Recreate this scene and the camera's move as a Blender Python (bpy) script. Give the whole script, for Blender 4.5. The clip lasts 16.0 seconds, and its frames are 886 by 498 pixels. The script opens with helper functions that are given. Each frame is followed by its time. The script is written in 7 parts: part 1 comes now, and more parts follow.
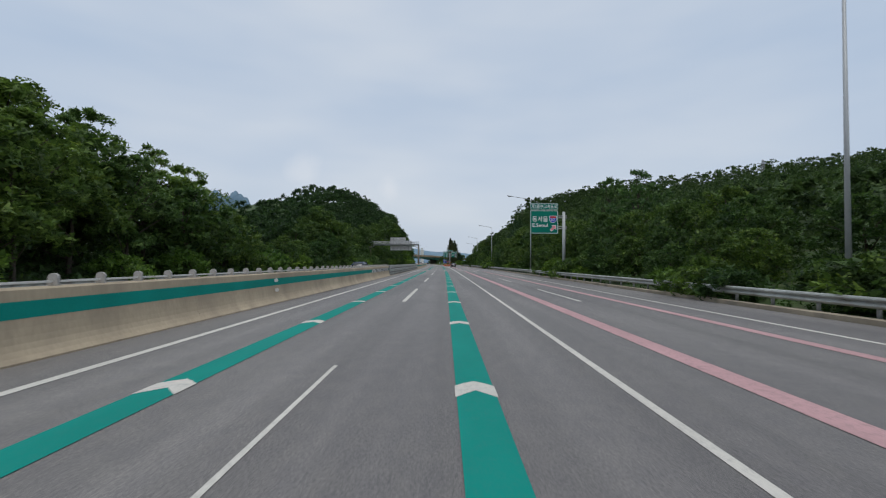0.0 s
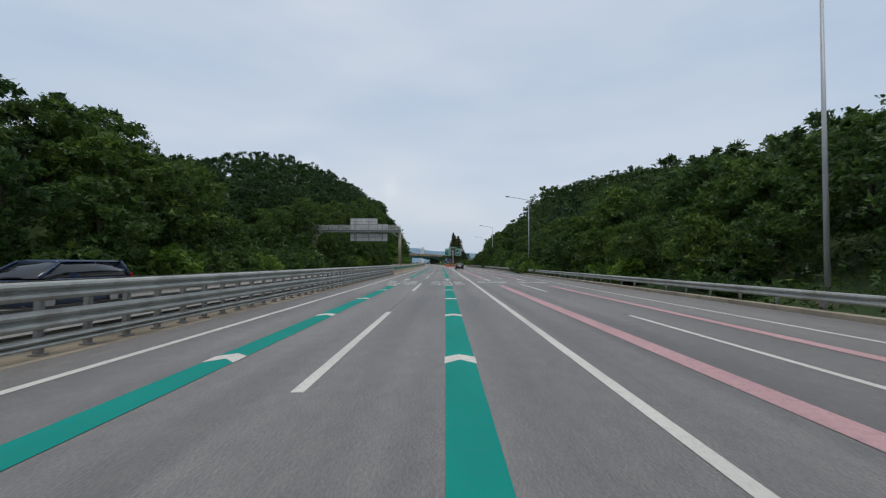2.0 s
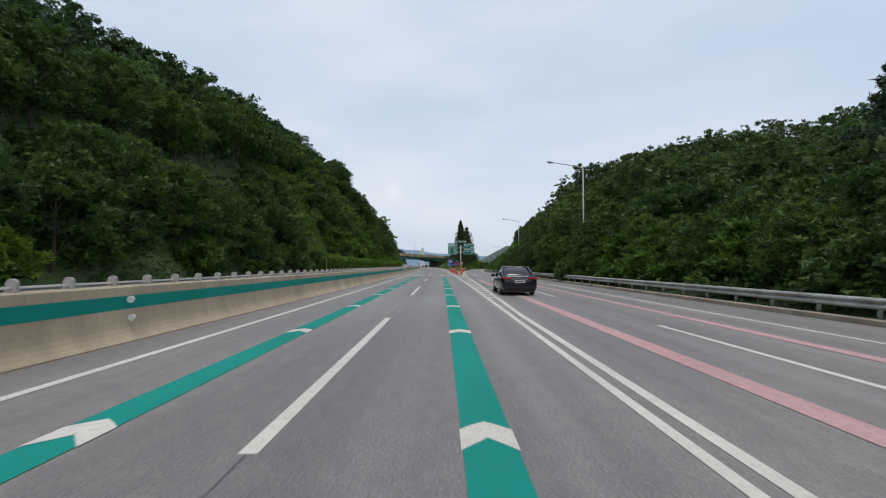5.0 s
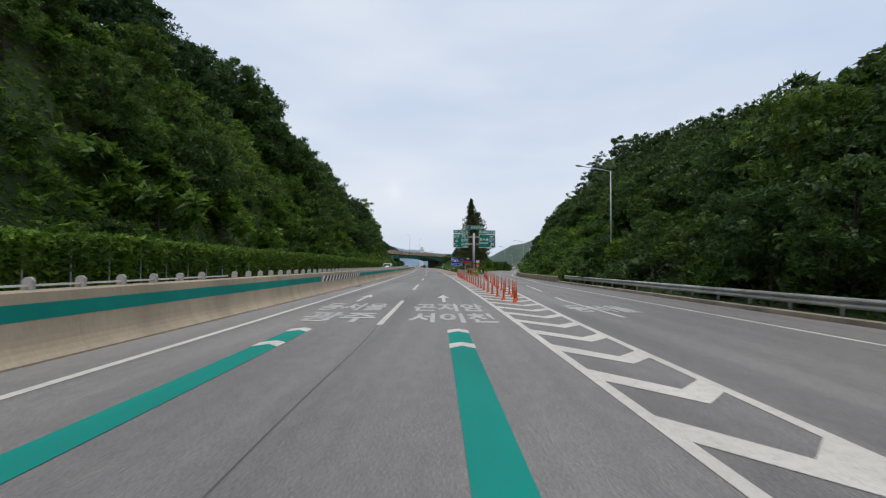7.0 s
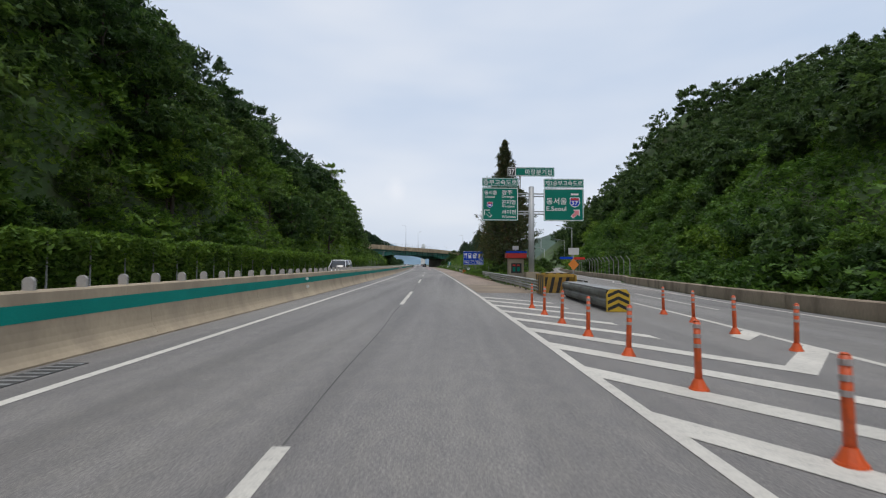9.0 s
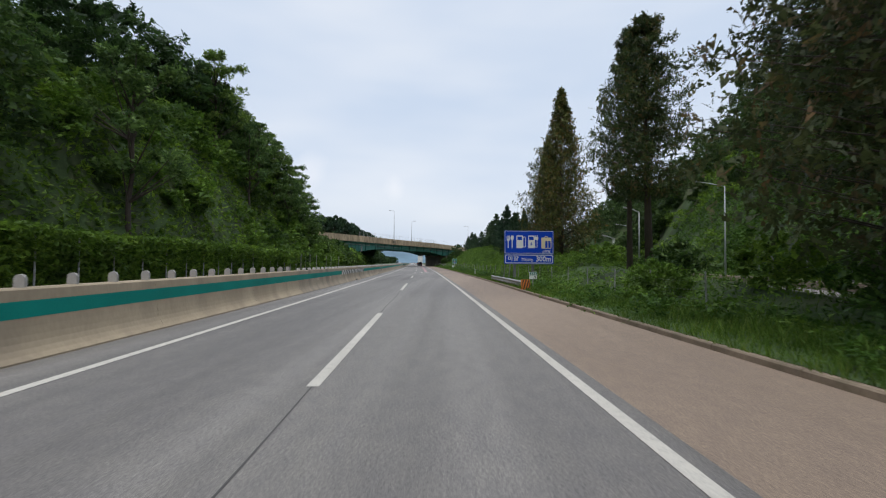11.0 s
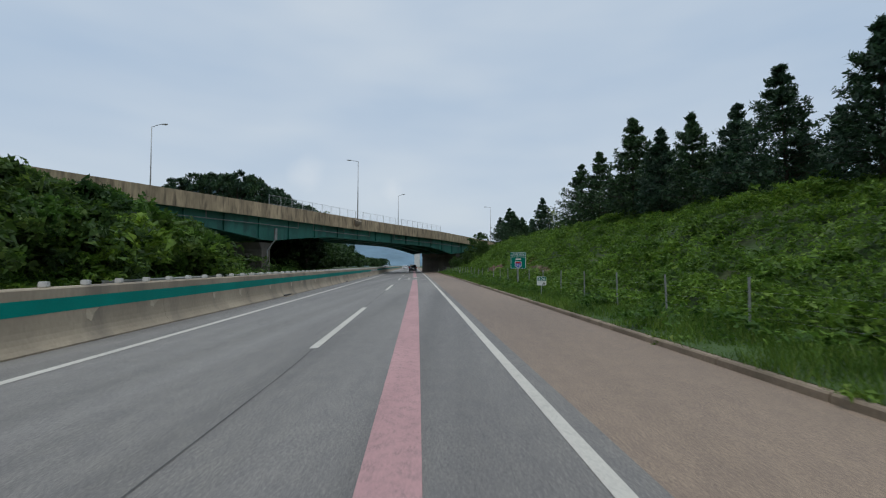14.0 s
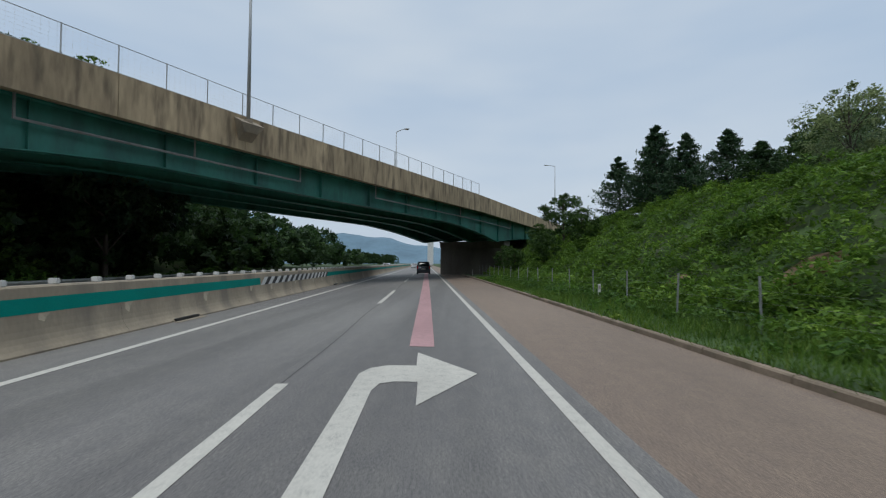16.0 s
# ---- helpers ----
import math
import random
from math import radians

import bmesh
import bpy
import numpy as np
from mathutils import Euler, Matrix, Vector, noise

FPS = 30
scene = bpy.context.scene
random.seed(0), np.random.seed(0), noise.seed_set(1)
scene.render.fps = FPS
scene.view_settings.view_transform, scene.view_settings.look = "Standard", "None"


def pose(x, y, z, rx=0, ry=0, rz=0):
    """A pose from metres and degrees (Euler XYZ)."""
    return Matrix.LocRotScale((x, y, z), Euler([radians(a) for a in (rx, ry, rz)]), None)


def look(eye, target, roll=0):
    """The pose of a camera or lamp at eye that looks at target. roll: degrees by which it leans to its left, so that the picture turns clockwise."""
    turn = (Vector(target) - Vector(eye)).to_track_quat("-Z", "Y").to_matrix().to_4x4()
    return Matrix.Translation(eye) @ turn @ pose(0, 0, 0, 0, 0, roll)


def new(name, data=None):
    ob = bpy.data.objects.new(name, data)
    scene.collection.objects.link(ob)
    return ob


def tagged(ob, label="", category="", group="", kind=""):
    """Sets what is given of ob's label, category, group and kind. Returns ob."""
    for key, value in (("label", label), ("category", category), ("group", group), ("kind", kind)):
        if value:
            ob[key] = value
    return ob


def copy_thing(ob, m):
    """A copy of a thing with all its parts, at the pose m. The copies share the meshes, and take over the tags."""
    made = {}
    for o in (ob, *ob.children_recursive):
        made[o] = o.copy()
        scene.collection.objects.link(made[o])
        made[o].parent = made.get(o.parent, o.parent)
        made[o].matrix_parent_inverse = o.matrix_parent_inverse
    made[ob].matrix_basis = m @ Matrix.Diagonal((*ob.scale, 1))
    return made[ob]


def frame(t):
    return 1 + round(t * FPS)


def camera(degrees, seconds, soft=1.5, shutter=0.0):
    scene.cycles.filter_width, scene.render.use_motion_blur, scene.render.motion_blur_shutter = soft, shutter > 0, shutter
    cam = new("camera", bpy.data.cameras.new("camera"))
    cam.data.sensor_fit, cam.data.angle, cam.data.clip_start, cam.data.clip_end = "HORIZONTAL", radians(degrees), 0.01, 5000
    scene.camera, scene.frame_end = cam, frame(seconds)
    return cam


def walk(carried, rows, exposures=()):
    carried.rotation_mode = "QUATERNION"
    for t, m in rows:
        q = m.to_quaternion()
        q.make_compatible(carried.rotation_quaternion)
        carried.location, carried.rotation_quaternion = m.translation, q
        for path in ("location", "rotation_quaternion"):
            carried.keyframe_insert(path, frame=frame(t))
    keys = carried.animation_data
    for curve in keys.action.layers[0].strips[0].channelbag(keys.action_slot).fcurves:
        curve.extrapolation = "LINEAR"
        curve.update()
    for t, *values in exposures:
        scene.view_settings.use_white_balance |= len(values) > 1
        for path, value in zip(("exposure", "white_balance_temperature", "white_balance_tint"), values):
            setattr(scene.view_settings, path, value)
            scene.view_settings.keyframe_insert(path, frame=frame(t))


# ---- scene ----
# ---- camera and its drive ----
cam = camera(86.87, 16.0, soft=1.15, shutter=0.05)
PATH = [
    (0.0, 0.000, 0.000, 1.53, 91.695, -0.431, 0.248),
    (0.5, 0.064, 13.583, 1.53, 91.644, -0.281, 0.297),
    (1.0, 0.106, 27.166, 1.53, 91.612, -0.168, 0.355),
    (1.5, 0.112, 40.749, 1.53, 91.633, -0.129, 0.413),
    (2.0, 0.070, 54.331, 1.53, 91.676, -0.140, 0.509),
    (2.5, -0.000, 67.919, 1.53, 91.729, -0.166, 0.590),
    (3.0, -0.094, 81.514, 1.53, 91.783, -0.179, 0.640),
    (3.5, -0.208, 95.119, 1.53, 91.799, -0.162, 0.671),
    (4.0, -0.349, 108.725, 1.53, 91.835, -0.137, 0.702),
    (4.5, -0.509, 122.334, 1.53, 91.910, -0.130, 0.723),
    (5.0, -0.694, 135.941, 1.53, 92.004, -0.157, 0.750),
    (5.5, -0.899, 149.59, 1.53, 92.066, -0.214, 0.765),
    (6.0, -1.125, 163.27, 1.53, 92.087, -0.277, 0.773),
    (6.5, -1.386, 177.03, 1.53, 92.075, -0.335, 0.791),
    (7.0, -1.694, 190.74, 1.53, 92.035, -0.379, 0.832),
    (7.5, -2.059, 204.32, 1.53, 91.973, -0.395, 0.914),
    (8.0, -2.479, 217.474, 1.53, 91.910, -0.382, 1.024),
    (8.5, -2.918, 230.246, 1.53, 91.881, -0.307, 1.087),
    (9.0, -3.379, 242.725, 1.53, 91.871, -0.257, 1.123),
    (9.5, -3.860, 255.6, 1.53, 91.826, -0.264, 1.124),
    (10.0, -4.355, 268.75, 1.53, 91.769, -0.304, 1.088),
    (10.5, -4.861, 282.1, 1.53, 91.712, -0.349, 1.013),
    (11.0, -5.374, 295.5, 1.53, 91.671, -0.369, 0.898),
    (11.5, -5.890, 308.779, 1.53, 91.657, -0.336, 0.744),
    (12.0, -6.408, 321.589, 1.53, 91.684, -0.220, 0.556),
    (12.5, -6.985, 334.371, 1.53, 91.846, -0.117, 0.344),
    (13.0, -7.644, 347.133, 1.53, 91.979, -0.090, 0.261),
    (13.5, -8.375, 359.877, 1.53, 92.035, -0.139, 0.362),
    (14.0, -9.177, 372.626, 1.53, 92.022, -0.207, 0.653),
    (14.5, -10.016, 385.381, 1.53, 91.980, -0.278, 1.016),
    (15.0, -10.889, 398.148, 1.53, 91.885, -0.351, 1.420),
    (15.5, -11.790, 410.929, 1.53, 91.788, -0.402, 1.839),
    (16.0, -12.722, 423.715, 1.53, 91.751, -0.446, 2.259),
]
EXPOSURES = [(0.0, 0.0, 6350, 9), (2.5, 0.07, 6350, 9), (3.5, 0.18, 6450, 10), (5.0, 0.25, 6450, 11), (8.0, 0.28, 6500, 11), (9.0, 0.26, 6500, 11), (12.0, 0.35, 6400, 9), (13.0, 0.31, 6300, 7), (14.0, -0.05, 6200, 6), (16.0, -0.04, 6200, 6)]
walk(cam, [(t, pose(*p)) for t, *p in PATH], EXPOSURES)

# ---- world, sun ----
world = bpy.data.worlds.new("overcast_sky")
scene.world = world
world.use_nodes = True
wt = world.node_tree
wt.nodes.clear()
w_out = wt.nodes.new("ShaderNodeOutputWorld")
w_bg = wt.nodes.new("ShaderNodeBackground")
w_sky = wt.nodes.new("ShaderNodeTexSky")
w_sky.sky_type = "NISHITA"
w_sky.sun_disc = False
w_sky.sun_elevation, w_sky.sun_rotation = radians(73), radians(187)
w_sky.air_density, w_sky.dust_density = 1.0, 4.0
w_scale = wt.nodes.new("ShaderNodeVectorMath")
w_scale.operation = "SCALE"
w_scale.inputs["Scale"].default_value = 0.12
w_coord = wt.nodes.new("ShaderNodeTexCoord")
w_map = wt.nodes.new("ShaderNodeMapping")
w_map.inputs["Scale"].default_value = (1.3, 1.0, 4.5)
w_noise = wt.nodes.new("ShaderNodeTexNoise")
w_noise.inputs["Scale"].default_value = 1.6
w_noise.inputs["Detail"].default_value = 3.0
w_noise.inputs["Roughness"].default_value = 0.45
w_ramp = wt.nodes.new("ShaderNodeValToRGB")
w_ramp.color_ramp.elements[0].position, w_ramp.color_ramp.elements[0].color = 0.28, (0.47, 0.565, 0.705, 1)
w_ramp.color_ramp.elements[1].position, w_ramp.color_ramp.elements[1].color = 0.74, (0.665, 0.71, 0.775, 1)
w_mix = wt.nodes.new("ShaderNodeMix")
w_mix.data_type = "RGBA"
w_mix.inputs["Factor"].default_value = 0.88
w_bg.inputs["Strength"].default_value = 1.0
wt.links.new(w_coord.outputs["Generated"], w_map.inputs["Vector"])
wt.links.new(w_map.outputs["Vector"], w_noise.inputs["Vector"])
wt.links.new(w_noise.outputs["Fac"], w_ramp.inputs["Fac"])
wt.links.new(w_sky.outputs["Color"], w_scale.inputs[0])
wt.links.new(w_scale.outputs["Vector"], w_mix.inputs["A"])
wt.links.new(w_ramp.outputs["Color"], w_mix.inputs["B"])
# small white clouds low in the sky
w_last = w_mix.outputs["Result"]
w_puff = wt.nodes.new("ShaderNodeTexNoise")
w_puff.inputs["Scale"].default_value, w_puff.inputs["Detail"].default_value = 17.0, 5.0
wt.links.new(w_coord.outputs["Generated"], w_puff.inputs["Vector"])
for d, size in (((-0.285, 0.94, 0.184), 0.05), ((-0.118, 0.98, 0.158), 0.034)):
    w_d = wt.nodes.new("ShaderNodeVectorMath")
    w_d.operation = "DISTANCE"
    wt.links.new(w_coord.outputs["Generated"], w_d.inputs[0])
    w_d.inputs[1].default_value = d
    w_f = wt.nodes.new("ShaderNodeMath")
    w_f.operation = "MULTIPLY_ADD"
    w_f.inputs[1].default_value = -1.0 / size
    wt.links.new(w_d.outputs["Value"], w_f.inputs[0])
    wt.links.new(w_puff.outputs["Fac"], w_f.inputs[2])
    w_m = wt.nodes.new("ShaderNodeMapRange")
    w_m.inputs["From Min"].default_value, w_m.inputs["From Max"].default_value = -0.35, 0.25
    w_m.inputs["To Max"].default_value = 0.3
    wt.links.new(w_f.outputs["Value"], w_m.inputs["Value"])
    w_c = wt.nodes.new("ShaderNodeMix")
    w_c.data_type = "RGBA"
    wt.links.new(w_m.outputs["Result"], w_c.inputs["Factor"])
    wt.links.new(w_last, w_c.inputs["A"])
    w_c.inputs["B"].default_value = (0.80, 0.80, 0.82, 1)
    w_last = w_c.outputs["Result"]
wt.links.new(w_last, w_bg.inputs["Color"])
wt.links.new(w_bg.outputs["Background"], w_out.inputs["Surface"])

sun = new("sun", bpy.data.lights.new("sun", "SUN"))
sun.data.energy, sun.data.angle, sun.data.color = 1.2, radians(25), (1.0, 0.97, 0.92)
sun.matrix_basis = look((0, 0, 80), (-3, 24, 0))

# ---- the road's line ----
BEND_Y = (0, 100, 200, 300, 400, 500)
BEND = (2.900e-05, 1.200e-04, 2.074e-04, 2.665e-04, 1.368e-04, 3.876e-05)
_yg = np.arange(-400.0, 3001.0, 2.0)
_hd = np.cumsum(np.interp(_yg, BEND_Y, BEND, left=0.0, right=0.0)) * 2
_hd -= np.interp(0, _yg, _hd)
_xg = -np.cumsum(_hd) * 2
_xg -= np.interp(0, _yg, _xg)


def road_x(y):
    return float(np.interp(y, _yg, _xg))


def heading(y):
    """Degrees by which the road has bent to the left at y."""
    return math.degrees(float(np.interp(y, _yg, _hd)))


def W(u, y, z=0.0):
    """A place u metres right of the road's line, y along it."""
    return Vector((road_x(y) + u, y, z))


def lerp(x, xs, ys):
    return float(np.interp(x, xs, ys))


def smooth(x):
    x = min(1.0, max(0.0, x))
    return x * x * (3 - 2 * x)


# ---- materials ----
def nodes_of(name):
    m = bpy.data.materials.new(name)
    m.use_nodes = True
    nt = m.node_tree
    return m, nt, nt.nodes["Principled BSDF"]


def noise_node(nt, scale, detail=4.0, stretch=(1, 1, 1), coord="Object"):
    tc = nt.nodes.new("ShaderNodeTexCoord")
    mp = nt.nodes.new("ShaderNodeMapping")
    mp.inputs["Scale"].default_value = stretch
    n = nt.nodes.new("ShaderNodeTexNoise")
    n.inputs["Scale"].default_value, n.inputs["Detail"].default_value = scale, detail
    nt.links.new(tc.outputs[coord], mp.inputs["Vector"])
    nt.links.new(mp.outputs["Vector"], n.inputs["Vector"])
    return n


def ramp_node(nt, src, stops):
    r = nt.nodes.new("ShaderNodeValToRGB")
    el = r.color_ramp.elements
    while len(el) < len(stops):
        el.new(0.5)
    for e, (p, c) in zip(el, stops):
        e.position, e.color = p, (*c, 1)
    nt.links.new(src, r.inputs["Fac"])
    return r


def mix_node(nt, a, b, fac, mode="MIX"):
    m = nt.nodes.new("ShaderNodeMix")
    m.data_type, m.blend_type = "RGBA", mode
    for v, k in ((a, "A"), (b, "B")):
        if isinstance(v, tuple):
            m.inputs[k].default_value = (*v, 1)
        else:
            nt.links.new(v, m.inputs[k])
    if isinstance(fac, float):
        m.inputs["Factor"].default_value = fac
    else:
        nt.links.new(fac, m.inputs["Factor"])
    return m.outputs["Result"]


def surface(name, color, rough=0.6, metal=0.0, big=0.6, fine=25.0, vary=0.25, bump=0.15, stretch=(1, 1, 1), dirt=None, dirt_amount=0.4, coord="Object", spec=0.5):
    """A plain material: colour with stains at a large and a fine scale, and fine relief."""
    m, nt, p = nodes_of(name)
    n1, n2 = noise_node(nt, big, 5, stretch, coord), noise_node(nt, fine, 3, stretch, coord)
    lo = tuple(c * (1 - vary) for c in color)
    hi = tuple(min(1.0, c * (1 + vary)) for c in color)
    c1 = ramp_node(nt, n1.outputs["Fac"], [(0.3, lo), (0.7, hi)]).outputs["Color"]
    c2 = ramp_node(nt, n2.outputs["Fac"], [(0.25, (1 - vary,) * 3), (0.75, (1, 1, 1))]).outputs["Color"]
    c = mix_node(nt, c1, c2, 1.0, "MULTIPLY")
    if dirt:
        n3 = noise_node(nt, big * 2.3, 6, stretch, coord)
        f = ramp_node(nt, n3.outputs["Fac"], [(0.48, (0, 0, 0)), (0.68, (dirt_amount,) * 3)]).outputs["Color"]
        c = mix_node(nt, c, dirt, f)
    nt.links.new(c, p.inputs["Base Color"])
    p.inputs["Roughness"].default_value, p.inputs["Metallic"].default_value = rough, metal
    p.inputs["Specular IOR Level"].default_value = spec
    if bump:
        b = nt.nodes.new("ShaderNodeBump")
        b.inputs["Strength"].default_value, b.inputs["Distance"].default_value = bump, 0.02
        nt.links.new(n2.outputs["Fac"], b.inputs["Height"])
        nt.links.new(b.outputs["Normal"], p.inputs["Normal"])
    return m


def asphalt(name, color, streaky=1.0, worn=None):
    """Worn asphalt: aggregate grain, long wheel-track streaks, patches of oil and tar."""
    m, nt, p = nodes_of(name)
    grain = noise_node(nt, 38, 2)
    speck = noise_node(nt, 110, 2)
    blotch = noise_node(nt, 5, 5, (1.0, 0.5, 1))
    streak = noise_node(nt, 1.1, 4, (1.0, 0.018, 1))
    patch = noise_node(nt, 0.12, 5, (1.6, 0.5, 1))
    base = ramp_node(nt, streak.outputs["Fac"], [(0.32, tuple(c * (1 - 0.2 * streaky) for c in color)), (0.68, tuple(c * (1 + 0.14 * streaky) for c in color))]).outputs["Color"]
    for n, lo, hi, a0, a1 in ((patch, 0.84, 1.1, 0.35, 0.65), (blotch, 0.93, 1.06, 0.36, 0.64), (grain, 0.74, 1.24, 0.36, 0.66), (speck, 0.66, 1.38, 0.38, 0.66)):
        r = ramp_node(nt, n.outputs["Fac"], [(a0, (lo, lo, lo * 1.01)), (a1, (hi, hi, hi * 0.98))]).outputs["Color"]
        base = mix_node(nt, base, r, 1.0, "MULTIPLY")
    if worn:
        # colour multiplied by a darker tint that fades in between two Y positions
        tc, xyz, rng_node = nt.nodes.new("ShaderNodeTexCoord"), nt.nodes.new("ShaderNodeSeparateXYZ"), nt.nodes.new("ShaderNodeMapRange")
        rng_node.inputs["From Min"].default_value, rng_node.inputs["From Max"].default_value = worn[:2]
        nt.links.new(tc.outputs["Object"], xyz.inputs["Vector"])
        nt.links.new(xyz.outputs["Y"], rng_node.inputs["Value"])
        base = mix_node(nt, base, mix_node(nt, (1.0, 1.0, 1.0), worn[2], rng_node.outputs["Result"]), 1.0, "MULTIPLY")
    nt.links.new(base, p.inputs["Base Color"])
    p.inputs["Roughness"].default_value = 0.7
    p.inputs["Specular IOR Level"].default_value = 0.45
    b = nt.nodes.new("ShaderNodeBump")
    b.inputs["Strength"].default_value, b.inputs["Distance"].default_value = 0.35, 0.01
    nt.links.new(grain.outputs["Fac"], b.inputs["Height"])
    nt.links.new(b.outputs["Normal"], p.inputs["Normal"])
    return m


def road_paint(name, color, wear=0.35):
    """Road paint, worn through in places to the stone below."""
    m, nt, p = nodes_of(name)
    n1, n2, n3 = noise_node(nt, 1.3, 5, (1, 0.25, 1)), noise_node(nt, 45, 3), noise_node(nt, 7, 5)
    c = ramp_node(nt, n1.outputs["Fac"], [(0.3, tuple(v * 0.82 for v in color)), (0.7, color)]).outputs["Color"]
    f = ramp_node(nt, n2.outputs["Fac"], [(0.35, (wear,) * 3), (0.62, (0, 0, 0))]).outputs["Color"]
    g = ramp_node(nt, n3.outputs["Fac"], [(0.3, (1, 1, 1)), (0.6, (0.25, 0.25, 0.25))]).outputs["Color"]
    f = mix_node(nt, f, g, 1.0, "MULTIPLY")
    nt.links.new(mix_node(nt, c, (0.12, 0.12, 0.12), f), p.inputs["Base Color"])
    p.inputs["Roughness"].default_value = 0.85
    p.inputs["Specular IOR Level"].default_value = 0.2
    return m


def leaf(name, dark, light, tip=None, translucent=0.25, spot=9.0, cover=0.6):
    """Foliage: each spray is cut into leaflets; trees, sprays and leaflets differ in shade, and light comes through."""
    m, nt, p = nodes_of(name)
    info, geo = nt.nodes.new("ShaderNodeObjectInfo"), nt.nodes.new("ShaderNodeNewGeometry")
    a = ramp_node(nt, geo.outputs["Random Per Island"], [(0.0, dark), (0.75, light), (1.0, tip or light)]).outputs["Color"]
    t = ramp_node(nt, info.outputs["Random"], [(0.0, (0.62, 0.72, 0.72)), (0.5, (0.95, 0.95, 0.9)), (1.0, (1.3, 1.2, 0.85))]).outputs["Color"]
    big = noise_node(nt, 0.5, 3, coord="Object")
    bg = ramp_node(nt, big.outputs["Fac"], [(0.3, (0.58, 0.64, 0.64)), (0.7, (1.25, 1.2, 1.02))]).outputs["Color"]
    c = mix_node(nt, mix_node(nt, a, t, 1.0, "MULTIPLY"), bg, 1.0, "MULTIPLY")
    if spot:
        tc, cell = nt.nodes.new("ShaderNodeTexCoord"), nt.nodes.new("ShaderNodeTexVoronoi")
        cell.inputs["Scale"].default_value = spot
        nt.links.new(tc.outputs["Object"], cell.inputs["Vector"])
        shade = ramp_node(nt, cell.outputs["Color"], [(0.1, (0.7, 0.72, 0.7)), (0.9, (1.3, 1.28, 1.15))]).outputs["Color"]
        c = mix_node(nt, c, shade, 1.0, "MULTIPLY")
        cut = nt.nodes.new("ShaderNodeMath")
        cut.operation = "LESS_THAN"
        cut.inputs[1].default_value = cover
        nt.links.new(cell.outputs["Distance"], cut.inputs[0])
    nt.links.new(c, p.inputs["Base Color"])
    p.inputs["Roughness"].default_value = 0.55
    p.inputs["Specular IOR Level"].default_value = 0.3
    tr = nt.nodes.new("ShaderNodeBsdfTranslucent")
    nt.links.new(c, tr.inputs["Color"])
    ms = nt.nodes.new("ShaderNodeMixShader")
    ms.inputs["Fac"].default_value = translucent
    nt.links.new(p.outputs["BSDF"], ms.inputs[1])
    nt.links.new(tr.outputs["BSDF"], ms.inputs[2])
    last = ms.outputs["Shader"]
    if spot:
        clear, gaps = nt.nodes.new("ShaderNodeBsdfTransparent"), nt.nodes.new("ShaderNodeMixShader")
        nt.links.new(cut.outputs["Value"], gaps.inputs["Fac"])
        nt.links.new(clear.outputs["BSDF"], gaps.inputs[1])
        nt.links.new(last, gaps.inputs[2])
        last = gaps.outputs["Shader"]
    nt.links.new(last, nt.nodes["Material Output"].inputs["Surface"])
    return m


ASPHALT = asphalt("grey_asphalt", (0.212, 0.198, 0.189), 1.0, (100, 40, (0.84, 0.83, 0.84)))
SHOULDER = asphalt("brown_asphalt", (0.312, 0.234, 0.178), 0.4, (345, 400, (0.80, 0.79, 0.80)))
PALE_ASPHALT = asphalt("pale_asphalt", (0.235, 0.215, 0.20))
WHITE = road_paint("white_road_paint", (0.66, 0.625, 0.555), 0.42)
WORN_WHITE = road_paint("worn_white_road_paint", (0.56, 0.54, 0.50), 0.55)
GREEN_LINE = road_paint("green_road_paint", (0.002, 0.245, 0.195), 0.15)
PINK_LINE = road_paint("pink_road_paint", (0.56, 0.335, 0.335), 0.6)
TAR = surface("dark_joint_tar", (0.10, 0.095, 0.09), 0.8)
WALL_STONE = surface("brown_stained_wall", (0.36, 0.285, 0.205), 0.9, big=0.6, fine=16, vary=0.22, stretch=(1, 1, 0.4), dirt=(0.12, 0.09, 0.06), dirt_amount=0.65)
KERB_STONE = surface("brown_kerb_concrete", (0.29, 0.225, 0.16), 0.9, big=0.8, fine=20, vary=0.25, dirt=(0.12, 0.10, 0.06), dirt_amount=0.6)
CONCRETE = surface("stained_concrete", (0.44, 0.355, 0.245), 0.9, big=0.5, fine=18, vary=0.16, stretch=(1, 1, 0.35), dirt=(0.24, 0.195, 0.145), dirt_amount=0.45)
PATCH_CONCRETE = surface("pale_patch_concrete", (0.50, 0.425, 0.315), 0.9, big=2, fine=20, vary=0.15)
GREY_CONCRETE = surface("grey_concrete", (0.38, 0.315, 0.23), 0.9, big=0.4, fine=20, vary=0.2, stretch=(1, 1, 0.3), dirt=(0.14, 0.125, 0.105), dirt_amount=0.6)
# pier concrete darkened: the shade under the deck is put into its colour
PIER_CONCRETE = surface("shade_dark_pier_concrete", (0.17, 0.15, 0.125), 0.9, big=0.5, fine=12, vary=0.3, stretch=(1, 1, 0.3))
BRIDGE_CONCRETE = surface("streaked_bridge_concrete", (0.46, 0.355, 0.225), 0.9, big=1.0, fine=6, vary=0.3, stretch=(1, 1, 0.2), dirt=(0.09, 0.07, 0.05), dirt_amount=0.7)
BARRIER_GREEN = surface("green_barrier_paint", (0.002, 0.24, 0.195), 0.75, spec=0.2, big=0.8, fine=30, vary=0.12)
BLACK_PAINT = surface("black_paint", (0.022, 0.022, 0.022), 0.6)
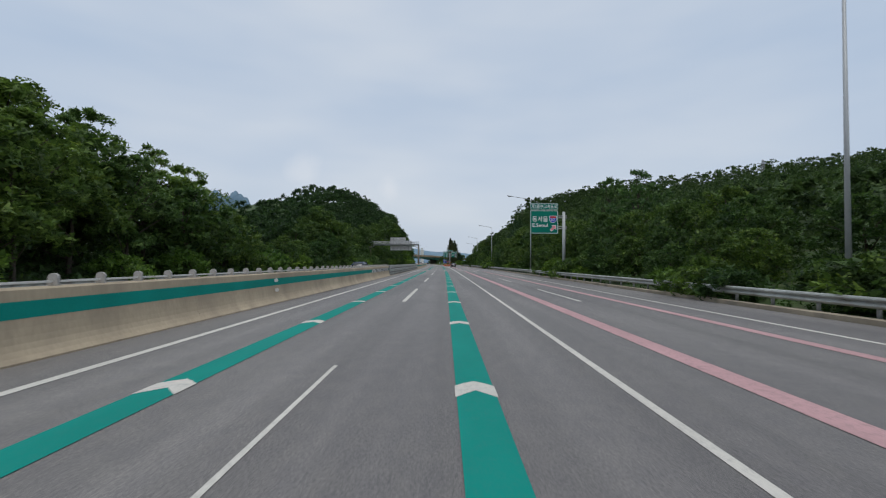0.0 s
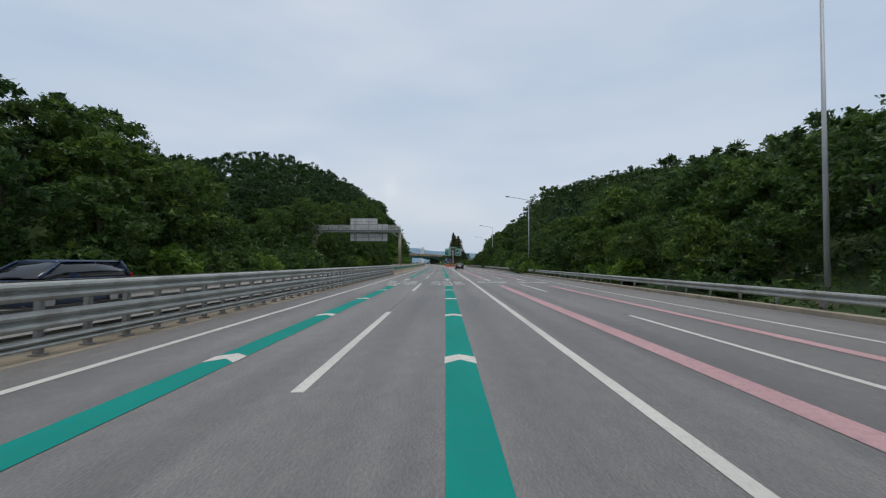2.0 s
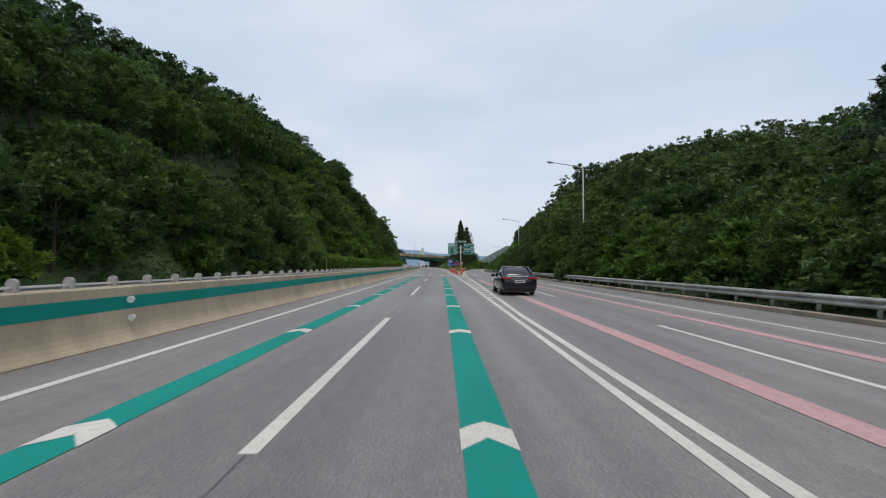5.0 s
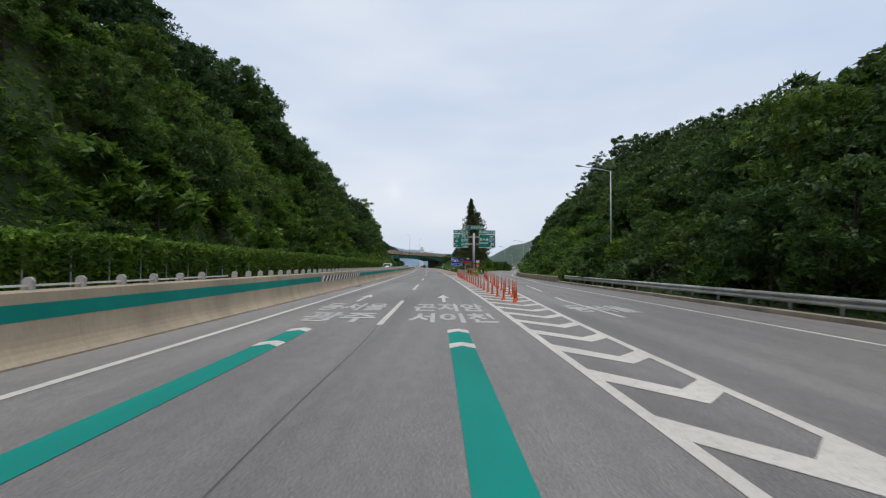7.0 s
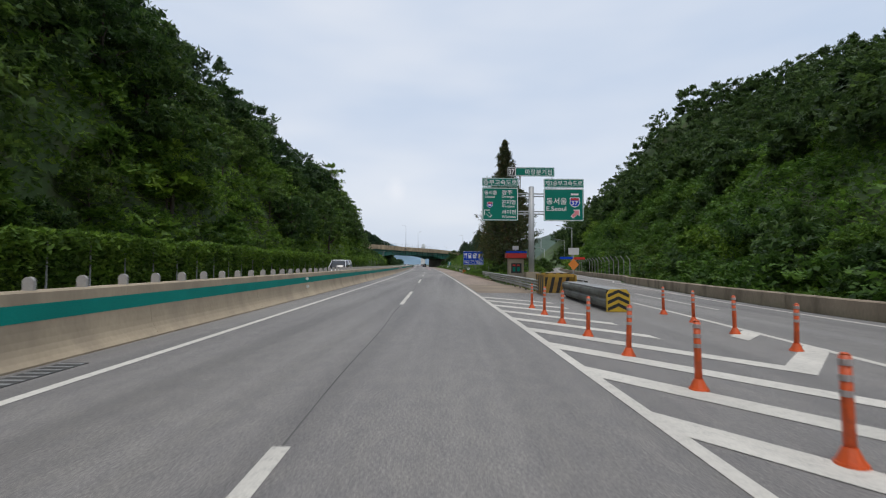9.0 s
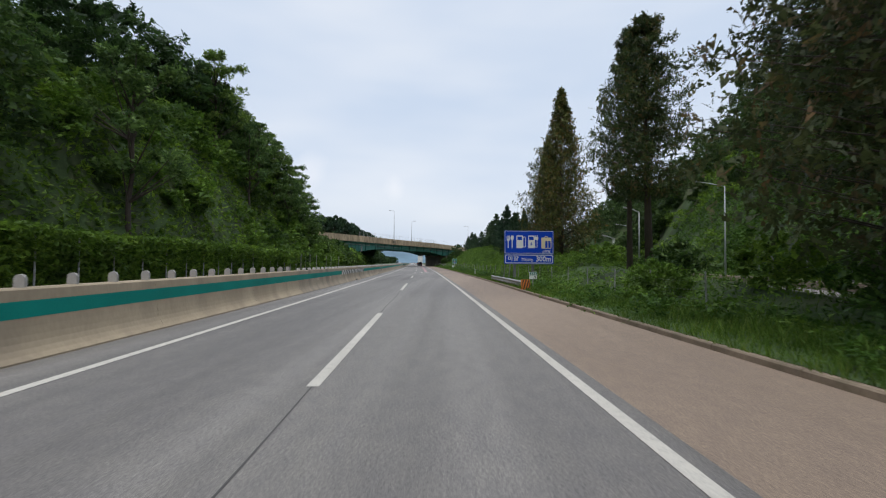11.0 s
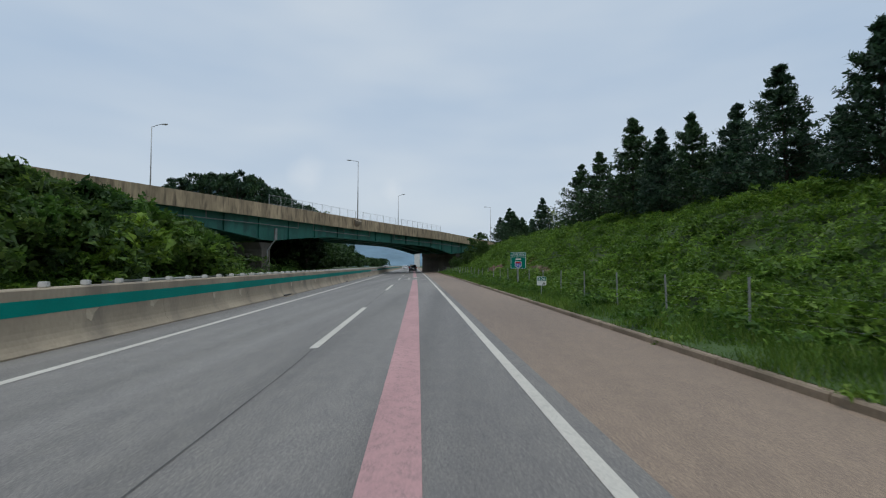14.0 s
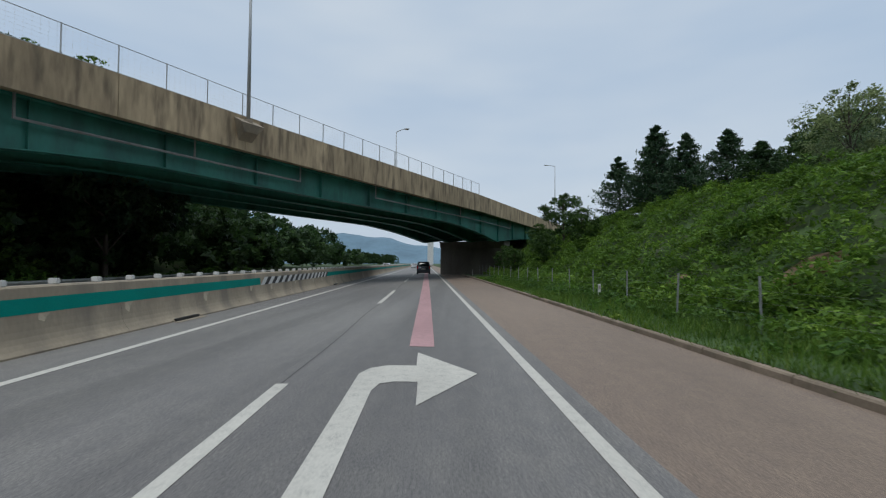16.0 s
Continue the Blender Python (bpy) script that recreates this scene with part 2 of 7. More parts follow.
POST_CONCRETE = surface("pale_post_concrete", (0.42, 0.40, 0.37), 0.8, big=2, vary=0.2, dirt=(0.2, 0.19, 0.17), dirt_amount=0.4)
WHITE_PAINT = surface("white_paint", (0.66, 0.65, 0.62), 0.6, vary=0.12)
YELLOW_PAINT = surface("yellow_paint", (0.62, 0.40, 0.03), 0.5, vary=0.15)
RUSTY_YELLOW = surface("faded_yellow_paint", (0.47, 0.29, 0.04), 0.6, vary=0.25, dirt=(0.16, 0.07, 0.03), dirt_amount=0.6)
ORANGE_PAINT = surface("orange_sheeting", (0.72, 0.22, 0.03), 0.5, vary=0.1)
STEEL = surface("galvanised_steel", (0.41, 0.42, 0.39), 0.58, 0.35, big=0.8, fine=14, vary=0.2, dirt=(0.2, 0.175, 0.14), dirt_amount=0.5)
DULL_STEEL = surface("weathered_steel", (0.33, 0.335, 0.33), 0.6, 0.3, big=1.0, fine=14, vary=0.2, dirt=(0.17, 0.14, 0.11), dirt_amount=0.5)
POST_STEEL = surface("dull_grey_steel", (0.19, 0.195, 0.195), 0.65, 0.2, vary=0.15)
DARK_STEEL = surface("dark_steel", (0.07, 0.07, 0.068), 0.6, 0.3)
DIRTY_COLUMN = surface("rust_stained_column_paint", (0.36, 0.315, 0.25), 0.6, 0.1, big=1.0, fine=10, vary=0.2, stretch=(1, 1, 0.3), dirt=(0.2, 0.14, 0.09), dirt_amount=0.5)
POLE_GREY = surface("grey_painted_pole", (0.42, 0.43, 0.43), 0.5, 0.2, vary=0.1)
SIGN_GREEN = surface("green_sign_sheeting", (0.003, 0.185, 0.13), 0.6, spec=0.2, big=0.5, fine=8, vary=0.07, bump=0)
SIGN_BLUE = surface("blue_sign_sheeting", (0.004, 0.058, 0.50), 0.6, spec=0.2, big=0.5, fine=8, vary=0.07, bump=0)
SIGN_WHITE = surface("white_sign_sheeting", (0.80, 0.80, 0.78), 0.45, vary=0.04, bump=0)
SIGN_RED = surface("red_sign_sheeting", (0.55, 0.03, 0.02), 0.45, vary=0.05, bump=0)
SIGN_PINK = surface("pink_sign_sheeting", (0.75, 0.26, 0.28), 0.45, vary=0.05, bump=0)
SIGN_CREAM = surface("cream_sign_sheeting", (0.76, 0.66, 0.42), 0.45, vary=0.05, bump=0)
SIGN_BACK = surface("bare_aluminium_sheet", (0.64, 0.63, 0.61), 0.55, 0.05, big=0.6, fine=5, vary=0.12, dirt=(0.34, 0.33, 0.31), dirt_amount=0.4)
POST_ORANGE = surface("orange_plastic", (0.70, 0.105, 0.02), 0.45, big=3, vary=0.15, dirt=(0.22, 0.06, 0.03), dirt_amount=0.5)
POST_BAND = surface("grey_reflective_band", (0.42, 0.36, 0.34), 0.35, vary=0.15)
GIRDER_GREEN = surface("green_girder_paint", (0.042, 0.205, 0.16), 0.55, big=0.35, fine=7, vary=0.2, stretch=(1, 1, 0.4), dirt=(0.02, 0.06, 0.052), dirt_amount=0.6)
BARK = surface("bark", (0.085, 0.065, 0.05), 0.9, big=2, fine=12, vary=0.35, bump=0.6, stretch=(1, 1, 0.3))
SOIL = surface("undergrowth", (0.058, 0.1, 0.026), 0.95, big=0.25, fine=6, vary=0.45, bump=0.8, dirt=(0.10, 0.075, 0.045), dirt_amount=0.35)
GRAVEL = surface("sandy_ground", (0.28, 0.22, 0.16), 0.95, big=0.3, fine=22, vary=0.25, bump=0.5)
TURF = surface("verge_turf", (0.06, 0.108, 0.026), 0.95, big=0.4, fine=14, vary=0.4, bump=0.8)
# distance haze painted into the base colour of the farthest ridges
HAZE = surface("far_hill_haze_tint", (0.15, 0.235, 0.30), 0.95, big=0.01, fine=0.05, vary=0.15, bump=0)
EARTH = surface("reddish_bare_earth", (0.26, 0.15, 0.09), 0.95, big=0.8, fine=7, vary=0.35, bump=0.9, dirt=(0.10, 0.07, 0.045), dirt_amount=0.6)
HILL = surface("hazy_wooded_hill", (0.062, 0.1, 0.072), 0.95, big=0.02, fine=0.12, vary=0.35, bump=0)
EARTH_ROCK = surface("reddish_weathered_rock", (0.18, 0.115, 0.077), 0.95, big=0.9, fine=8, vary=0.45, bump=1.0, dirt=(0.05, 0.042, 0.03), dirt_amount=0.7)
ROCK = surface("grey_rock", (0.20, 0.18, 0.16), 0.9, big=1.4, fine=9, vary=0.3, bump=0.8)
LEAF_BROAD = leaf("broad_leaves", (0.034, 0.071, 0.024), (0.086, 0.156, 0.04), (0.138, 0.213, 0.053), 0.4, 8.5)
LEAF_FAR = leaf("distant_leaves", (0.034, 0.067, 0.029), (0.075, 0.13, 0.043), (0.105, 0.172, 0.056), 0.4, 6.0, 0.62)
LEAF_PINE = leaf("conifer_needles", (0.023, 0.054, 0.037), (0.044, 0.09, 0.053), (0.064, 0.118, 0.064), 0.25, 11.0, 0.66)
LEAF_RUST = leaf("rusty_feathery_leaves", (0.055, 0.075, 0.032), (0.105, 0.125, 0.055), (0.20, 0.12, 0.07), 0.4, 10.0, 0.58)
LEAF_DARK = leaf("dark_feathery_leaves", (0.038, 0.064, 0.028), (0.078, 0.112, 0.044), (0.15, 0.11, 0.055), 0.45, 10.0, 0.55)
LEAF_VINE = leaf("vine_leaves", (0.075, 0.15, 0.027), (0.165, 0.285, 0.045), (0.24, 0.36, 0.07), 0.45, 10.0, 0.66)
LEAF_HEDGE = leaf("hedge_leaves", (0.065, 0.13, 0.027), (0.15, 0.265, 0.045), (0.20, 0.32, 0.065), 0.45, 8.0, 0.62)
LEAF_AIRY = leaf("light_locust_leaves", (0.065, 0.125, 0.046), (0.145, 0.24, 0.075), (0.195, 0.295, 0.098), 0.45, 8.5)
LEAF_PALE = leaf("pale_wispy_leaves", (0.17, 0.22, 0.12), (0.27, 0.33, 0.19), (0.32, 0.38, 0.24), 0.45, 9.0, 0.5)
GRASS = leaf("grass_blades", (0.06, 0.125, 0.024), (0.125, 0.225, 0.042), (0.19, 0.26, 0.075), 0.35, 0)
CAR_BLACK = surface("black_car_paint", (0.012, 0.012, 0.016), 0.18, 0.0, vary=0.05, bump=0, spec=0.7)
CAR_WHITE = surface("white_car_paint", (0.70, 0.70, 0.70), 0.25, vary=0.04, bump=0)
CAR_GREY = surface("grey_car_paint", (0.09, 0.10, 0.115), 0.25, 0.3, vary=0.05, bump=0)
CAR_BLUE = surface("blue_car_paint", (0.03, 0.05, 0.10), 0.25, 0.2, vary=0.05, bump=0)
TRUCK_ORANGE = surface("orange_truck_panel", (0.62, 0.24, 0.07), 0.5, vary=0.1)
CAR_GLASS = surface("dark_car_glass", (0.012, 0.014, 0.017), 0.06, vary=0.03, bump=0, spec=0.8)
TYRE = surface("rubber", (0.018, 0.018, 0.018), 0.85, vary=0.2)
RIM = surface("alloy_rim", (0.45, 0.45, 0.46), 0.35, 0.8, vary=0.08)
TAIL_RED = surface("red_lamp_lens", (0.42, 0.012, 0.012), 0.2, vary=0.08, bump=0)
CHROME = surface("chrome", (0.75, 0.75, 0.76), 0.18, 1.0, vary=0.04, bump=0)
LAMP_GLASS = surface("lamp_lens", (0.55, 0.55, 0.52), 0.25, vary=0.05, bump=0)


# ---- building helpers ----
def mesh_of(name, bm, material, flat=True):
    me = bpy.data.meshes.new(name)
    bm.to_mesh(me)
    bm.free()
    me.materials.append(material)
    if not flat:
        for p in me.polygons:
            p.use_smooth = True
    return me


def part(name, bm, material, parent, label="", flat=True, at_pose=None):
    """One mesh object under a thing, or under a part."""
    ob = new(name, mesh_of(name, bm, material, flat))
    ob.parent = parent
    if at_pose is not None:
        ob.matrix_basis = at_pose
    if label:
        ob["label"] = label
    return ob


def piece(name, me, parent, at_pose=None):
    ob = new(name, me)
    ob.parent = parent
    if at_pose is not None:
        ob.matrix_basis = at_pose
    return ob


def thing(name, label, category, u, y, z=0.0, turn=0.0, group="", kind=""):
    ob = new(name)
    ob.empty_display_size = 0.2
    p = W(u, y, z)
    ob.matrix_basis = pose(p.x, p.y, p.z, 0, 0, heading(y) + turn)
    return tagged(ob, label, category, group, kind)


def box(bm, x0, x1, y0, y1, z0, z1, bevel=0.0):
    v = [bm.verts.new((x, y, z)) for z in (z0, z1) for x, y in ((x0, y0), (x1, y0), (x1, y1), (x0, y1))]
    fs = [bm.faces.new([v[i] for i in f]) for f in ((3, 2, 1, 0), (4, 5, 6, 7), (0, 1, 5, 4), (1, 2, 6, 5), (2, 3, 7, 6), (3, 0, 4, 7))]
    if bevel:
        bmesh.ops.bevel(bm, geom=list({e for f in fs for e in f.edges}), offset=bevel, segments=2, affect="EDGES", clamp_overlap=True)
    return bm


def boxed(*args, **kw):
    return box(bmesh.new(), *args, **kw)


def tube(bm, a, b, r0, r1=None, n=10, caps=True):
    """A tapered round bar from a to b."""
    a, b = Vector(a), Vector(b)
    r1 = r0 if r1 is None else r1
    q = (b - a).to_track_quat("Z", "Y")
    ring = []
    for p, r in ((a, r0), (b, r1)):
        ring.append([bm.verts.new(p + q @ Vector((math.cos(i * 2 * math.pi / n) * r, math.sin(i * 2 * math.pi / n) * r, 0))) for i in range(n)])
    for i in range(n):
        bm.faces.new((ring[0][i], ring[0][(i + 1) % n], ring[1][(i + 1) % n], ring[1][i]))
    if caps:
        bm.faces.new(ring[0][::-1])
        bm.faces.new(ring[1])
    return bm


def polygon(bm, pts, z, thick=0.0):
    """A flat polygon in the ground plane, with an edge of some thickness."""
    top = [bm.verts.new((x, y, z)) for x, y in pts]
    f = bm.faces.new(top)
    f.normal_update()
    if f.normal.z < 0:
        f.normal_flip()
    if thick:
        r = bmesh.ops.extrude_face_region(bm, geom=[f])
        low = [g for g in r["geom"] if isinstance(g, bmesh.types.BMVert)]
        bmesh.ops.translate(bm, verts=low, vec=(0, 0, thick))
    return bm


def sweep(profile, y0, y1, step=4.0, closed=True, shift=None, lift=None):
    """A cross-section of (u, z) drawn along the road's line."""
    bm = bmesh.new()
    n = max(1, round((y1 - y0) / step))
    rows = []
    for i in range(n + 1):
        y = y0 + (y1 - y0) * i / n
        s = shift(y) if shift else 0.0
        h = lift(y) if lift else 0.0
        rows.append([bm.verts.new(W(u + s, y, z + h)) for u, z in profile])
    m = len(profile)
    for a, b in zip(rows, rows[1:]):
        for j in range(m if closed else m - 1):
            k = (j + 1) % m
            bm.faces.new((a[j], a[k], b[k], b[j]))
    if closed and m > 2:
        bm.faces.new(rows[0][::-1])
        bm.faces.new(rows[-1])
    bmesh.ops.recalc_face_normals(bm, faces=bm.faces)
    return bm


def band(u0, u1, y0, y1, z=0.005, step=4.0):
    """A flat strip of the road between two edges, each a number or a function of y."""
    bm = bmesh.new()
    n = max(1, round((y1 - y0) / step))
    rows = []
    for i in range(n + 1):
        y = y0 + (y1 - y0) * i / n
        a = u0(y) if callable(u0) else u0
        b = u1(y) if callable(u1) else u1
        rows.append((bm.verts.new(W(a, y, z)), bm.verts.new(W(b, y, z))))
    for a, b in zip(rows, rows[1:]):
        bm.faces.new((a[0], a[1], b[1], b[0]))
    return bm


def structure(name, bm, material, label, category, flat=True):
    return tagged(new(name, mesh_of(name, bm, material, flat)), label, category, kind="structure")


def group_root(name, label, category, kind="structure"):
    return tagged(new(name), label, category, kind=kind)




def lettering(text, width, height, spacing=1.0, bold=0.0):
    """The outline of a text as a mesh of that width and height, from its lower left corner."""
    cu = bpy.data.curves.new("lettering", "FONT")
    cu.body, cu.space_character, cu.offset, cu.resolution_u = text, spacing, bold, 3
    ob = new("lettering", cu)
    bpy.context.view_layer.update()
    me = bpy.data.meshes.new_from_object(ob.evaluated_get(bpy.context.evaluated_depsgraph_get()))
    bpy.data.objects.remove(ob)
    bpy.data.curves.remove(cu)
    bm = bmesh.new()
    bm.from_mesh(me)
    bpy.data.meshes.remove(me)
    xs, ys = [v.co.x for v in bm.verts], [v.co.y for v in bm.verts]
    x0, y0, sx, sy = min(xs), min(ys), width / (max(xs) - min(xs)), height / (max(ys) - min(ys))
    for v in bm.verts:
        v.co = ((v.co.x - x0) * sx, (v.co.y - y0) * sy, 0)
    # strokes that cross lie a hair above one another
    bmesh.ops.split_edges(bm, edges=list(bm.edges))
    for i, f in enumerate(bm.faces):
        for v in f.verts:
            v.co.z = 0.00035 * (i * 7 % 13)
    return bm


def sign_text(text, x, z, width, height, parent, material, y=-0.03, name="lettering", bold=0.012):
    bm = lettering(text, width, height, bold=bold)
    for v in bm.verts:
        v.co = (x + v.co.x, y - v.co.z, z + v.co.y)
    return part(name, bm, material, parent)


def plate(pts, parent, material, name, y=-0.03, thick=0.004, label=""):
    """A flat shape on a sign's face, from (x, z) points."""
    bm = bmesh.new()
    f = bm.faces.new([bm.verts.new((x, y, z)) for x, z in pts])
    f.normal_update()
    if f.normal.y > 0:
        f.normal_flip()
    return part(name, bm, material, parent, label)


def rounded(x0, x1, z0, z1, r, n=5):
    out = []
    for cx, cz, a0 in ((x1 - r, z1 - r, 0), (x0 + r, z1 - r, 90), (x0 + r, z0 + r, 180), (x1 - r, z0 + r, 270)):
        for i in range(n + 1):
            a = radians(a0 + 90 * i / n)
            out.append((cx + r * math.cos(a), cz + r * math.sin(a)))
    return out


def ring_plate(outer, inner, parent, material, name, y=-0.03):
    bm = bmesh.new()
    a = [bm.verts.new((x, y, z)) for x, z in outer]
    b = [bm.verts.new((x, y, z)) for x, z in inner]
    for i in range(len(a)):
        k = (i + 1) % len(a)
        bm.faces.new((a[i], a[k], b[k], b[i]))
    bmesh.ops.recalc_face_normals(bm, faces=bm.faces)
    return part(name, bm, material, parent)


# ---- the shape of the land ----
LEFT_Y = (-200, 0, 35, 46, 61, 66, 79, 90, 97, 104, 117, 135, 150, 165, 186, 230, 252, 280, 318, 345, 357, 368, 379, 392, 430, 520, 900)
LEFT_Z = (2, 2.6, 2.2, 0.8, 0.8, 2.0, 5.5, 6.5, 4.0, 3.0, 6.0, 8.5, 10, 11.5, 13.5, 15.5, 15.2, 13.2, 12.5, 13, 12, 9, 5.5, 3.4, 0.7, 0.6, 0.5)
LEFT_RIDGE_Y = (80, 96, 105, 116, 133, 148, 157, 171, 180, 213, 235, 274, 298, 315, 328, 364, 380, 392, 405, 430, 450)
LEFT_RIDGE_Z = (4, 7, 9.5, 12, 14, 17.5, 19.5, 23, 24.5, 28.5, 30.5, 31, 28, 23, 19, 17.5, 12, 6, 3, 1.5, 1)
RIGHT_Y = (-200, 0, 50, 80, 92, 120, 135, 150, 165, 175, 195, 220, 236, 250, 262, 272, 290, 308, 330, 370, 425, 455, 480, 600)
RIGHT_Z = (1.5, 1.8, 2.8, 3.8, 5.0, 4.6, 4.0, 3.0, 3.2, 5.6, 7.8, 7.6, 6.6, 7.0, 9.2, 10.2, 11.2, 12.6, 15, 16.5, 15.5, 11, 9, 7)
# the spur behind the branch: its crest runs from A, rising away from the road
SPUR_A, SPUR_R = Vector((62, 390)), Vector((0.699, -0.715))
SPUR_S = (-62, -50, -38, -25, -13, -3, 4, 25, 41, 60, 90, 126, 250)
SPUR_Z = (0, 6, 10, 15, 23, 41, 48, 48, 49, 52, 52, 52, 54)
BERM_Y = (255, 300, 345, 362, 380, 404, 430, 480, 560, 700)
BERM_Z = (0.0, 0.5, 1.75, 2.5, 3.15, 4.85, 5.3, 5.4, 4.4, 1.0)


def right_left_edge(y):
    """The left edge of the branching carriageway."""
    return lerp(y, (150, 203, 209, 223, 240, 252, 258), (2.32, 3.6, 3.9, 4.65, 5.5, 6.75, 7.35)) if y < 258 else 7.35 + 0.075 * (y - 258) + 0.00085 * (y - 258) ** 2


def right_right_edge(y):
    return lerp(y, (0, 190, 215, 232, 257, 265, 286), (11.0, 11.0, 11.15, 11.3, 11.8, 12.7, 16.4)) if y < 286 else right_left_edge(y) + 7.2 + min(1.5, (y - 286) * 0.02)


def land(u, y):
    """Height of the ground off the carriageways, with its bumps."""
    h = plain_land(u, y)
    if h > 0.3:
        k = min(1.0, (h - 0.3) / 1.5)
        h += k * (0.35 * noise.noise((u * 0.25, y * 0.25, 0)) + 0.7 * noise.noise((u * 0.07, y * 0.07, 3)))
    return h


def spur_rise(u, y, near, foot):
    """The long slope from the top of the roadside bank up to the crest of the spur, and down behind it."""
    q = Vector((road_x(y) + u, y)) - SPUR_A
    along = q.dot(SPUR_R)
    crest = lerp(along, SPUR_S, SPUR_Z)
    back = q.dot(Vector((-SPUR_R.y, SPUR_R.x)))
    if back > 0:
        return crest * (1 - smooth(back / 90))
    # metres, straight across the road, from the bank to the crest
    u_crest = SPUR_A.x + (SPUR_A.y - y) * 0.978 - road_x(y)
    if u_crest < foot + 4:
        return near
    f = min(1.0, (u - foot) / (u_crest - foot))
    return near + max(0.0, lerp((SPUR_A.y - y) * 1.4, SPUR_S, SPUR_Z) - near) * f


def plain_land(u, y):
    """Height of the ground off the carriageways."""
    if u < 0:
        a = -u
        top = lerp(y, LEFT_Y, LEFT_Z)
        foot = 15.8 + lerp(y, (140, 200), (9.5, 7.0))
        h = top * smooth((a - 15.8) / (foot - 15.8))
        if a > foot and 80 < y < 450:
            ridge = lerp(y, LEFT_RIDGE_Y, LEFT_RIDGE_Z)
            h += max(0.0, ridge - top) * min(1.0, (a - foot) / (45 + road_x(y) - foot))
        elif a > foot:
            h *= 1 - 0.7 * smooth((a - foot) / 14) * smooth((95 - y) / 20) * smooth((y - 30) / 20)
        h += 7.0 * smooth((a - 21) / 12) * smooth((y - 432) / 14) * (1 - smooth((y - 480) / 30))
        return h if a > 15.8 else -0.04
    edge = right_right_edge(y)
    h = -0.04
    if u > edge + 1.2:
        top = lerp(y, RIGHT_Y, RIGHT_Z)
        w = lerp(y, (0, 180, 240), (11, 11, 13))
        h = top * smooth((u - edge - 1.2) / w)
        if u > edge + 1.2 + w and y < 470:
            h = spur_rise(u, y, top, edge + 1.2 + w)
    if y > 276 and 5.2 < u < right_left_edge(y) - 0.5:
        top = lerp(y, BERM_Y, BERM_Z)
        room = right_left_edge(y) - 0.5
        crest = min(18.0, 0.5 * (5.2 + room) + 1.0)
        rise = smooth((u - 7.4) / (crest - 7.4)) if u < crest else smooth((room - u) / max(0.5, room - crest))
        h = max(h, 0.12 * smooth((u - 5.2) / 1.5) * smooth((room - u) / 1.5) + top * rise)
    if u > 70 and y > 480:
        h = max(h, 44 * math.exp(-((u - 128) / 40) ** 2 - ((y - 565) / 55) ** 2) - 4)
    return h


def ground_sheet():
    us = np.concatenate([[-2600, -1500, -800, -400, -220, -140, -100, -80], np.arange(-66, -28, 3.0), np.arange(-28, -14, 1.0), np.arange(-14, 5, 3.0), np.arange(5, 32, 1.0), np.arange(32, 70, 3.0), np.arange(72, 250, 6.0), [260, 290, 340, 420, 800, 1500, 2600]])
    ys = np.concatenate([[-380, -200, -100, -60], np.arange(-40, 520, 3.0), np.arange(520, 700, 12.0), [720, 800, 1000, 1400, 2000, 2900]])
    bm = bmesh.new()
    rows = []
    for y in ys:
        row = []
        for u in us:
            near = -70 if u < -70 else 300 if u > 300 else float(u)
            h = land(near, float(y)) * max(0.0, 1 - abs(u - near) / (70 if u < 0 else 250)) - (0.05 if near != u else 0.0) if y < 720 else -0.05
            row.append(bm.verts.new(W(float(u), float(y), h)))
        rows.append(row)
    for a, b in zip(rows, rows[1:]):
        for j in range(len(us) - 1):
            bm.faces.new((a[j], a[j + 1], b[j + 1], b[j]))
    return bm


structure("ground", ground_sheet(), SOIL, "dark green undergrowth and earth rising into wooded slopes beside the motorway", "ground", flat=False)

# ---- carriageways ----
structure("road", band(-6.9, lambda y: right_right_edge(y), -60, 268, 0.0, 2.0), ASPHALT, "wide worn grey asphalt motorway carriageway with coloured guide lines", "road")
structure("road_beyond_junction", band(-6.9, 2.02, 268, 1500, 0.0), ASPHALT, "two-lane grey asphalt carriageway past the junction", "road")
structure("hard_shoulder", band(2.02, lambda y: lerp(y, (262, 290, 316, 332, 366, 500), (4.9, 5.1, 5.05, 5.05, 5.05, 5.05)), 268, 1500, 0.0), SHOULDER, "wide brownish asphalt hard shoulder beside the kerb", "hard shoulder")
structure("branch_road", band(right_left_edge, right_right_edge, 268, 640, 0.0), PALE_ASPHALT, "grey asphalt branch carriageway curving away to the side", "road")
structure("opposite_road", band(-16.4, -6.9, -60, 1500, 0.0), PALE_ASPHALT, "grey asphalt carriageway for oncoming traffic behind the median barrier", "road")
structure("gore_ground", band(2.02, right_left_edge, 268, 278, 0.003, 1.5), GRAVEL, "sandy paved tip between the two diverging carriageways", "ground")

# kerbs
kerb = group_root("kerb", "weathered brown concrete kerb stones along the hard shoulder", "kerb")
KERB_U = lambda y: lerp(y, (286, 316, 332, 366, 500), (4.95, 4.84, 4.92, 4.95, 4.95))
for i in range(105):
    y0 = 286 + i * 2.0
    part("kerb_stone", sweep([(0, -0.05), (0.01, 0.09), (0.035, 0.115), (0.14, 0.115), (0.14, -0.05)], y0 + 0.012, y0 + 1.988, 2.0, shift=KERB_U), KERB_STONE, kerb)
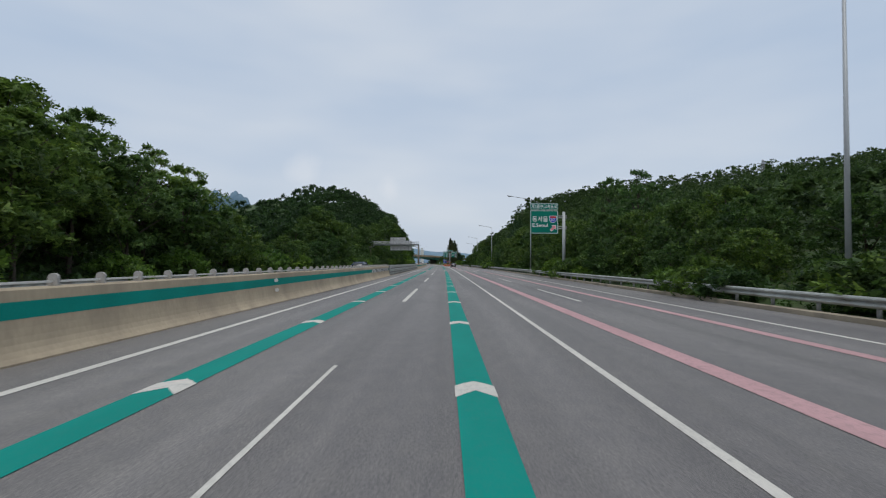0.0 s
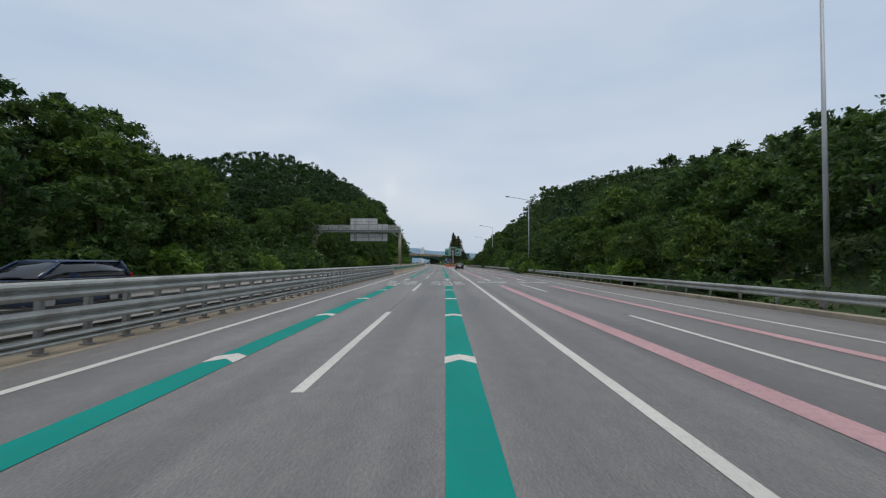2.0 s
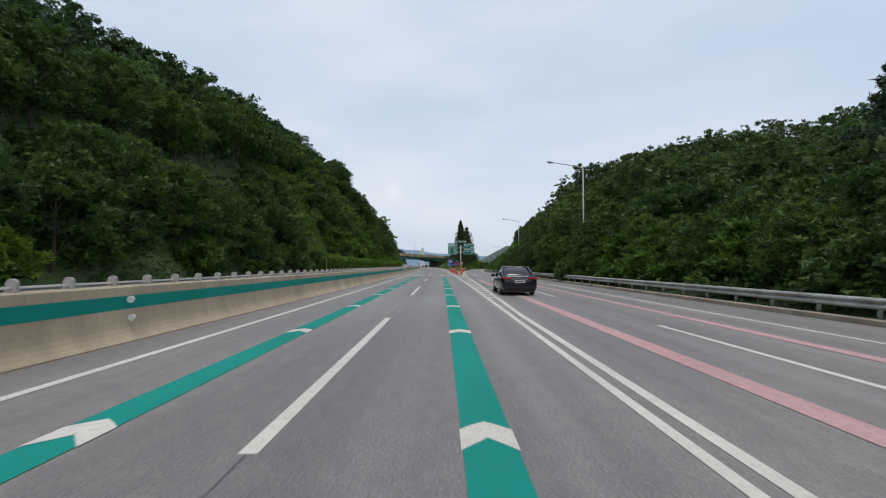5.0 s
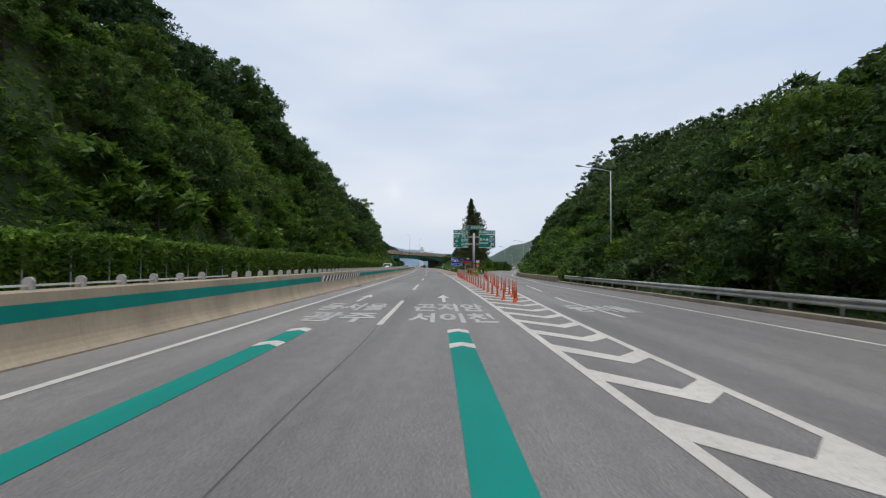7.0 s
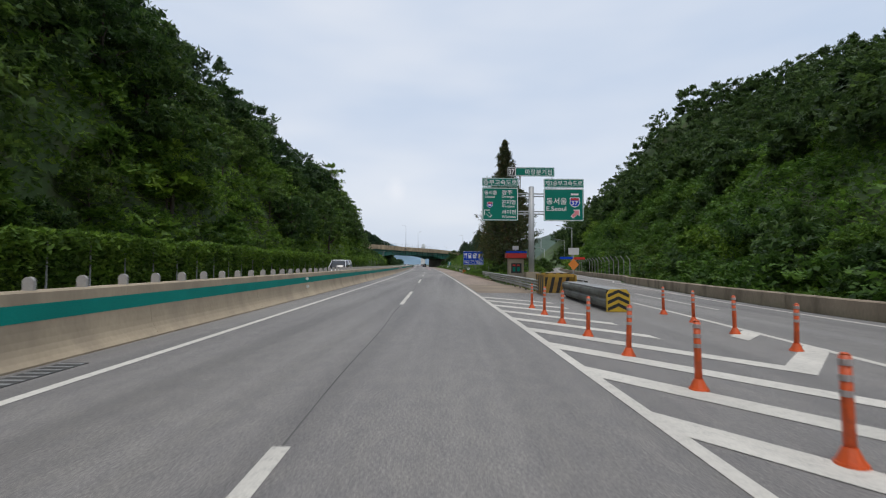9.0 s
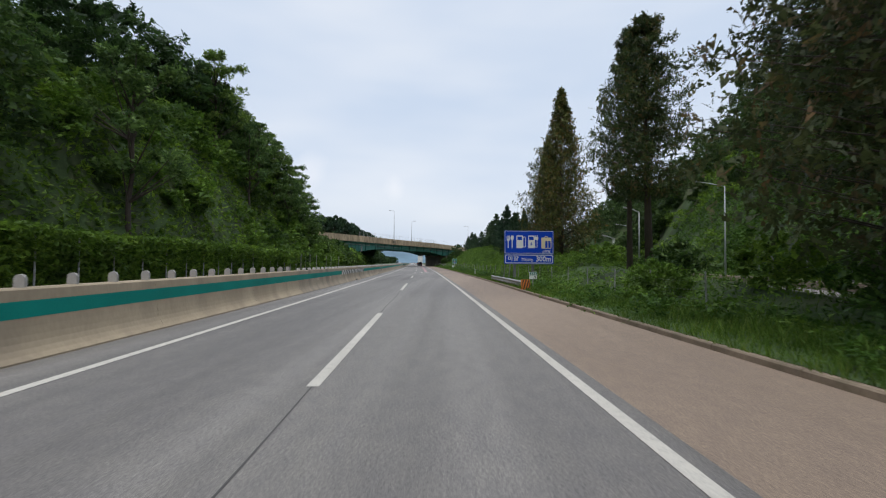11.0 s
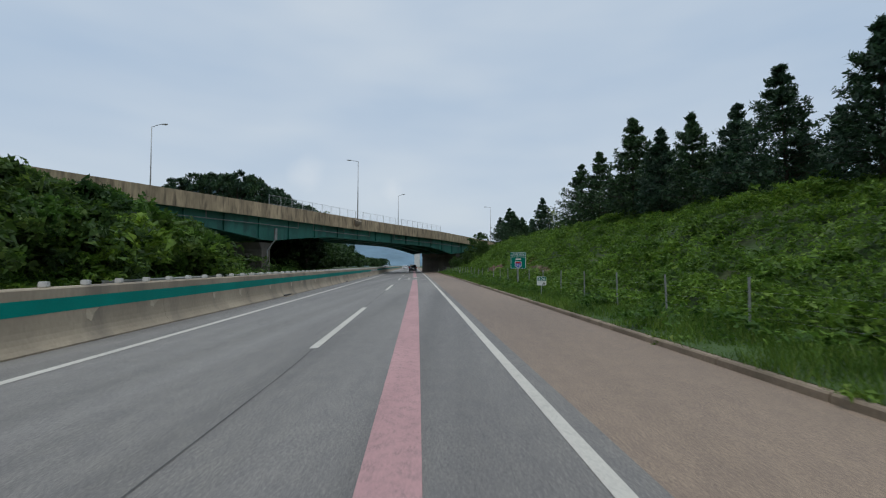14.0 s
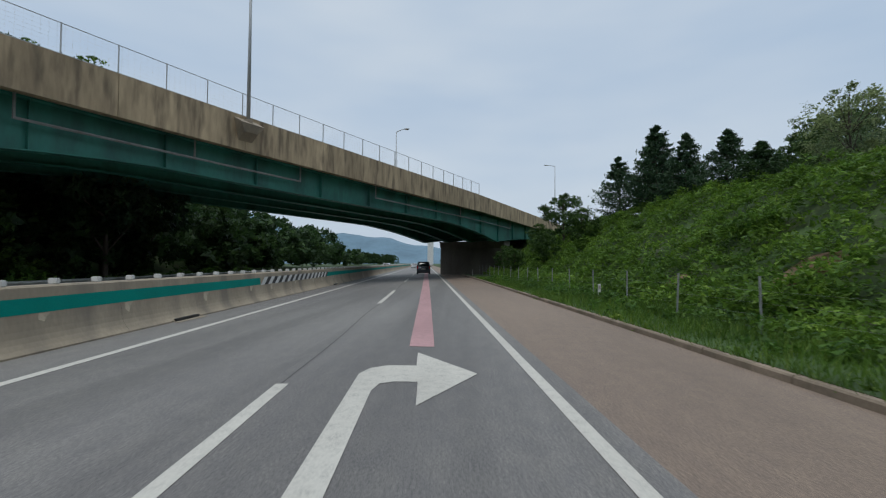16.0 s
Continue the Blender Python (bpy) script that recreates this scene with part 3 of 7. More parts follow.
right_kerb = structure("right_kerb", sweep([(0.05, -0.02), (0.05, 0.14), (0.3, 0.16), (0.3, -0.02)], -40, 236, 4.0, shift=right_right_edge), GREY_CONCRETE, "low dirty concrete edge below the guardrail", "kerb")

# ---- road markings ----
EDGE = lambda y: lerp(y, (150, 207, 220, 250, 310, 340), (2.08, 2.06, 1.95, 1.85, 1.72, 1.7))


def line(name, u0, u1, y0, y1, material, label, z=0.006, step=4.0):
    return structure(name, band(u0, u1, y0, y1, z, step), material, label, "road marking")


def off(fn, d):
    return lambda y: fn(y) + d


line("left_edge_line", -5.10, -4.94, -60, 1500, WHITE, "solid white edge line beside the median barrier")
line("opposite_edge_line", -14.2, -14.05, -60, 1500, WHITE, "solid white edge line of the opposite carriageway")
line("opposite_inner_line", -8.0, -7.85, -60, 1500, WHITE, "solid white inner line of the opposite carriageway")
line("lane_divider_line", lambda y: 2.24 - lerp(y, (40, 62), (0.06, 0.09)), lambda y: 2.24 + lerp(y, (40, 62), (0.06, 0.09)), -60, 96, WHITE, "solid white line between through lanes and branching lanes")
line("double_line_inner", lambda y: lerp(y, (96, 104, 150), (2.13, 2.02, 2.0)), lambda y: lerp(y, (96, 104, 150), (2.24, 2.15, 2.14)), 96, 150, WHITE, "inner stripe of the double white dividing line")
line("double_line_outer", lambda y: lerp(y, (96, 104, 150), (2.26, 2.25, 2.32)), lambda y: lerp(y, (96, 104, 150), (2.36, 2.38, 2.48)), 96, 150, WHITE, "outer stripe of the double white dividing line")
line("right_edge_line", off(EDGE, -0.08), off(EDGE, 0.08), 150, 1500, WHITE, "solid white edge line of the through carriageway")
line("gore_edge_line", off(right_left_edge, -0.02), off(right_left_edge, 0.14), 150, 262, WHITE, "white line along the branching side of the hatched tip", step=2.0)
line("branch_edge_line", lambda y: lerp(y, (0, 200, 230, 256), (8.52, 8.7, 9.0, 11.0)) if y < 256 else right_right_edge(y) - 0.75, lambda y: lerp(y, (0, 200, 230, 256), (8.66, 8.84, 9.14, 11.14)) if y < 256 else right_right_edge(y) - 0.61, -60, 600, WHITE, "solid white edge line beside the outer guardrail")

dashes = group_root("lane_line_dashes", "broken white lane line between the two through lanes", "road marking")
for i in range(-3, 45):
    y1 = 9.55 + 20 * i + lerp(i, (-1, 0, 1, 2, 3, 4, 5, 6), (-2.6, -2.6, -2.2, -2.6, -2.0, -0.9, -1.4, 0.0))
    y1 += {3: 1.3, 6: -1.1, 10: 1.5, 11: -1.2, 12: -2.9, 13: -0.8}.get(i, 0.0)
    w = 0.03 if i == 0 else 0.08
    part("dash", band(-1.60 - w, -1.60 + w, y1 - (9.0 if i < 6 else 9.8 if i < 9 else 8.3), y1, 0.006, 2.35), WHITE, dashes)
right_dashes = group_root("branch_lane_dashes", "broken white lane line between the branching lanes", "road marking")
for i in range(1, 24):
    y1 = 8.1 + 20 * i + (5.9 if i == 10 else 0.0)
    f = (lambda y: 5.52 if y < 212 else lerp(y, (212, 227, 256), (5.52, 6.9, 9.35))) if y1 < 256 else (lambda y: 0.5 * (right_left_edge(y) + right_right_edge(y)) - 0.3)
    part("dash", band(off(f, -0.05), off(f, 0.09), y1 - 9.0, y1, 0.006, 2.0), WHITE, right_dashes)
op_dashes = group_root("opposite_lane_dashes", "broken white lane line of the opposite carriageway", "road marking")
for i in range(-2, 30):
    part("dash", band(-11.1, -10.95, 6 + 20 * i, 14 + 20 * i, 0.006, 8.0), WHITE, op_dashes)
joint = structure("pavement_joint", band(lambda y: -1.60 + 0.025 * math.sin(y * 0.7) - 0.011, lambda y: -1.60 + 0.025 * math.sin(y * 0.7) + 0.011, 60, 520, 0.0035, 1.0), TAR, "thin dark tarred joint along the lane line", "road joint")


def guide_line(name, uc, half, spans, material, arrow_ys, label):
    """A coloured guide line with pale arrowheads across it."""
    root = group_root(name, label, "road marking")
    for a, b in spans:
        part("guide_stripe", band(uc - half, uc + half, a, b, 0.007), material, root)
    for y in arrow_ys:
        bm = bmesh.new()
        w = half + 0.015
        pts = [(-w, y - 0.62), (0, y - 0.33), (w, y - 0.62), (w, y - 0.13), (0.5 * w, y), (0, y + 0.10), (-0.5 * w, y), (-w, y - 0.13)]
        polygon(bm, [(W(uc + x, yy).x, yy) for x, yy in pts], 0.010)
        part("arrowhead", bm, WHITE, root)
    return root


ARROWS = [y for y in [-6.6, -0.3] + [5.98 + 6.265 * i - 0.06 * max(0, i - 4) for i in range(13)] if y < 84] + [85.6] + [100.75 + 6.62 * i for i in range(16)] + [202.0]
SPANS = [(-60, 85.4), (100.1, 201.7)]
guide_line("green_guide_line", 0.375, 0.23, SPANS, GREEN_LINE, ARROWS, "bright green guide line with white arrowheads in the second lane")
guide_line("green_guide_line_inner", -3.32, 0.23, SPANS, GREEN_LINE, ARROWS, "bright green guide line with white arrowheads in the first lane")
PINK_ARROWS = [85.6, 100.6, 127.1]
guide_line("pink_guide_line", 3.90, 0.20, [(-60, 85.5), (100.4, 186)], PINK_LINE, PINK_ARROWS, "faded pink guide line in the branching lane")
guide_line("pink_guide_line_outer", 7.15, 0.16, [(-60, 85.5), (99.5, 190)], PINK_LINE, [], "faded pink guide line in the outer branching lane")
guide_line("pink_service_line", 0.12, 0.23, [(371.8, 422.2), (432.3, 700)], PINK_LINE, [], "worn pink guide line leading to the service area")


def ground_word(text, uc, width, y0, length, material=WORN_WHITE, label=""):
    """A word painted on the road, stretched along it."""
    bm = lettering(text, width, length, bold=0.03)
    for v in bm.verts:
        v.co = W(uc - width / 2 + v.co.x, y0 + v.co.y, 0.0085 + v.co.z)
    return structure("road_lettering", bm, material, label or "white stretched lettering painted on the asphalt", "road lettering")


for y0 in (86.35, 203.3):
    ground_word("광주", -2.98, 2.15, y0, 2.55)
    ground_word("동서울", -3.15, 2.35, y0 + 3.2, 2.85)
    ground_word("서이천", 0.31, 2.5, y0, 2.5)
    ground_word("곤지암", 0.3, 2.5, y0 + 3.15, 2.95)
    if y0 < 100:
        ground_word("동서울", 3.76, 2.42, y0 + 3.2, 2.7)
        ground_word("동서울", 6.93, 2.2, y0 + 3.2, 2.7)
    else:
        ground_word("동서울", 5.75, 2.2, y0 + 3.2, 2.7)
ground_word("휴게소", 0.13, 2.5, 362.45, 2.6)
ground_word("휴게소", 0.13, 2.5, 422.2, 2.6)


def straight_arrow(uc, y0, length):
    bm = bmesh.new()
    h = length * 0.46
    pts = [(-0.07, 0), (0.07, 0), (0.07, length - h), (0.29, length - h), (0, length), (-0.29, length - h), (-0.07, length - h)]
    polygon(bm, [(W(uc + x, y0 + yy).x, y0 + yy) for x, yy in pts], 0.008)
    return structure("road_arrow", bm, WHITE, "white straight-ahead arrow painted on the lane", "road arrow")


for y0 in (93.5, 210.45):
    for uc in (-3.5, 0.17) if y0 > 100 else (-3.29, 0.37, 3.92, 6.94):
        straight_arrow(uc, y0, 5.4 if y0 < 100 else 4.7)


def bent_arrow(y0):
    """An arrow that goes ahead and bends to the right."""
    bm = bmesh.new()
    pts = [(-0.72, -0.2), (-0.45, -0.2), (-0.45, 2.55), (-0.38, 2.9), (-0.2, 3.0), (0.1, 3.0), (0.1, 2.0), (0.92, 3.5), (0.06, 4.98), (0.06, 3.95), (-0.35, 3.95), (-0.6, 3.75), (-0.72, 3.4)]
    polygon(bm, [(W(x, y0 + yy).x, y0 + yy) for x, yy in pts], 0.008)
    return structure("road_arrow", bm, WHITE, "white arrow bending towards the service area exit", "road arrow")


bent_arrow(426.75)
bent_arrow(366.4)

# loops cut into the road for counting traffic
for uc in (-3.35, 0.13):
    bm = bmesh.new()
    ring = []
    for r in (0.88, 0.905):
        ring.append([bm.verts.new(W(uc + r * math.cos(k * math.pi / 24), 236.0 + r * math.sin(k * math.pi / 24), 0.004)) for k in range(48)])
    for k in range(48):
        n = (k + 1) % 48
        bm.faces.new((ring[0][k], ring[1][k], ring[1][n], ring[0][n]))
    structure("detector_loop", bm, TAR, "thin dark round traffic detector loop cut into the lane", "detector loop")
for name_u, y_end in (((-2.7, -2.3), 243.2), ((0.28, 0.36), 242.2)):
    structure("detector_cable_slot", band(lambda y: lerp(y, (236.8, y_end), name_u) - 0.011, lambda y: lerp(y, (236.8, y_end), name_u) + 0.011, 236.8, y_end, 0.004, 1.0), TAR, "thin dark cable slot leading away from a detector loop", "road joint")
structure("expansion_joint", band(-6.0, EDGE(234), 233.95, 233.98, 0.004, 1.0), TAR, "thin dark joint across the carriageway", "road joint")

# hatched tip of the gore
hatch = group_root("hatched_markings", "white chevron hatching on the tip between the carriageways", "road marking")
for i in range(-25, 27):
    tip = 208.67 + 2.169 * i
    l, r = EDGE(tip) + 0.06, right_left_edge(tip - 1.5) + 0.02
    if r - l < 0.35:
        continue
    m = l + 0.63 * (r - l)
    knee = tip - 1.35 * (m - l)
    end = knee + 1.08 * (r - m)
    pts = [(l, tip - 0.72), (m, knee - 0.62), (r, end - 0.6), (r, end), (m, knee), (l, tip)]
    if tip > 254.5:
        # past the nose of the crash cushion only the left arms go on
        m = l + 2.45
        pts = [(l, tip - 0.66), (m, tip - 1.35 * 2.45 - 0.55), (m, tip - 1.35 * 2.45), (l, tip)]
    bm = bmesh.new()
    polygon(bm, [(W(x, yy).x, yy) for x, yy in pts], 0.0075)
    part("chevron_stripe", bm, WHITE, hatch)
    if 254.5 < tip < 257:
        bm = bmesh.new()
        polygon(bm, [(W(x, yy).x, yy) for x, yy in ((6.05, end - 1.65), (r, end - 0.6), (r, end), (6.05, end - 1.05))], 0.0075)
        part("chevron_stripe", bm, WHITE, hatch)

# ---- median barrier ----
FACE_Z = (-0.02, 0.03, 0.10, 0.18, 0.27, 0.37, 0.50, 0.66, 0.84, 1.07)
FACE_D = (0.40, 0.40, 0.33, 0.275, 0.235, 0.21, 0.19, 0.175, 0.163, 0.15)
SECTION = [(-6.56 + d, z) for d, z in zip(FACE_D, FACE_Z)] + [(-6.44, 1.10), (-6.68, 1.10)] + [(-6.56 - d, z) for d, z in zip(FACE_D[::-1], FACE_Z[::-1])]


def face_u(z):
    return -6.56 + lerp(z, FACE_Z, FACE_D) + 0.004


def glare_post():
    """A thin upright plate with a round head, on a small foot."""
    bm = bmesh.new()
    pts = [(-0.085, 0), (0.085, 0), (0.085, 0.13)] + [(0.085 * math.cos(radians(a)), 0.13 + 0.08 * math.sin(radians(a))) for a in range(15, 180, 15)] + [(-0.085, 0.13)]
    f = bm.faces.new([bm.verts.new((x, -0.03, z)) for x, z in pts])
    r = bmesh.ops.extrude_face_region(bm, geom=[f])
    bmesh.ops.translate(bm, verts=[g for g in r["geom"] if isinstance(g, bmesh.types.BMVert)], vec=(0, 0.06, 0))
    bmesh.ops.recalc_face_normals(bm, faces=bm.faces)
    return bm


POST_MESH = mesh_of("glare_post", glare_post(), POST_CONCRETE)
CAP_MESH = mesh_of("cap_block", boxed(-0.075, 0.075, -0.06, 0.06, 0, 0.11, 0.015), WHITE_PAINT)


def barrier(y0, y1, low, chevrons, rail, label, concrete):
    root = group_root("median_barrier", label, "barrier")
    n = round((y1 - y0) / 6.0)
    for i in range(n):
        a, b = y0 + (y1 - y0) * i / n, y0 + (y1 - y0) * (i + 1) / n
        part("concrete_section", sweep(SECTION, a + 0.002, b - 0.002, 3.0), concrete, root)
    cuts = sorted([y0] + [v for c in chevrons for v in c] + [y1])
    for a, b in zip(cuts[::2], cuts[1::2]):
        if b - a > 0.5:
            part("green_band", sweep([(face_u(z), z) for z in (0.64, 0.66, 0.84, 0.90)], a, b, 3.0, closed=False), BARRIER_GREEN, root, "green painted band")
    for a, b in chevrons:
        n = round((b - a) / 0.87)
        for i in range(n):
            for k, m in ((0, WHITE_PAINT), (1, BLACK_PAINT)):
                s = a + (b - a) * (i + 0.5 * k) / n
                e = s + (b - a) * 0.5 / n
                bm = bmesh.new()
                lean = 0.5
                bm.faces.new([bm.verts.new(W(face_u(z) + 0.002, y, z)) for y, z in ((s, 0.62), (e, 0.62), (e + lean, 0.92), (s + lean, 0.92))])
                part("warning_stripe", bm, m, root)
    for i in range(int((y1 - y0) / 1.08)):
        y = y0 + 0.5 + 1.08 * i
        p = W(-6.55, y, 1.10)
        piece("cap_block" if low else "glare_post", CAP_MESH if low else POST_MESH, root, pose(p.x, p.y, p.z, 0, 0, heading(y)))
    if rail:
        part("top_rail", sweep([(-6.57, 1.155), (-6.535, 1.155), (-6.535, 1.19), (-6.57, 1.19)], y0, y1, 4.0), WHITE_PAINT, root, "thin silver rail")
    return root


barrier(-24, 54, False, [(41.3, 53.2)], True, "concrete median barrier with green band and pale anti-glare posts", CONCRETE)
barrier(113.3, 205, False, [], True, "concrete median barrier with green band and anti-glare posts past the gap", CONCRETE)
barrier(205, 318, False, [(216, 228.7)], False, "concrete median barrier with green band and black-and-white warning stripes", CONCRETE)
barrier(318, 470, True, [(329.7, 342), (441.9, 454)], False, "dirty concrete median barrier with green band and low white caps", GREY_CONCRETE)
barrier(470, 640, True, [], False, "grimy concrete median barrier running under the bridge", GREY_CONCRETE)


def pale_patch(y, w, h):
    """A wedge of clean pale concrete under the painted band."""
    root = tagged(new("repair_patch"), "pale wedge of patched concrete on the barrier face", "patch", "barrier patches")
    p = W(-6.36, y, 0.6)
    root.matrix_basis = pose(p.x, p.y, p.z)
    bm = bmesh.new()
    pts = [(-w * 0.5, 0.03), (w * 0.45, 0.03), (w * 0.2, -h * 0.35), (0.03, -h), (-w * 0.25, -h * 0.5)]
    rings = [[bm.verts.new((face_u(0.6 + z) + d + 6.357, dy, z)) for dy, z in pts] for d in (-0.01, 0.004)]
    for i in range(5):
        bm.faces.new((rings[0][i], rings[0][(i + 1) % 5], rings[1][(i + 1) % 5], rings[1][i]))
    bm.faces.new(rings[1])
    bmesh.ops.recalc_face_normals(bm, faces=bm.faces)
    part("patch", bm, PATCH_CONCRETE, root)


for k in range(44):
    pale_patch(322 + 3.1 * k + (k * 37 % 11) * 0.12, 0.38 + (k * 29 % 7) * 0.04, 0.13 + (k * 17 % 5) * 0.035)


def marker_disc(u, y, z):
    root = thing("delineator_disc", "round white reflector fixed to the barrier face", "reflector", u, y, z)
    bm = bmesh.new()
    tube(bm, (0, -0.02, 0), (0, 0.02, 0), 0.07, n=16)
    part("disc", bm, WHITE_PAINT, root)
    part("bracket", boxed(-0.08, 0.0, -0.012, 0.012, -0.02, 0.02), STEEL, root)
    return root


for y in (17.5, 145.3, 264.5, 360.9):
    marker_disc(-6.3, y, 0.83)
    marker_disc(-6.27, y, 0.47)

# drains at the foot of the barrier: a grate by the junction, worn slots further on
for y, w in ((224.8, 1.5), (249.0, 1.6)):
    gr = thing("drain_grate", "dark slotted drain grate at the foot of the barrier", "drain", -5.8, y)
    part("frame", boxed(-0.2, 0.2, -w / 2, w / 2, -0.03, 0.008), DARK_STEEL, gr)
    for k in range(8):
        part("bar", boxed(-0.18, 0.18, -w / 2 + w * (k + 0.3) / 8, -w / 2 + w * (k + 0.6) / 8, 0.008, 0.014), DULL_STEEL, gr)
for k in range(7):
    y = 335.9 + 20.0 * k
    slot = thing("drain_slot", "dark drain slot in the foot of the concrete barrier", "drain", -6.16, y)
    # solid block; black colour stands in for the shade inside the slot
    part("opening", boxed(-0.1, 0.03, -0.6, 0.6, 0.005, 0.075, 0.004), BLACK_PAINT, slot)
    part("lip", boxed(0.04, 0.2, -0.75, 0.72, -0.03, 0.012, 0.006), GREY_CONCRETE, slot)

# ---- guardrails ----
WAVE = [(0.0, 0.0), (0.055, 0.03), (0.075, 0.07), (0.055, 0.115), (0.0, 0.14), (0.0, 0.17), (0.055, 0.195), (0.075, 0.24), (0.055, 0.28), (0.0, 0.31)]


def beam(u, z, side, scale=1.0, shift=0.0):
    """Cross-section of a corrugated beam that faces to +u or -u."""
    front = [(u + side * a, z + b * scale) for a, b in WAVE]
    return front + [(x - side * 0.012, zz) for x, zz in front[::-1]]


def gap_rail():
    root = group_root("gap_guardrail", "three-beam galvanised guardrail closing a gap in the median", "guardrail")
    for side, u in ((1, -6.34), (-1, -6.86)):
        for z, s in ((0.90, 1.0), (0.44, 1.0), (0.14, 0.55)):
            n = 15
            for i in range(n):
                a, b = 54.2 + 59.0 * i / n, 54.2 + 59.0 * (i + 1) / n
                part("beam", sweep(beam(u, z, side, s), a, b + 0.12, 2.1, shift=lambda y, k=i: 0.002 * (k % 2)), STEEL, root)
    me = mesh_of("post", boxed(-0.055, 0.055, -0.06, 0.06, 0, 1.16, 0.01), DULL_STEEL)
    foot = mesh_of("foot", boxed(-0.1, 0.1, -0.1, 0.1, 0, 0.035, 0.01), DULL_STEEL)
    for i in range(56):
        y = 54.6 + 1.045 * i
        for u in (-6.47,):
            p = W(u, y)
            q = piece("post", me, root, pose(p.x, p.y, 0, 0, 0, heading(y)))
            piece("foot", foot, q)
    for y in (54.1, 113.3):
        part("end_plate", sweep([(-6.30, 0.1), (-6.26, 0.1), (-6.26, 1.22), (-6.30, 1.22)], y - 0.25, y + 0.2, 1), STEEL, root)
    return root


gap_rail()
structure("median_base", band(-6.95, -6.12, 53, 114.5, 0.004), GREY_CONCRETE, "pale concrete strip under the median guardrail", "ground")


def side_rail(name, uf, y0, y1, label, side=-1, post_step=2.0, zs=((0.42, 1.0),)):
    root = group_root(name, label, "guardrail")
    n = max(1, round((y1 - y0) / 4.0))
    for i in range(n):
        a, b = y0 + (y1 - y0) * i / n, y0 + (y1 - y0) * (i + 1) / n
        for z, s in zs:
            part("beam", sweep(beam(0, z, side, s), a, b + 0.1, 2.05, shift=lambda y, k=i: uf(y) + 0.002 * (k % 2)), STEEL, root)
    top = max(z + 0.31 * s for z, s in zs)
    bm = bmesh.new()
    tube(bm, (0, 0, 0), (0, 0, top - 0.02), 0.06, n=8)
    me = mesh_of("post", bm, DULL_STEEL, False)
    for i in range(int((y1 - y0) / post_step)):
        y = y0 + 0.4 + post_step * i
        p = W(uf(y) - side * 0.09, y)
        piece("post", me, root, pose(p.x, p.y, 0.0, 0, 0, heading(y)))
    return root


side_rail("outer_guardrail", lambda y: right_right_edge(y) + 0.35, -24, 234, "weathered corrugated steel guardrail in front of roadside shrubs", zs=((0.40, 1.0),))
side_rail("gore_guardrail", lambda y: lerp(y, (266, 275, 290, 300), (5.1, 5.2, 5.3, 5.35)), 267, 296, "double corrugated steel guardrail on the grassy tip", zs=((0.16, 0.9), (0.48, 0.9)))
side_rail("gore_branch_guardrail", lambda y: right_left_edge(y) - 0.6, 267, 300, "corrugated steel guardrail along the branch carriageway", side=1, zs=((0.40, 1.0),))
side_rail("sign_guardrail", lambda y: 5.16, 320.9, 333.4, "short corrugated steel guardrail in front of the blue sign", zs=((0.22, 1.04),))
side_rail("far_left_guardrail", lambda y: -15.9, -20, 200, "guardrail on the far side of the opposite carriageway", side=1, post_step=4.0, zs=((0.40, 1.0),))
side_rail("far_left_guardrail", lambda y: -15.6, 396, 470, "guardrail on the far side of the road under the bridge", side=1, post_step=4.0, zs=((0.40, 1.0),))

# low wall beside the branch carriageway
wall_root = group_root("branch_wall", "low stained concrete wall at the foot of the cut slope", "wall")
for i in range(42):
    y0 = 236 + i * 6.0
    part("wall_section", sweep([(0.25, -0.02), (0.25, 0.5), (0.29, 0.54), (0.5, 0.54), (0.5, -0.02)], y0 + 0.01, y0 + 5.99, 3.0, shift=right_right_edge), WALL_STONE, wall_root)

# ---- bridge over the road ----
BA = W(-9.25, 447.2)
BD = Vector((0.4485, 0.8938, 0))
BN = Vector((-BD.y, BD.x, 0))   # across the deck, away from the start of the drive
BRIDGE_W = 12.0


def bridge_z(s):
    return lerp(s, (-140, -90, -52, -20, 0, 30, 58, 90, 130), (8.4, 9.2, 9.45, 9.25, 9.0, 8.8, 8.1, 7.2, 6.2))


def B(s, across, z):
    p = BA + BD * s + BN * across
    return Vector((p.x, p.y, z))


def girder_low(s):
    """Lower edge of the girders, deepest over the piers."""
    return bridge_z(s) - 3.3 - 1.35 * max(0.0, 1 - abs(s + 17) / 13.0) ** 1.4 - 1.2 * max(0.0, 1 - abs(s - 36) / 13.0) ** 1.4


def bridge_sweep(section, s0, s1, step=3.0):
    bm = bmesh.new()
    n = round((s1 - s0) / step)
    rows = [[bm.verts.new(B(s, a, z)) for a, z in section(s)] for s in (s0 + (s1 - s0) * i / n for i in range(n + 1))]
    m = len(rows[0])
    for a, b in zip(rows, rows[1:]):
        for j in range(m):
            k = (j + 1) % m
            bm.faces.new((a[j], a[k], b[k], b[j]))
    bm.faces.new(rows[0][::-1])
    bm.faces.new(rows[-1])
    bmesh.ops.recalc_face_normals(bm, faces=bm.faces)
    return bm


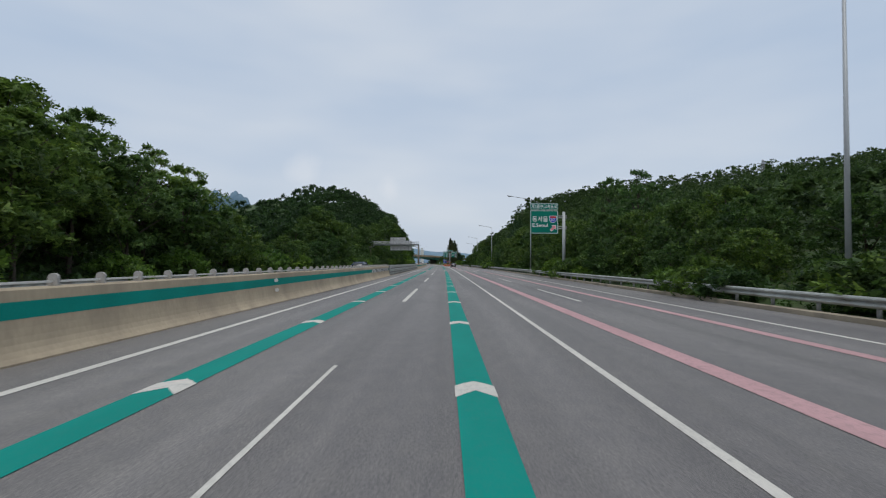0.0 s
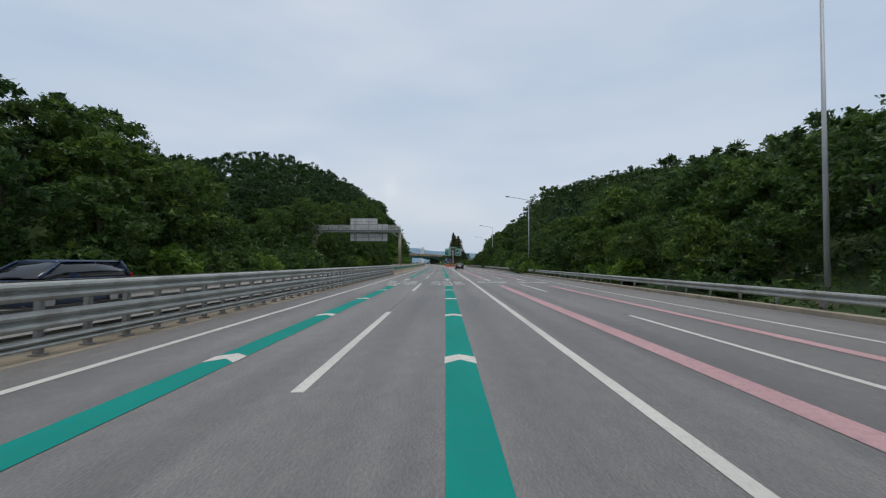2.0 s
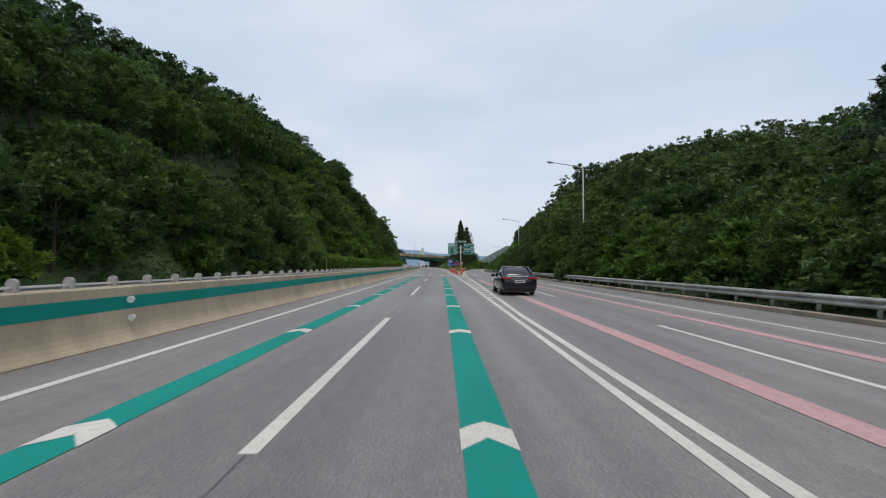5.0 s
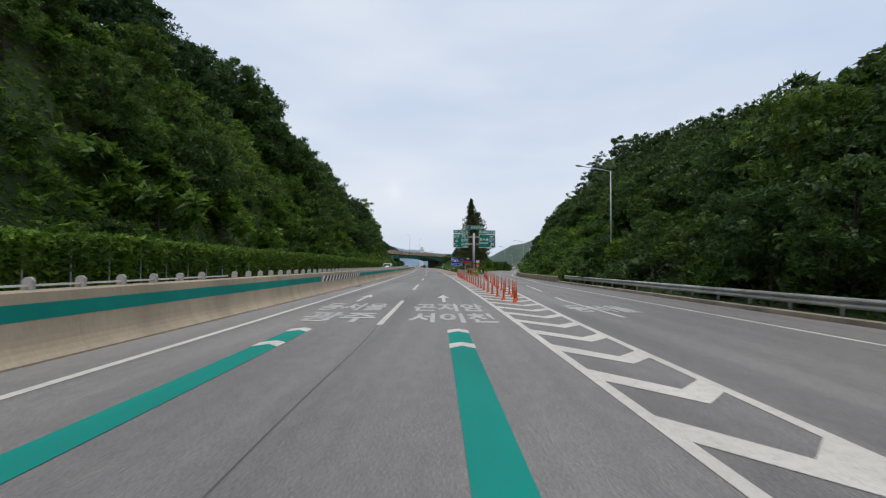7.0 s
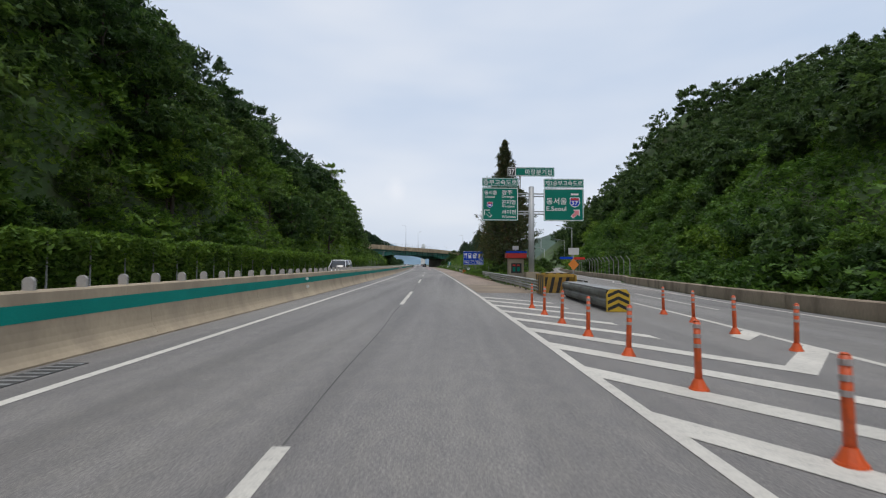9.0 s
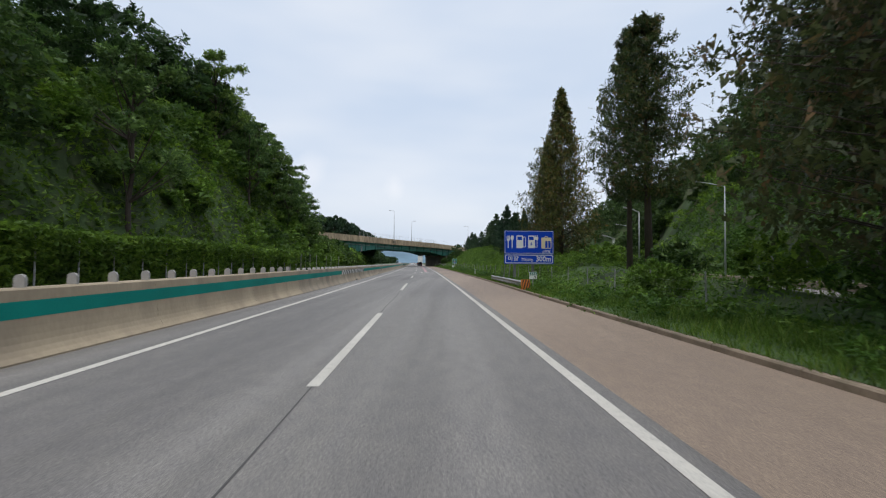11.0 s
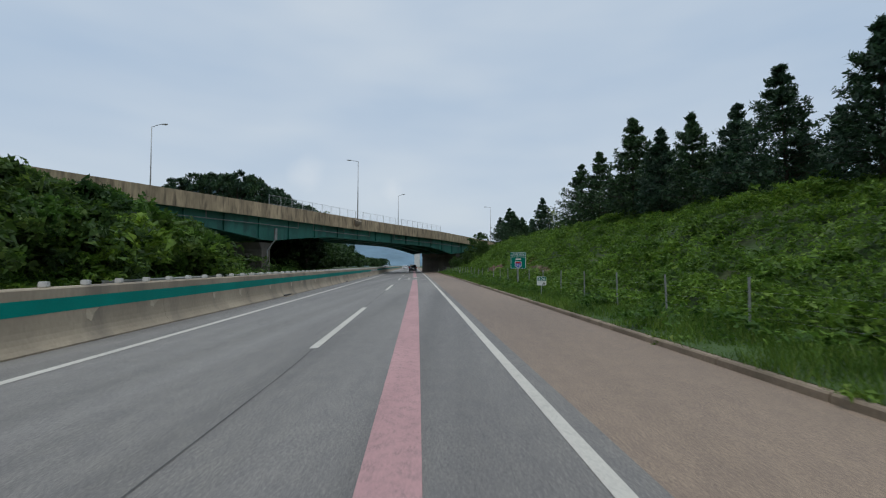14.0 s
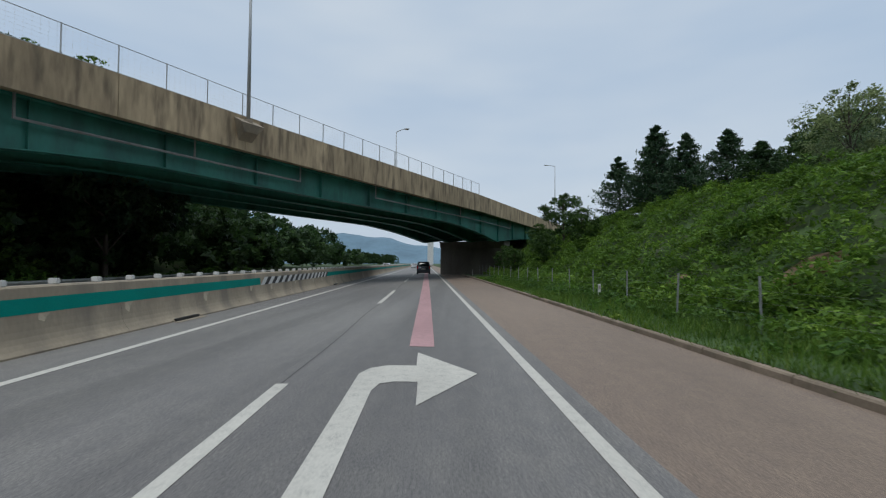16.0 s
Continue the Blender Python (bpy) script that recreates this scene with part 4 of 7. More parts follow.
bridge = group_root("road_bridge", "concrete deck bridge on green steel girders, streaked with stains", "bridge", kind="")
part("deck", bridge_sweep(lambda s: [(0.05, bridge_z(s) - 1.62), (BRIDGE_W - 0.05, bridge_z(s) - 1.62), (BRIDGE_W - 0.05, bridge_z(s) - 1.0), (0.05, bridge_z(s) - 1.0)], -120, 120), GREY_CONCRETE, bridge)
for a0, a1, o in ((0.0, 0.3, 0), (BRIDGE_W - 0.3, BRIDGE_W, 1)):
    for i in range(-20, 20):
        s0 = i * 6.0
        part("parapet_panel", bridge_sweep(lambda s: [(a0, bridge_z(s) - 1.75), (a1, bridge_z(s) - 1.75), (a1, bridge_z(s)), (a0, bridge_z(s))], s0 + 0.012, s0 + 5.988, 3.0), BRIDGE_CONCRETE, bridge)
for a in (1.1, 4.4, 7.6, 10.9):
    part("girder", bridge_sweep(lambda s: [(a - 0.28, girder_low(s)), (a + 0.28, girder_low(s)), (a + 0.28, girder_low(s) + 0.05), (a + 0.03, girder_low(s) + 0.06), (a + 0.03, bridge_z(s) - 1.72), (a + 0.28, bridge_z(s) - 1.70), (a + 0.28, bridge_z(s) - 1.64), (a - 0.28, bridge_z(s) - 1.64), (a - 0.28, bridge_z(s) - 1.70), (a - 0.03, bridge_z(s) - 1.72), (a - 0.03, girder_low(s) + 0.06), (a - 0.28, girder_low(s) + 0.05)], -66, 70, 2.0), GIRDER_GREEN, bridge, "green painted steel girder")
for i in range(-13, 14):
    s = i * 5.0 + 1.5
    bm = bmesh.new()
    lo, hi = girder_low(s) + 0.05, bridge_z(s) - 1.7
    v = [bm.verts.new(B(s + ds, a, z)) for z in (lo, hi) for ds, a in ((-0.02, 0.86), (0.02, 0.86), (0.02, 1.06), (-0.02, 1.06))]
    for f in ((3, 2, 1, 0), (4, 5, 6, 7), (0, 1, 5, 4), (1, 2, 6, 5), (2, 3, 7, 6), (3, 0, 4, 7)):
        bm.faces.new([v[k] for k in f])
    part("stiffener", bm, GIRDER_GREEN, bridge)
for i in range(-7, 8):
    s = i * 9.0
    bm = bmesh.new()
    for z in (girder_low(s) + 0.6, bridge_z(s) - 2.1):
        tube(bm, B(s, 1.1, z), B(s, 10.9, z), 0.08, n=6)
    part("cross_brace", bm, GIRDER_GREEN, bridge)
for s0, s1 in ((-40, -12), (-9, 4.5), (12, 40)):
    bm = bmesh.new()
    rings = []
    for k in range(11):
        a = s0 + (s1 - s0) * k / 10
        rings.append([bm.verts.new(B(a, 0.72 + 0.055 * math.cos(q * math.pi / 3), bridge_z(a) - 2.55 + 0.055 * math.sin(q * math.pi / 3))) for q in range(6)])
    for r0, r1 in zip(rings, rings[1:]):
        for q in range(6):
            bm.faces.new((r0[q], r0[(q + 1) % 6], r1[(q + 1) % 6], r1[q]))
    pipe = part("drain_pipe", bm, DULL_STEEL, bridge, "grey drain pipe along the girder")
    for a in (s0, s1, 0.5 * (s0 + s1)):
        bm = bmesh.new()
        tube(bm, B(a, 0.72, bridge_z(a) - 1.65), B(a, 0.72, bridge_z(a) - 2.58), 0.05, n=6)
        part("downpipe", bm, DULL_STEEL, pipe)
HEX = ((3, 2, 1, 0), (4, 5, 6, 7), (0, 1, 5, 4), (1, 2, 6, 5), (2, 3, 7, 6), (3, 0, 4, 7))
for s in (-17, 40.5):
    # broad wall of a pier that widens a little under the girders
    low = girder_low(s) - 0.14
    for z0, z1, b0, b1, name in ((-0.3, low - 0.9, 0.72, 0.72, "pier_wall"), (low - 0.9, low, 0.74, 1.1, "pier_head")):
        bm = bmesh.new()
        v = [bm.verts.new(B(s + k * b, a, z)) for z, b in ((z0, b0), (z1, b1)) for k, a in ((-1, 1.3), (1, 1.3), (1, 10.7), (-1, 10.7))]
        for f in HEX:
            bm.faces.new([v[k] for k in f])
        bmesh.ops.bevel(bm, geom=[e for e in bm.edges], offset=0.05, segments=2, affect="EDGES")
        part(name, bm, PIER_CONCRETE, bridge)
# drain box on the haunch, with its pipe slanting down to the pier
bm = bmesh.new()
v = [bm.verts.new(B(-16.2 + ds, a, z)) for z in (girder_low(-16.2) + 0.1, girder_low(-16.2) + 1.6) for ds, a in ((-0.16, 0.35), (0.16, 0.35), (0.16, 0.6), (-0.16, 0.6))]
for f in HEX:
    bm.faces.new([v[k] for k in f])
part("drain_box", bm, DULL_STEEL, bridge)
bm = bmesh.new()
tube(bm, B(-16.2, 0.5, girder_low(-16.2) + 0.15), B(-16.9, 1.2, girder_low(-17) - 1.2), 0.07, n=8)
tube(bm, B(-16.9, 1.2, girder_low(-17) - 1.15), B(-16.9, 1.2, -0.1), 0.07, n=8)
part("downpipe", bm, DULL_STEEL, bridge)
for s, h in ((-66, 0), (70, 0)):
    bm = bmesh.new()
    v = [bm.verts.new(B(s + ds, a, z)) for z in (-0.5, bridge_z(s) - 1.7) for ds, a in ((-1.5, 0.0), (1.5, 0.0), (1.5, 12), (-1.5, 12))]
    for f in ((3, 2, 1, 0), (4, 5, 6, 7), (0, 1, 5, 4), (1, 2, 6, 5), (2, 3, 7, 6), (3, 0, 4, 7)):
        bm.faces.new([v[k] for k in f])
    part("abutment", bm, GREY_CONCRETE, bridge)
# corbel that carries the lamp
bm = bmesh.new()
v = [bm.verts.new(B(*c)) for c in ((-0.7, -0.62, 8.5), (0.7, -0.62, 8.5), (0.7, 0.02, 8.85), (-0.7, 0.02, 8.85), (-0.4, -0.45, 8.1), (0.4, -0.45, 8.1), (0.4, 0.02, 7.7), (-0.4, 0.02, 7.7))]
for f in ((0, 1, 2, 3), (7, 6, 5, 4), (4, 5, 1, 0), (5, 6, 2, 1), (7, 4, 0, 3)):
    bm.faces.new([v[k] for k in f])
part("lamp_corbel", bm, GREY_CONCRETE, bridge)

fence_root = group_root("bridge_fence", "thin grey mesh fence on the bridge parapet", "fence", kind="")
for i in range(25):
    s = -17.7 + 46.9 * i / 24
    bm = bmesh.new()
    tube(bm, B(s, 0.12, bridge_z(s) - 0.02), B(s, 0.12, bridge_z(s) + 1.22), 0.03, n=6)
    part("post", bm, POLE_GREY, fence_root)
for i in range(24):
    s0, s1 = -17.7 + 46.9 * i / 24, -17.7 + 46.9 * (i + 1) / 24
    bm = bmesh.new()
    for dz in (0.06, 1.2):
        tube(bm, B(s0, 0.12, bridge_z(s0) + dz), B(s1, 0.12, bridge_z(s1) + dz), 0.018, n=5)
    for k in range(8):
        s = s0 + (s1 - s0) * (k + 0.5) / 8
        tube(bm, B(s, 0.12, bridge_z(s) + 0.06), B(s, 0.12, bridge_z(s) + 1.2), 0.0022, n=3, caps=False)
    for k in range(6):
        dz = 0.06 + 1.14 * (k + 1) / 7
        tube(bm, B(s0, 0.12, bridge_z(s0) + dz), B(s1, 0.12, bridge_z(s1) + dz), 0.0022, n=3, caps=False)
    part("mesh_panel", bm, POLE_GREY, fence_root)


# ---- street lamps ----
def street_lamp(u, y, z0, height, arm, turn=0.0, label="slender grey street lamp with one long arm beside the motorway", base_at=None, rise=0.45):
    root = thing("street_lamp", label, "street lamp", u, y, z0, turn, group="motorway street lamps")
    if base_at is not None:
        root.matrix_basis = pose(base_at.x, base_at.y, base_at.z, 0, 0, turn)
    bm = bmesh.new()
    tube(bm, (0, 0, 0), (0, 0, height), 0.1, 0.05, n=12)
    part("pole", bm, POLE_GREY, root, flat=False)
    part("base_plate", boxed(-0.22, 0.22, -0.22, 0.22, -0.25, 0.05, 0.02), GREY_CONCRETE, root)
    bm = bmesh.new()
    tube(bm, (0, 0, height - 0.06), (arm * 0.5, 0, height + 0.6 * rise), 0.045, n=8)
    tube(bm, (arm * 0.5, 0, height + 0.6 * rise), (arm * 0.88, 0, height + rise), 0.04, n=8)
    part("arm", bm, POLE_GREY, root, flat=False)
    s = 1 if arm > 0 else -1
    bm = bmesh.new()
    rings = []
    for f, w, h in ((0.0, 0.05, 0.05), (0.25, 0.13, 0.075), (0.6, 0.16, 0.08), (0.88, 0.12, 0.06), (1.0, 0.03, 0.03)):
        x = arm * 0.86 + s * 0.72 * f
        zc = height + rise + (0.1 * f - 0.01) * min(1.0, 3 * rise)
        rings.append([bm.verts.new((x, w * math.cos(i * math.pi / 5), zc + h * math.sin(i * math.pi / 5))) for i in range(10)])
    for a, b in zip(rings, rings[1:]):
        for i in range(10):
            bm.faces.new((a[i], a[(i + 1) % 10], b[(i + 1) % 10], b[i]))
    bm.faces.new(rings[0])
    bm.faces.new(rings[-1])
    bmesh.ops.recalc_face_normals(bm, faces=bm.faces)
    head = part("lamp_head", bm, DULL_STEEL, root, flat=False)
    part("lens", boxed(min(arm * 0.86 + s * 0.2, arm * 0.86 + s * 0.6), max(arm * 0.86 + s * 0.2, arm * 0.86 + s * 0.6), -0.11, 0.11, height + rise - 0.06, height + rise - 0.03, 0.01), LAMP_GLASS, head)
    return root


for u, y, z in ((13.15, 15.3, 0.2), (12.95, 70.15, 0.3), (13.05, 125.7, 0.4), (13.8, 181.6, 0.4), (17.3, 237.7, 1.6)):
    street_lamp(u, y, z, 11.15 - z, -3.3)
for y in (342.6, 395, 448):
    u = right_right_edge(y) + 1.6
    street_lamp(u, y, -0.1, 9.5 if y < 400 else 10.0, -3.0, -8 if y > 300 else 0)
street_lamp(0, 0, 0, 9.45, -1.3, 25, "slim grey street lamp standing on the bridge corbel", B(0, -0.2, 8.75), 0.05)
street_lamp(0, 0, 0, 9.0, 1.1, 25, "slim grey street lamp on the far bridge parapet", B(30.7, 11.9, 8.5))
street_lamp(0, 0, 0, 10.2, 1.2, 25, "slim grey street lamp on the far bridge parapet", B(-25.6, 11.9, 8.4))
street_lamp(0, 0, 0, 9.4, -1.3, 10, "slim grey street lamp on the approach to the bridge", B(58.6, 0.12, 8.0), 0.05)
for u, y, z, hh in ((26, 520, 4, 9), (16, 560, 4, 9), (33, 378, 0.5, 5.5), (25.5, 352, 1.8, 6.0)):
    street_lamp(u, y, z, hh, -1.5, label="distant thin street lamp above the grassy berm")


# ---- road signs ----
def shield(x, z, size, parent, number):
    """A route shield: red head, blue field with a white rim and the number."""
    h = size / 2
    out = [(-1, 0.62), (-0.75, 0.95), (-0.35, 0.82), (0, 1.0), (0.35, 0.82), (0.75, 0.95), (1, 0.62), (0.9, 0.2), (1.02, -0.3), (0.6, -0.82), (0, -1.05), (-0.6, -0.82), (-1.02, -0.3), (-0.9, 0.2)]
    plate([(x + a * h, z + b * h) for a, b in out], parent, SIGN_WHITE, "shield_rim", y=-0.031)
    plate([(x + a * h * 0.86, z + b * h * 0.86) for a, b in out], parent, SIGN_BLUE, "shield_field", y=-0.034)
    top = [(-0.92, 0.3), (-0.86, 0.55), (-0.66, 0.8), (-0.33, 0.68), (0, 0.84), (0.33, 0.68), (0.66, 0.8), (0.86, 0.55), (0.92, 0.3)]
    plate([(x + a * h * 0.9, z + b * h) for a, b in top], parent, SIGN_RED, "shield_head", y=-0.037)
    if number:
        sign_text(number, x - 0.62 * h, z - 0.55 * h, 1.24 * h, 0.75 * h, parent, SIGN_WHITE, y=-0.040, bold=0.02)
    else:
        plate([(x - 0.5 * h, z - 0.4 * h), (x + 0.5 * h, z - 0.4 * h), (x + 0.5 * h, z + 0.1 * h), (x - 0.5 * h, z + 0.1 * h)], parent, SIGN_WHITE, "number_bar", y=-0.040)


def slanted_arrow(x, z, size, parent, material, left=False):
    """An arrow pointing up and to one side, with a white rim."""
    k = -1 if left else 1
    for grow, m, y in ((1.0, SIGN_WHITE, -0.031), (0.8, material, -0.035)):
        s = size * grow / 2
        pts = [(1, 1), (1, -0.45), (0.55, -0.05), (-0.45, -1.0), (-1.0, -0.45), (-0.02, 0.5), (-0.45, 0.95)]
        plate([(x + k * a * s, z + b * s) for a, b in pts], parent, m, "arrow", y=y)


def panel(x0, x1, z0, z1, parent, material, name="panel", rim=0.05, r=0.08):
    """A sheet of a sign, with a white border line."""
    bm = bmesh.new()
    f = bm.faces.new([bm.verts.new((x, -0.025, z)) for x, z in rounded(x0, x1, z0, z1, r)])
    e = bmesh.ops.extrude_face_region(bm, geom=[f])
    bmesh.ops.translate(bm, verts=[g for g in e["geom"] if isinstance(g, bmesh.types.BMVert)], vec=(0, 0.05, 0))
    bmesh.ops.recalc_face_normals(bm, faces=bm.faces)
    p = part(name, bm, material, parent)
    if rim:
        ring_plate(rounded(x0 + 0.03, x1 - 0.03, z0 + 0.03, z1 - 0.03, r), rounded(x0 + 0.03 + rim, x1 - 0.03 - rim, z0 + 0.03 + rim, z1 - 0.03 - rim, max(0.02, r - 0.03)), p, SIGN_WHITE, "border", y=-0.029)
    for i in range(3):
        z = z0 + (z1 - z0) * (i + 0.5) / 3
        part("stiffener_bar", boxed(x0 + 0.05, x1 - 0.05, 0.026, 0.06, z - 0.03, z + 0.03), SIGN_BACK, p)
    return p


def sign_post(h, r, parent, y=0.28, x=0.0):
    bm = bmesh.new()
    tube(bm, (x, y, -0.3), (x, y, h), r, r * 0.92, n=16)
    p = part("post", bm, POLE_GREY, parent, flat=False)
    bm = bmesh.new()
    tube(bm, (x, y, h - 0.02), (x, y, h + 0.05), r * 0.95, r * 0.4, n=16)
    part("post_cap", bm, POLE_GREY, p)
    return p


def cantilever_arms(x0, x1, zs, parent, y=0.2):
    for z in zs:
        bm = bmesh.new()
        for dz in (-0.1, 0.1):
            tube(bm, (x0, y, z + dz), (x1, y, z + dz), 0.05, n=8)
        part("arm", bm, POLE_GREY, parent, flat=False)
        part("clamp", boxed(x1 - 0.02 if x1 > x0 else x1 - 0.1, x1 + 0.1 if x1 > x0 else x1 + 0.02, y - 0.1, y + 0.1, z - 0.17, z + 0.17, 0.01), DULL_STEEL, parent)


s1 = thing("direction_sign", "green overhead direction sign on a grey cantilever post above roadside shrubs", "road sign", 0, 51.9)
p = panel(9.5, 12.6, 4.85, 7.45, s1, SIGN_GREEN, "main_panel")
sign_text("동서울", 9.72, 6.17, 1.72, 0.62, p, SIGN_WHITE)
sign_text("E.Seoul", 9.74, 5.60, 1.70, 0.40, p, SIGN_WHITE)
shield(12.02, 6.48, 0.84, p, "37")
slanted_arrow(12.02, 5.45, 0.72, p, SIGN_PINK)
p = panel(9.5, 12.6, 7.53, 8.25, s1, SIGN_GREEN, "name_panel", 0.035, 0.05)
sign_text("제2중부고속도로", 9.60, 7.66, 2.9, 0.46, p, SIGN_WHITE)
sign_post(7.3, 0.19, s1, x=13.3)
cantilever_arms(12.0, 13.5, (6.75, 5.55), s1)

s2 = thing("junction_sign", "pair of green junction signs on one tall grey post", "road sign", 0, 279.0)
p = panel(3.38, 6.2, 4.95, 7.55, s2, SIGN_GREEN, "left_panel")
for t, x, z, w, hgt in (("동서울", 3.55, 6.98, 0.98, 0.32), ("E.Seoul", 3.6, 6.72, 0.75, 0.18), ("광주", 4.92, 6.98, 0.82, 0.36), ("Gwangju", 4.92, 6.70, 0.95, 0.22), ("곤지암", 4.90, 6.22, 1.12, 0.36), ("Gonjiam", 4.92, 5.94, 0.98, 0.22), ("서이천", 4.90, 5.45, 1.12, 0.36), ("W.Icheon", 4.92, 5.16, 1.08, 0.20)):
    sign_text(t, x, z, w, hgt, p, SIGN_WHITE, bold=0.015)
shield(3.98, 6.2, 0.46, p, "")
slanted_arrow(3.85, 5.5, 0.62, p, SIGN_GREEN, True)
p = panel(3.38, 6.2, 7.63, 8.3, s2, SIGN_GREEN, "left_name_panel", 0.03, 0.05)
sign_text("중부고속도로", 3.48, 7.75, 2.62, 0.42, p, SIGN_WHITE)
p = panel(8.22, 11.36, 4.95, 7.5, s2, SIGN_GREEN, "right_panel")
sign_text("동서울", 8.42, 6.25, 1.6, 0.52, p, SIGN_WHITE)
sign_text("E.Seoul", 8.42, 5.75, 1.55, 0.34, p, SIGN_WHITE)
shield(10.65, 6.45, 0.82, p, "37")
plate([(10.35, 6.98), (10.95, 6.98), (10.95, 7.12), (10.35, 7.12)], p, SIGN_WHITE, "caption_bar")
slanted_arrow(10.68, 5.5, 0.72, p, SIGN_PINK)
p = panel(8.22, 11.36, 7.58, 8.26, s2, SIGN_GREEN, "right_name_panel", 0.03, 0.05)
sign_text("제2중부고속도로", 8.32, 7.72, 2.94, 0.4, p, SIGN_WHITE)
p = panel(5.95, 9.05, 8.45, 9.15, s2, SIGN_GREEN, "top_panel", 0.03, 0.05)
sign_text("마장분기점", 6.75, 8.58, 2.1, 0.42, p, SIGN_WHITE)
p = panel(5.35, 6.02, 8.42, 9.18, s2, BLACK_PAINT, "exit_panel", 0.04, 0.05)
sign_text("37", 5.45, 8.56, 0.46, 0.46, p, SIGN_WHITE, y=-0.04, bold=0.02)
sign_post(7.65, 0.23, s2, x=7.3)
cantilever_arms(5.0, 7.3, (7.0, 5.6), s2)
cantilever_arms(9.5, 7.3, (7.0, 5.6), s2)
bm = bmesh.new()
for x in (5.7, 6.4, 8.9):
    tube(bm, (x, 0.1, 7.5), (x, 0.1, 8.6), 0.03, n=6)
part("bracket", bm, POLE_GREY, s2)
part("footing", boxed(6.8, 7.85, -0.25, 0.8, 0.0, 0.95, 0.04), GREY_CONCRETE, s2)

s3 = thing("service_area_sign", "large blue service area sign with white pictograms on grey posts", "road sign", 0, 331)
p = panel(5.76, 9.55, 2.25, 4.02, s3, SIGN_BLUE, "pictogram_panel", 0.025, 0.04)


def icons(p):
    z0 = 2.68
    y = -0.032
    for k, x in enumerate((5.93, 6.22)):
        if k == 0:
            for i in range(3):
                plate([(x + 0.09 * i, z0 + 0.68), (x + 0.09 * i + 0.055, z0 + 0.68), (x + 0.09 * i + 0.055, z0 + 0.95), (x + 0.09 * i, z0 + 0.95)], p, SIGN_WHITE, "fork_tine", y=y)
            plate([(x, z0 + 0.56), (x + 0.235, z0 + 0.56), (x + 0.235, z0 + 0.69), (x, z0 + 0.69)], p, SIGN_WHITE, "fork_head", y=y)
            plate([(x + 0.085, z0), (x + 0.15, z0), (x + 0.15, z0 + 0.57), (x + 0.085, z0 + 0.57)], p, SIGN_WHITE, "fork_handle", y=y)
        else:
            plate([(x + 0.13 + 0.13 * math.cos(a * math.pi / 8), z0 + 0.78 + 0.19 * math.sin(a * math.pi / 8)) for a in range(16)], p, SIGN_WHITE, "spoon_bowl", y=y)
            plate([(x + 0.095, z0), (x + 0.165, z0), (x + 0.165, z0 + 0.62), (x + 0.095, z0 + 0.62)], p, SIGN_WHITE, "spoon_handle", y=y)
    for x, charge in ((6.68, False), (7.58, True)):
        plate(rounded(x, x + 0.5, z0, z0 + 0.97, 0.04), p, SIGN_WHITE, "pump_body", y=y)
        plate([(x + 0.07, z0 + 0.62), (x + 0.43, z0 + 0.62), (x + 0.43, z0 + 0.88), (x + 0.07, z0 + 0.88)], p, SIGN_BLUE, "pump_window", y=y - 0.003)
        ring_plate(rounded(x + 0.5, x + 0.72, z0 + 0.06, z0 + 0.88, 0.08), rounded(x + 0.535, x + 0.67, z0 + 0.11, z0 + 0.83, 0.05), p, SIGN_WHITE, "pump_hose", y=y)
        if charge:
            plate([(x + 0.30, z0 + 0.5), (x + 0.14, z0 + 0.3), (x + 0.24, z0 + 0.3), (x + 0.2, z0 + 0.14), (x + 0.36, z0 + 0.34), (x + 0.26, z0 + 0.34)], p, SIGN_BLUE, "bolt_symbol", y=y - 0.003)
            plate([(x + 0.54, z0 + 0.62), (x + 0.76, z0 + 0.62), (x + 0.79, z0 + 0.86), (x + 0.51, z0 + 0.86)], p, SIGN_WHITE, "plug", y=y - 0.003)
            for dx in (0.56, 0.69):
                plate([(x + dx, z0 + 0.86), (x + dx + 0.05, z0 + 0.86), (x + dx + 0.05, z0 + 0.99), (x + dx, z0 + 0.99)], p, SIGN_WHITE, "plug_pin", y=y - 0.003)
    x = 8.6
    plate(rounded(x, x + 0.78, z0 - 0.02, z0 + 0.82, 0.03), p, SIGN_CREAM, "bag", y=y)
    ring_plate([(x + 0.37 + 0.15 * math.cos(a * math.pi / 10), z0 + 0.82 + 0.12 * math.sin(a * math.pi / 10)) for a in range(11)] , [(x + 0.37 + 0.10 * math.cos(a * math.pi / 10), z0 + 0.82 + 0.08 * math.sin(a * math.pi / 10)) for a in range(11)], p, SIGN_CREAM, "bag_handle", y=y)
    for dx in (0.30, 0.54):
        plate([(x + dx, z0 + 0.03), (x + dx + 0.18, z0 + 0.03), (x + dx + 0.18, z0 + 0.55), (x + dx, z0 + 0.55)], p, SIGN_BLUE, "small_bag", y=y - 0.003)
    sign_text("쇼핑몰", 8.68, 2.33, 0.62, 0.22, p, SIGN_WHITE, bold=0.012)


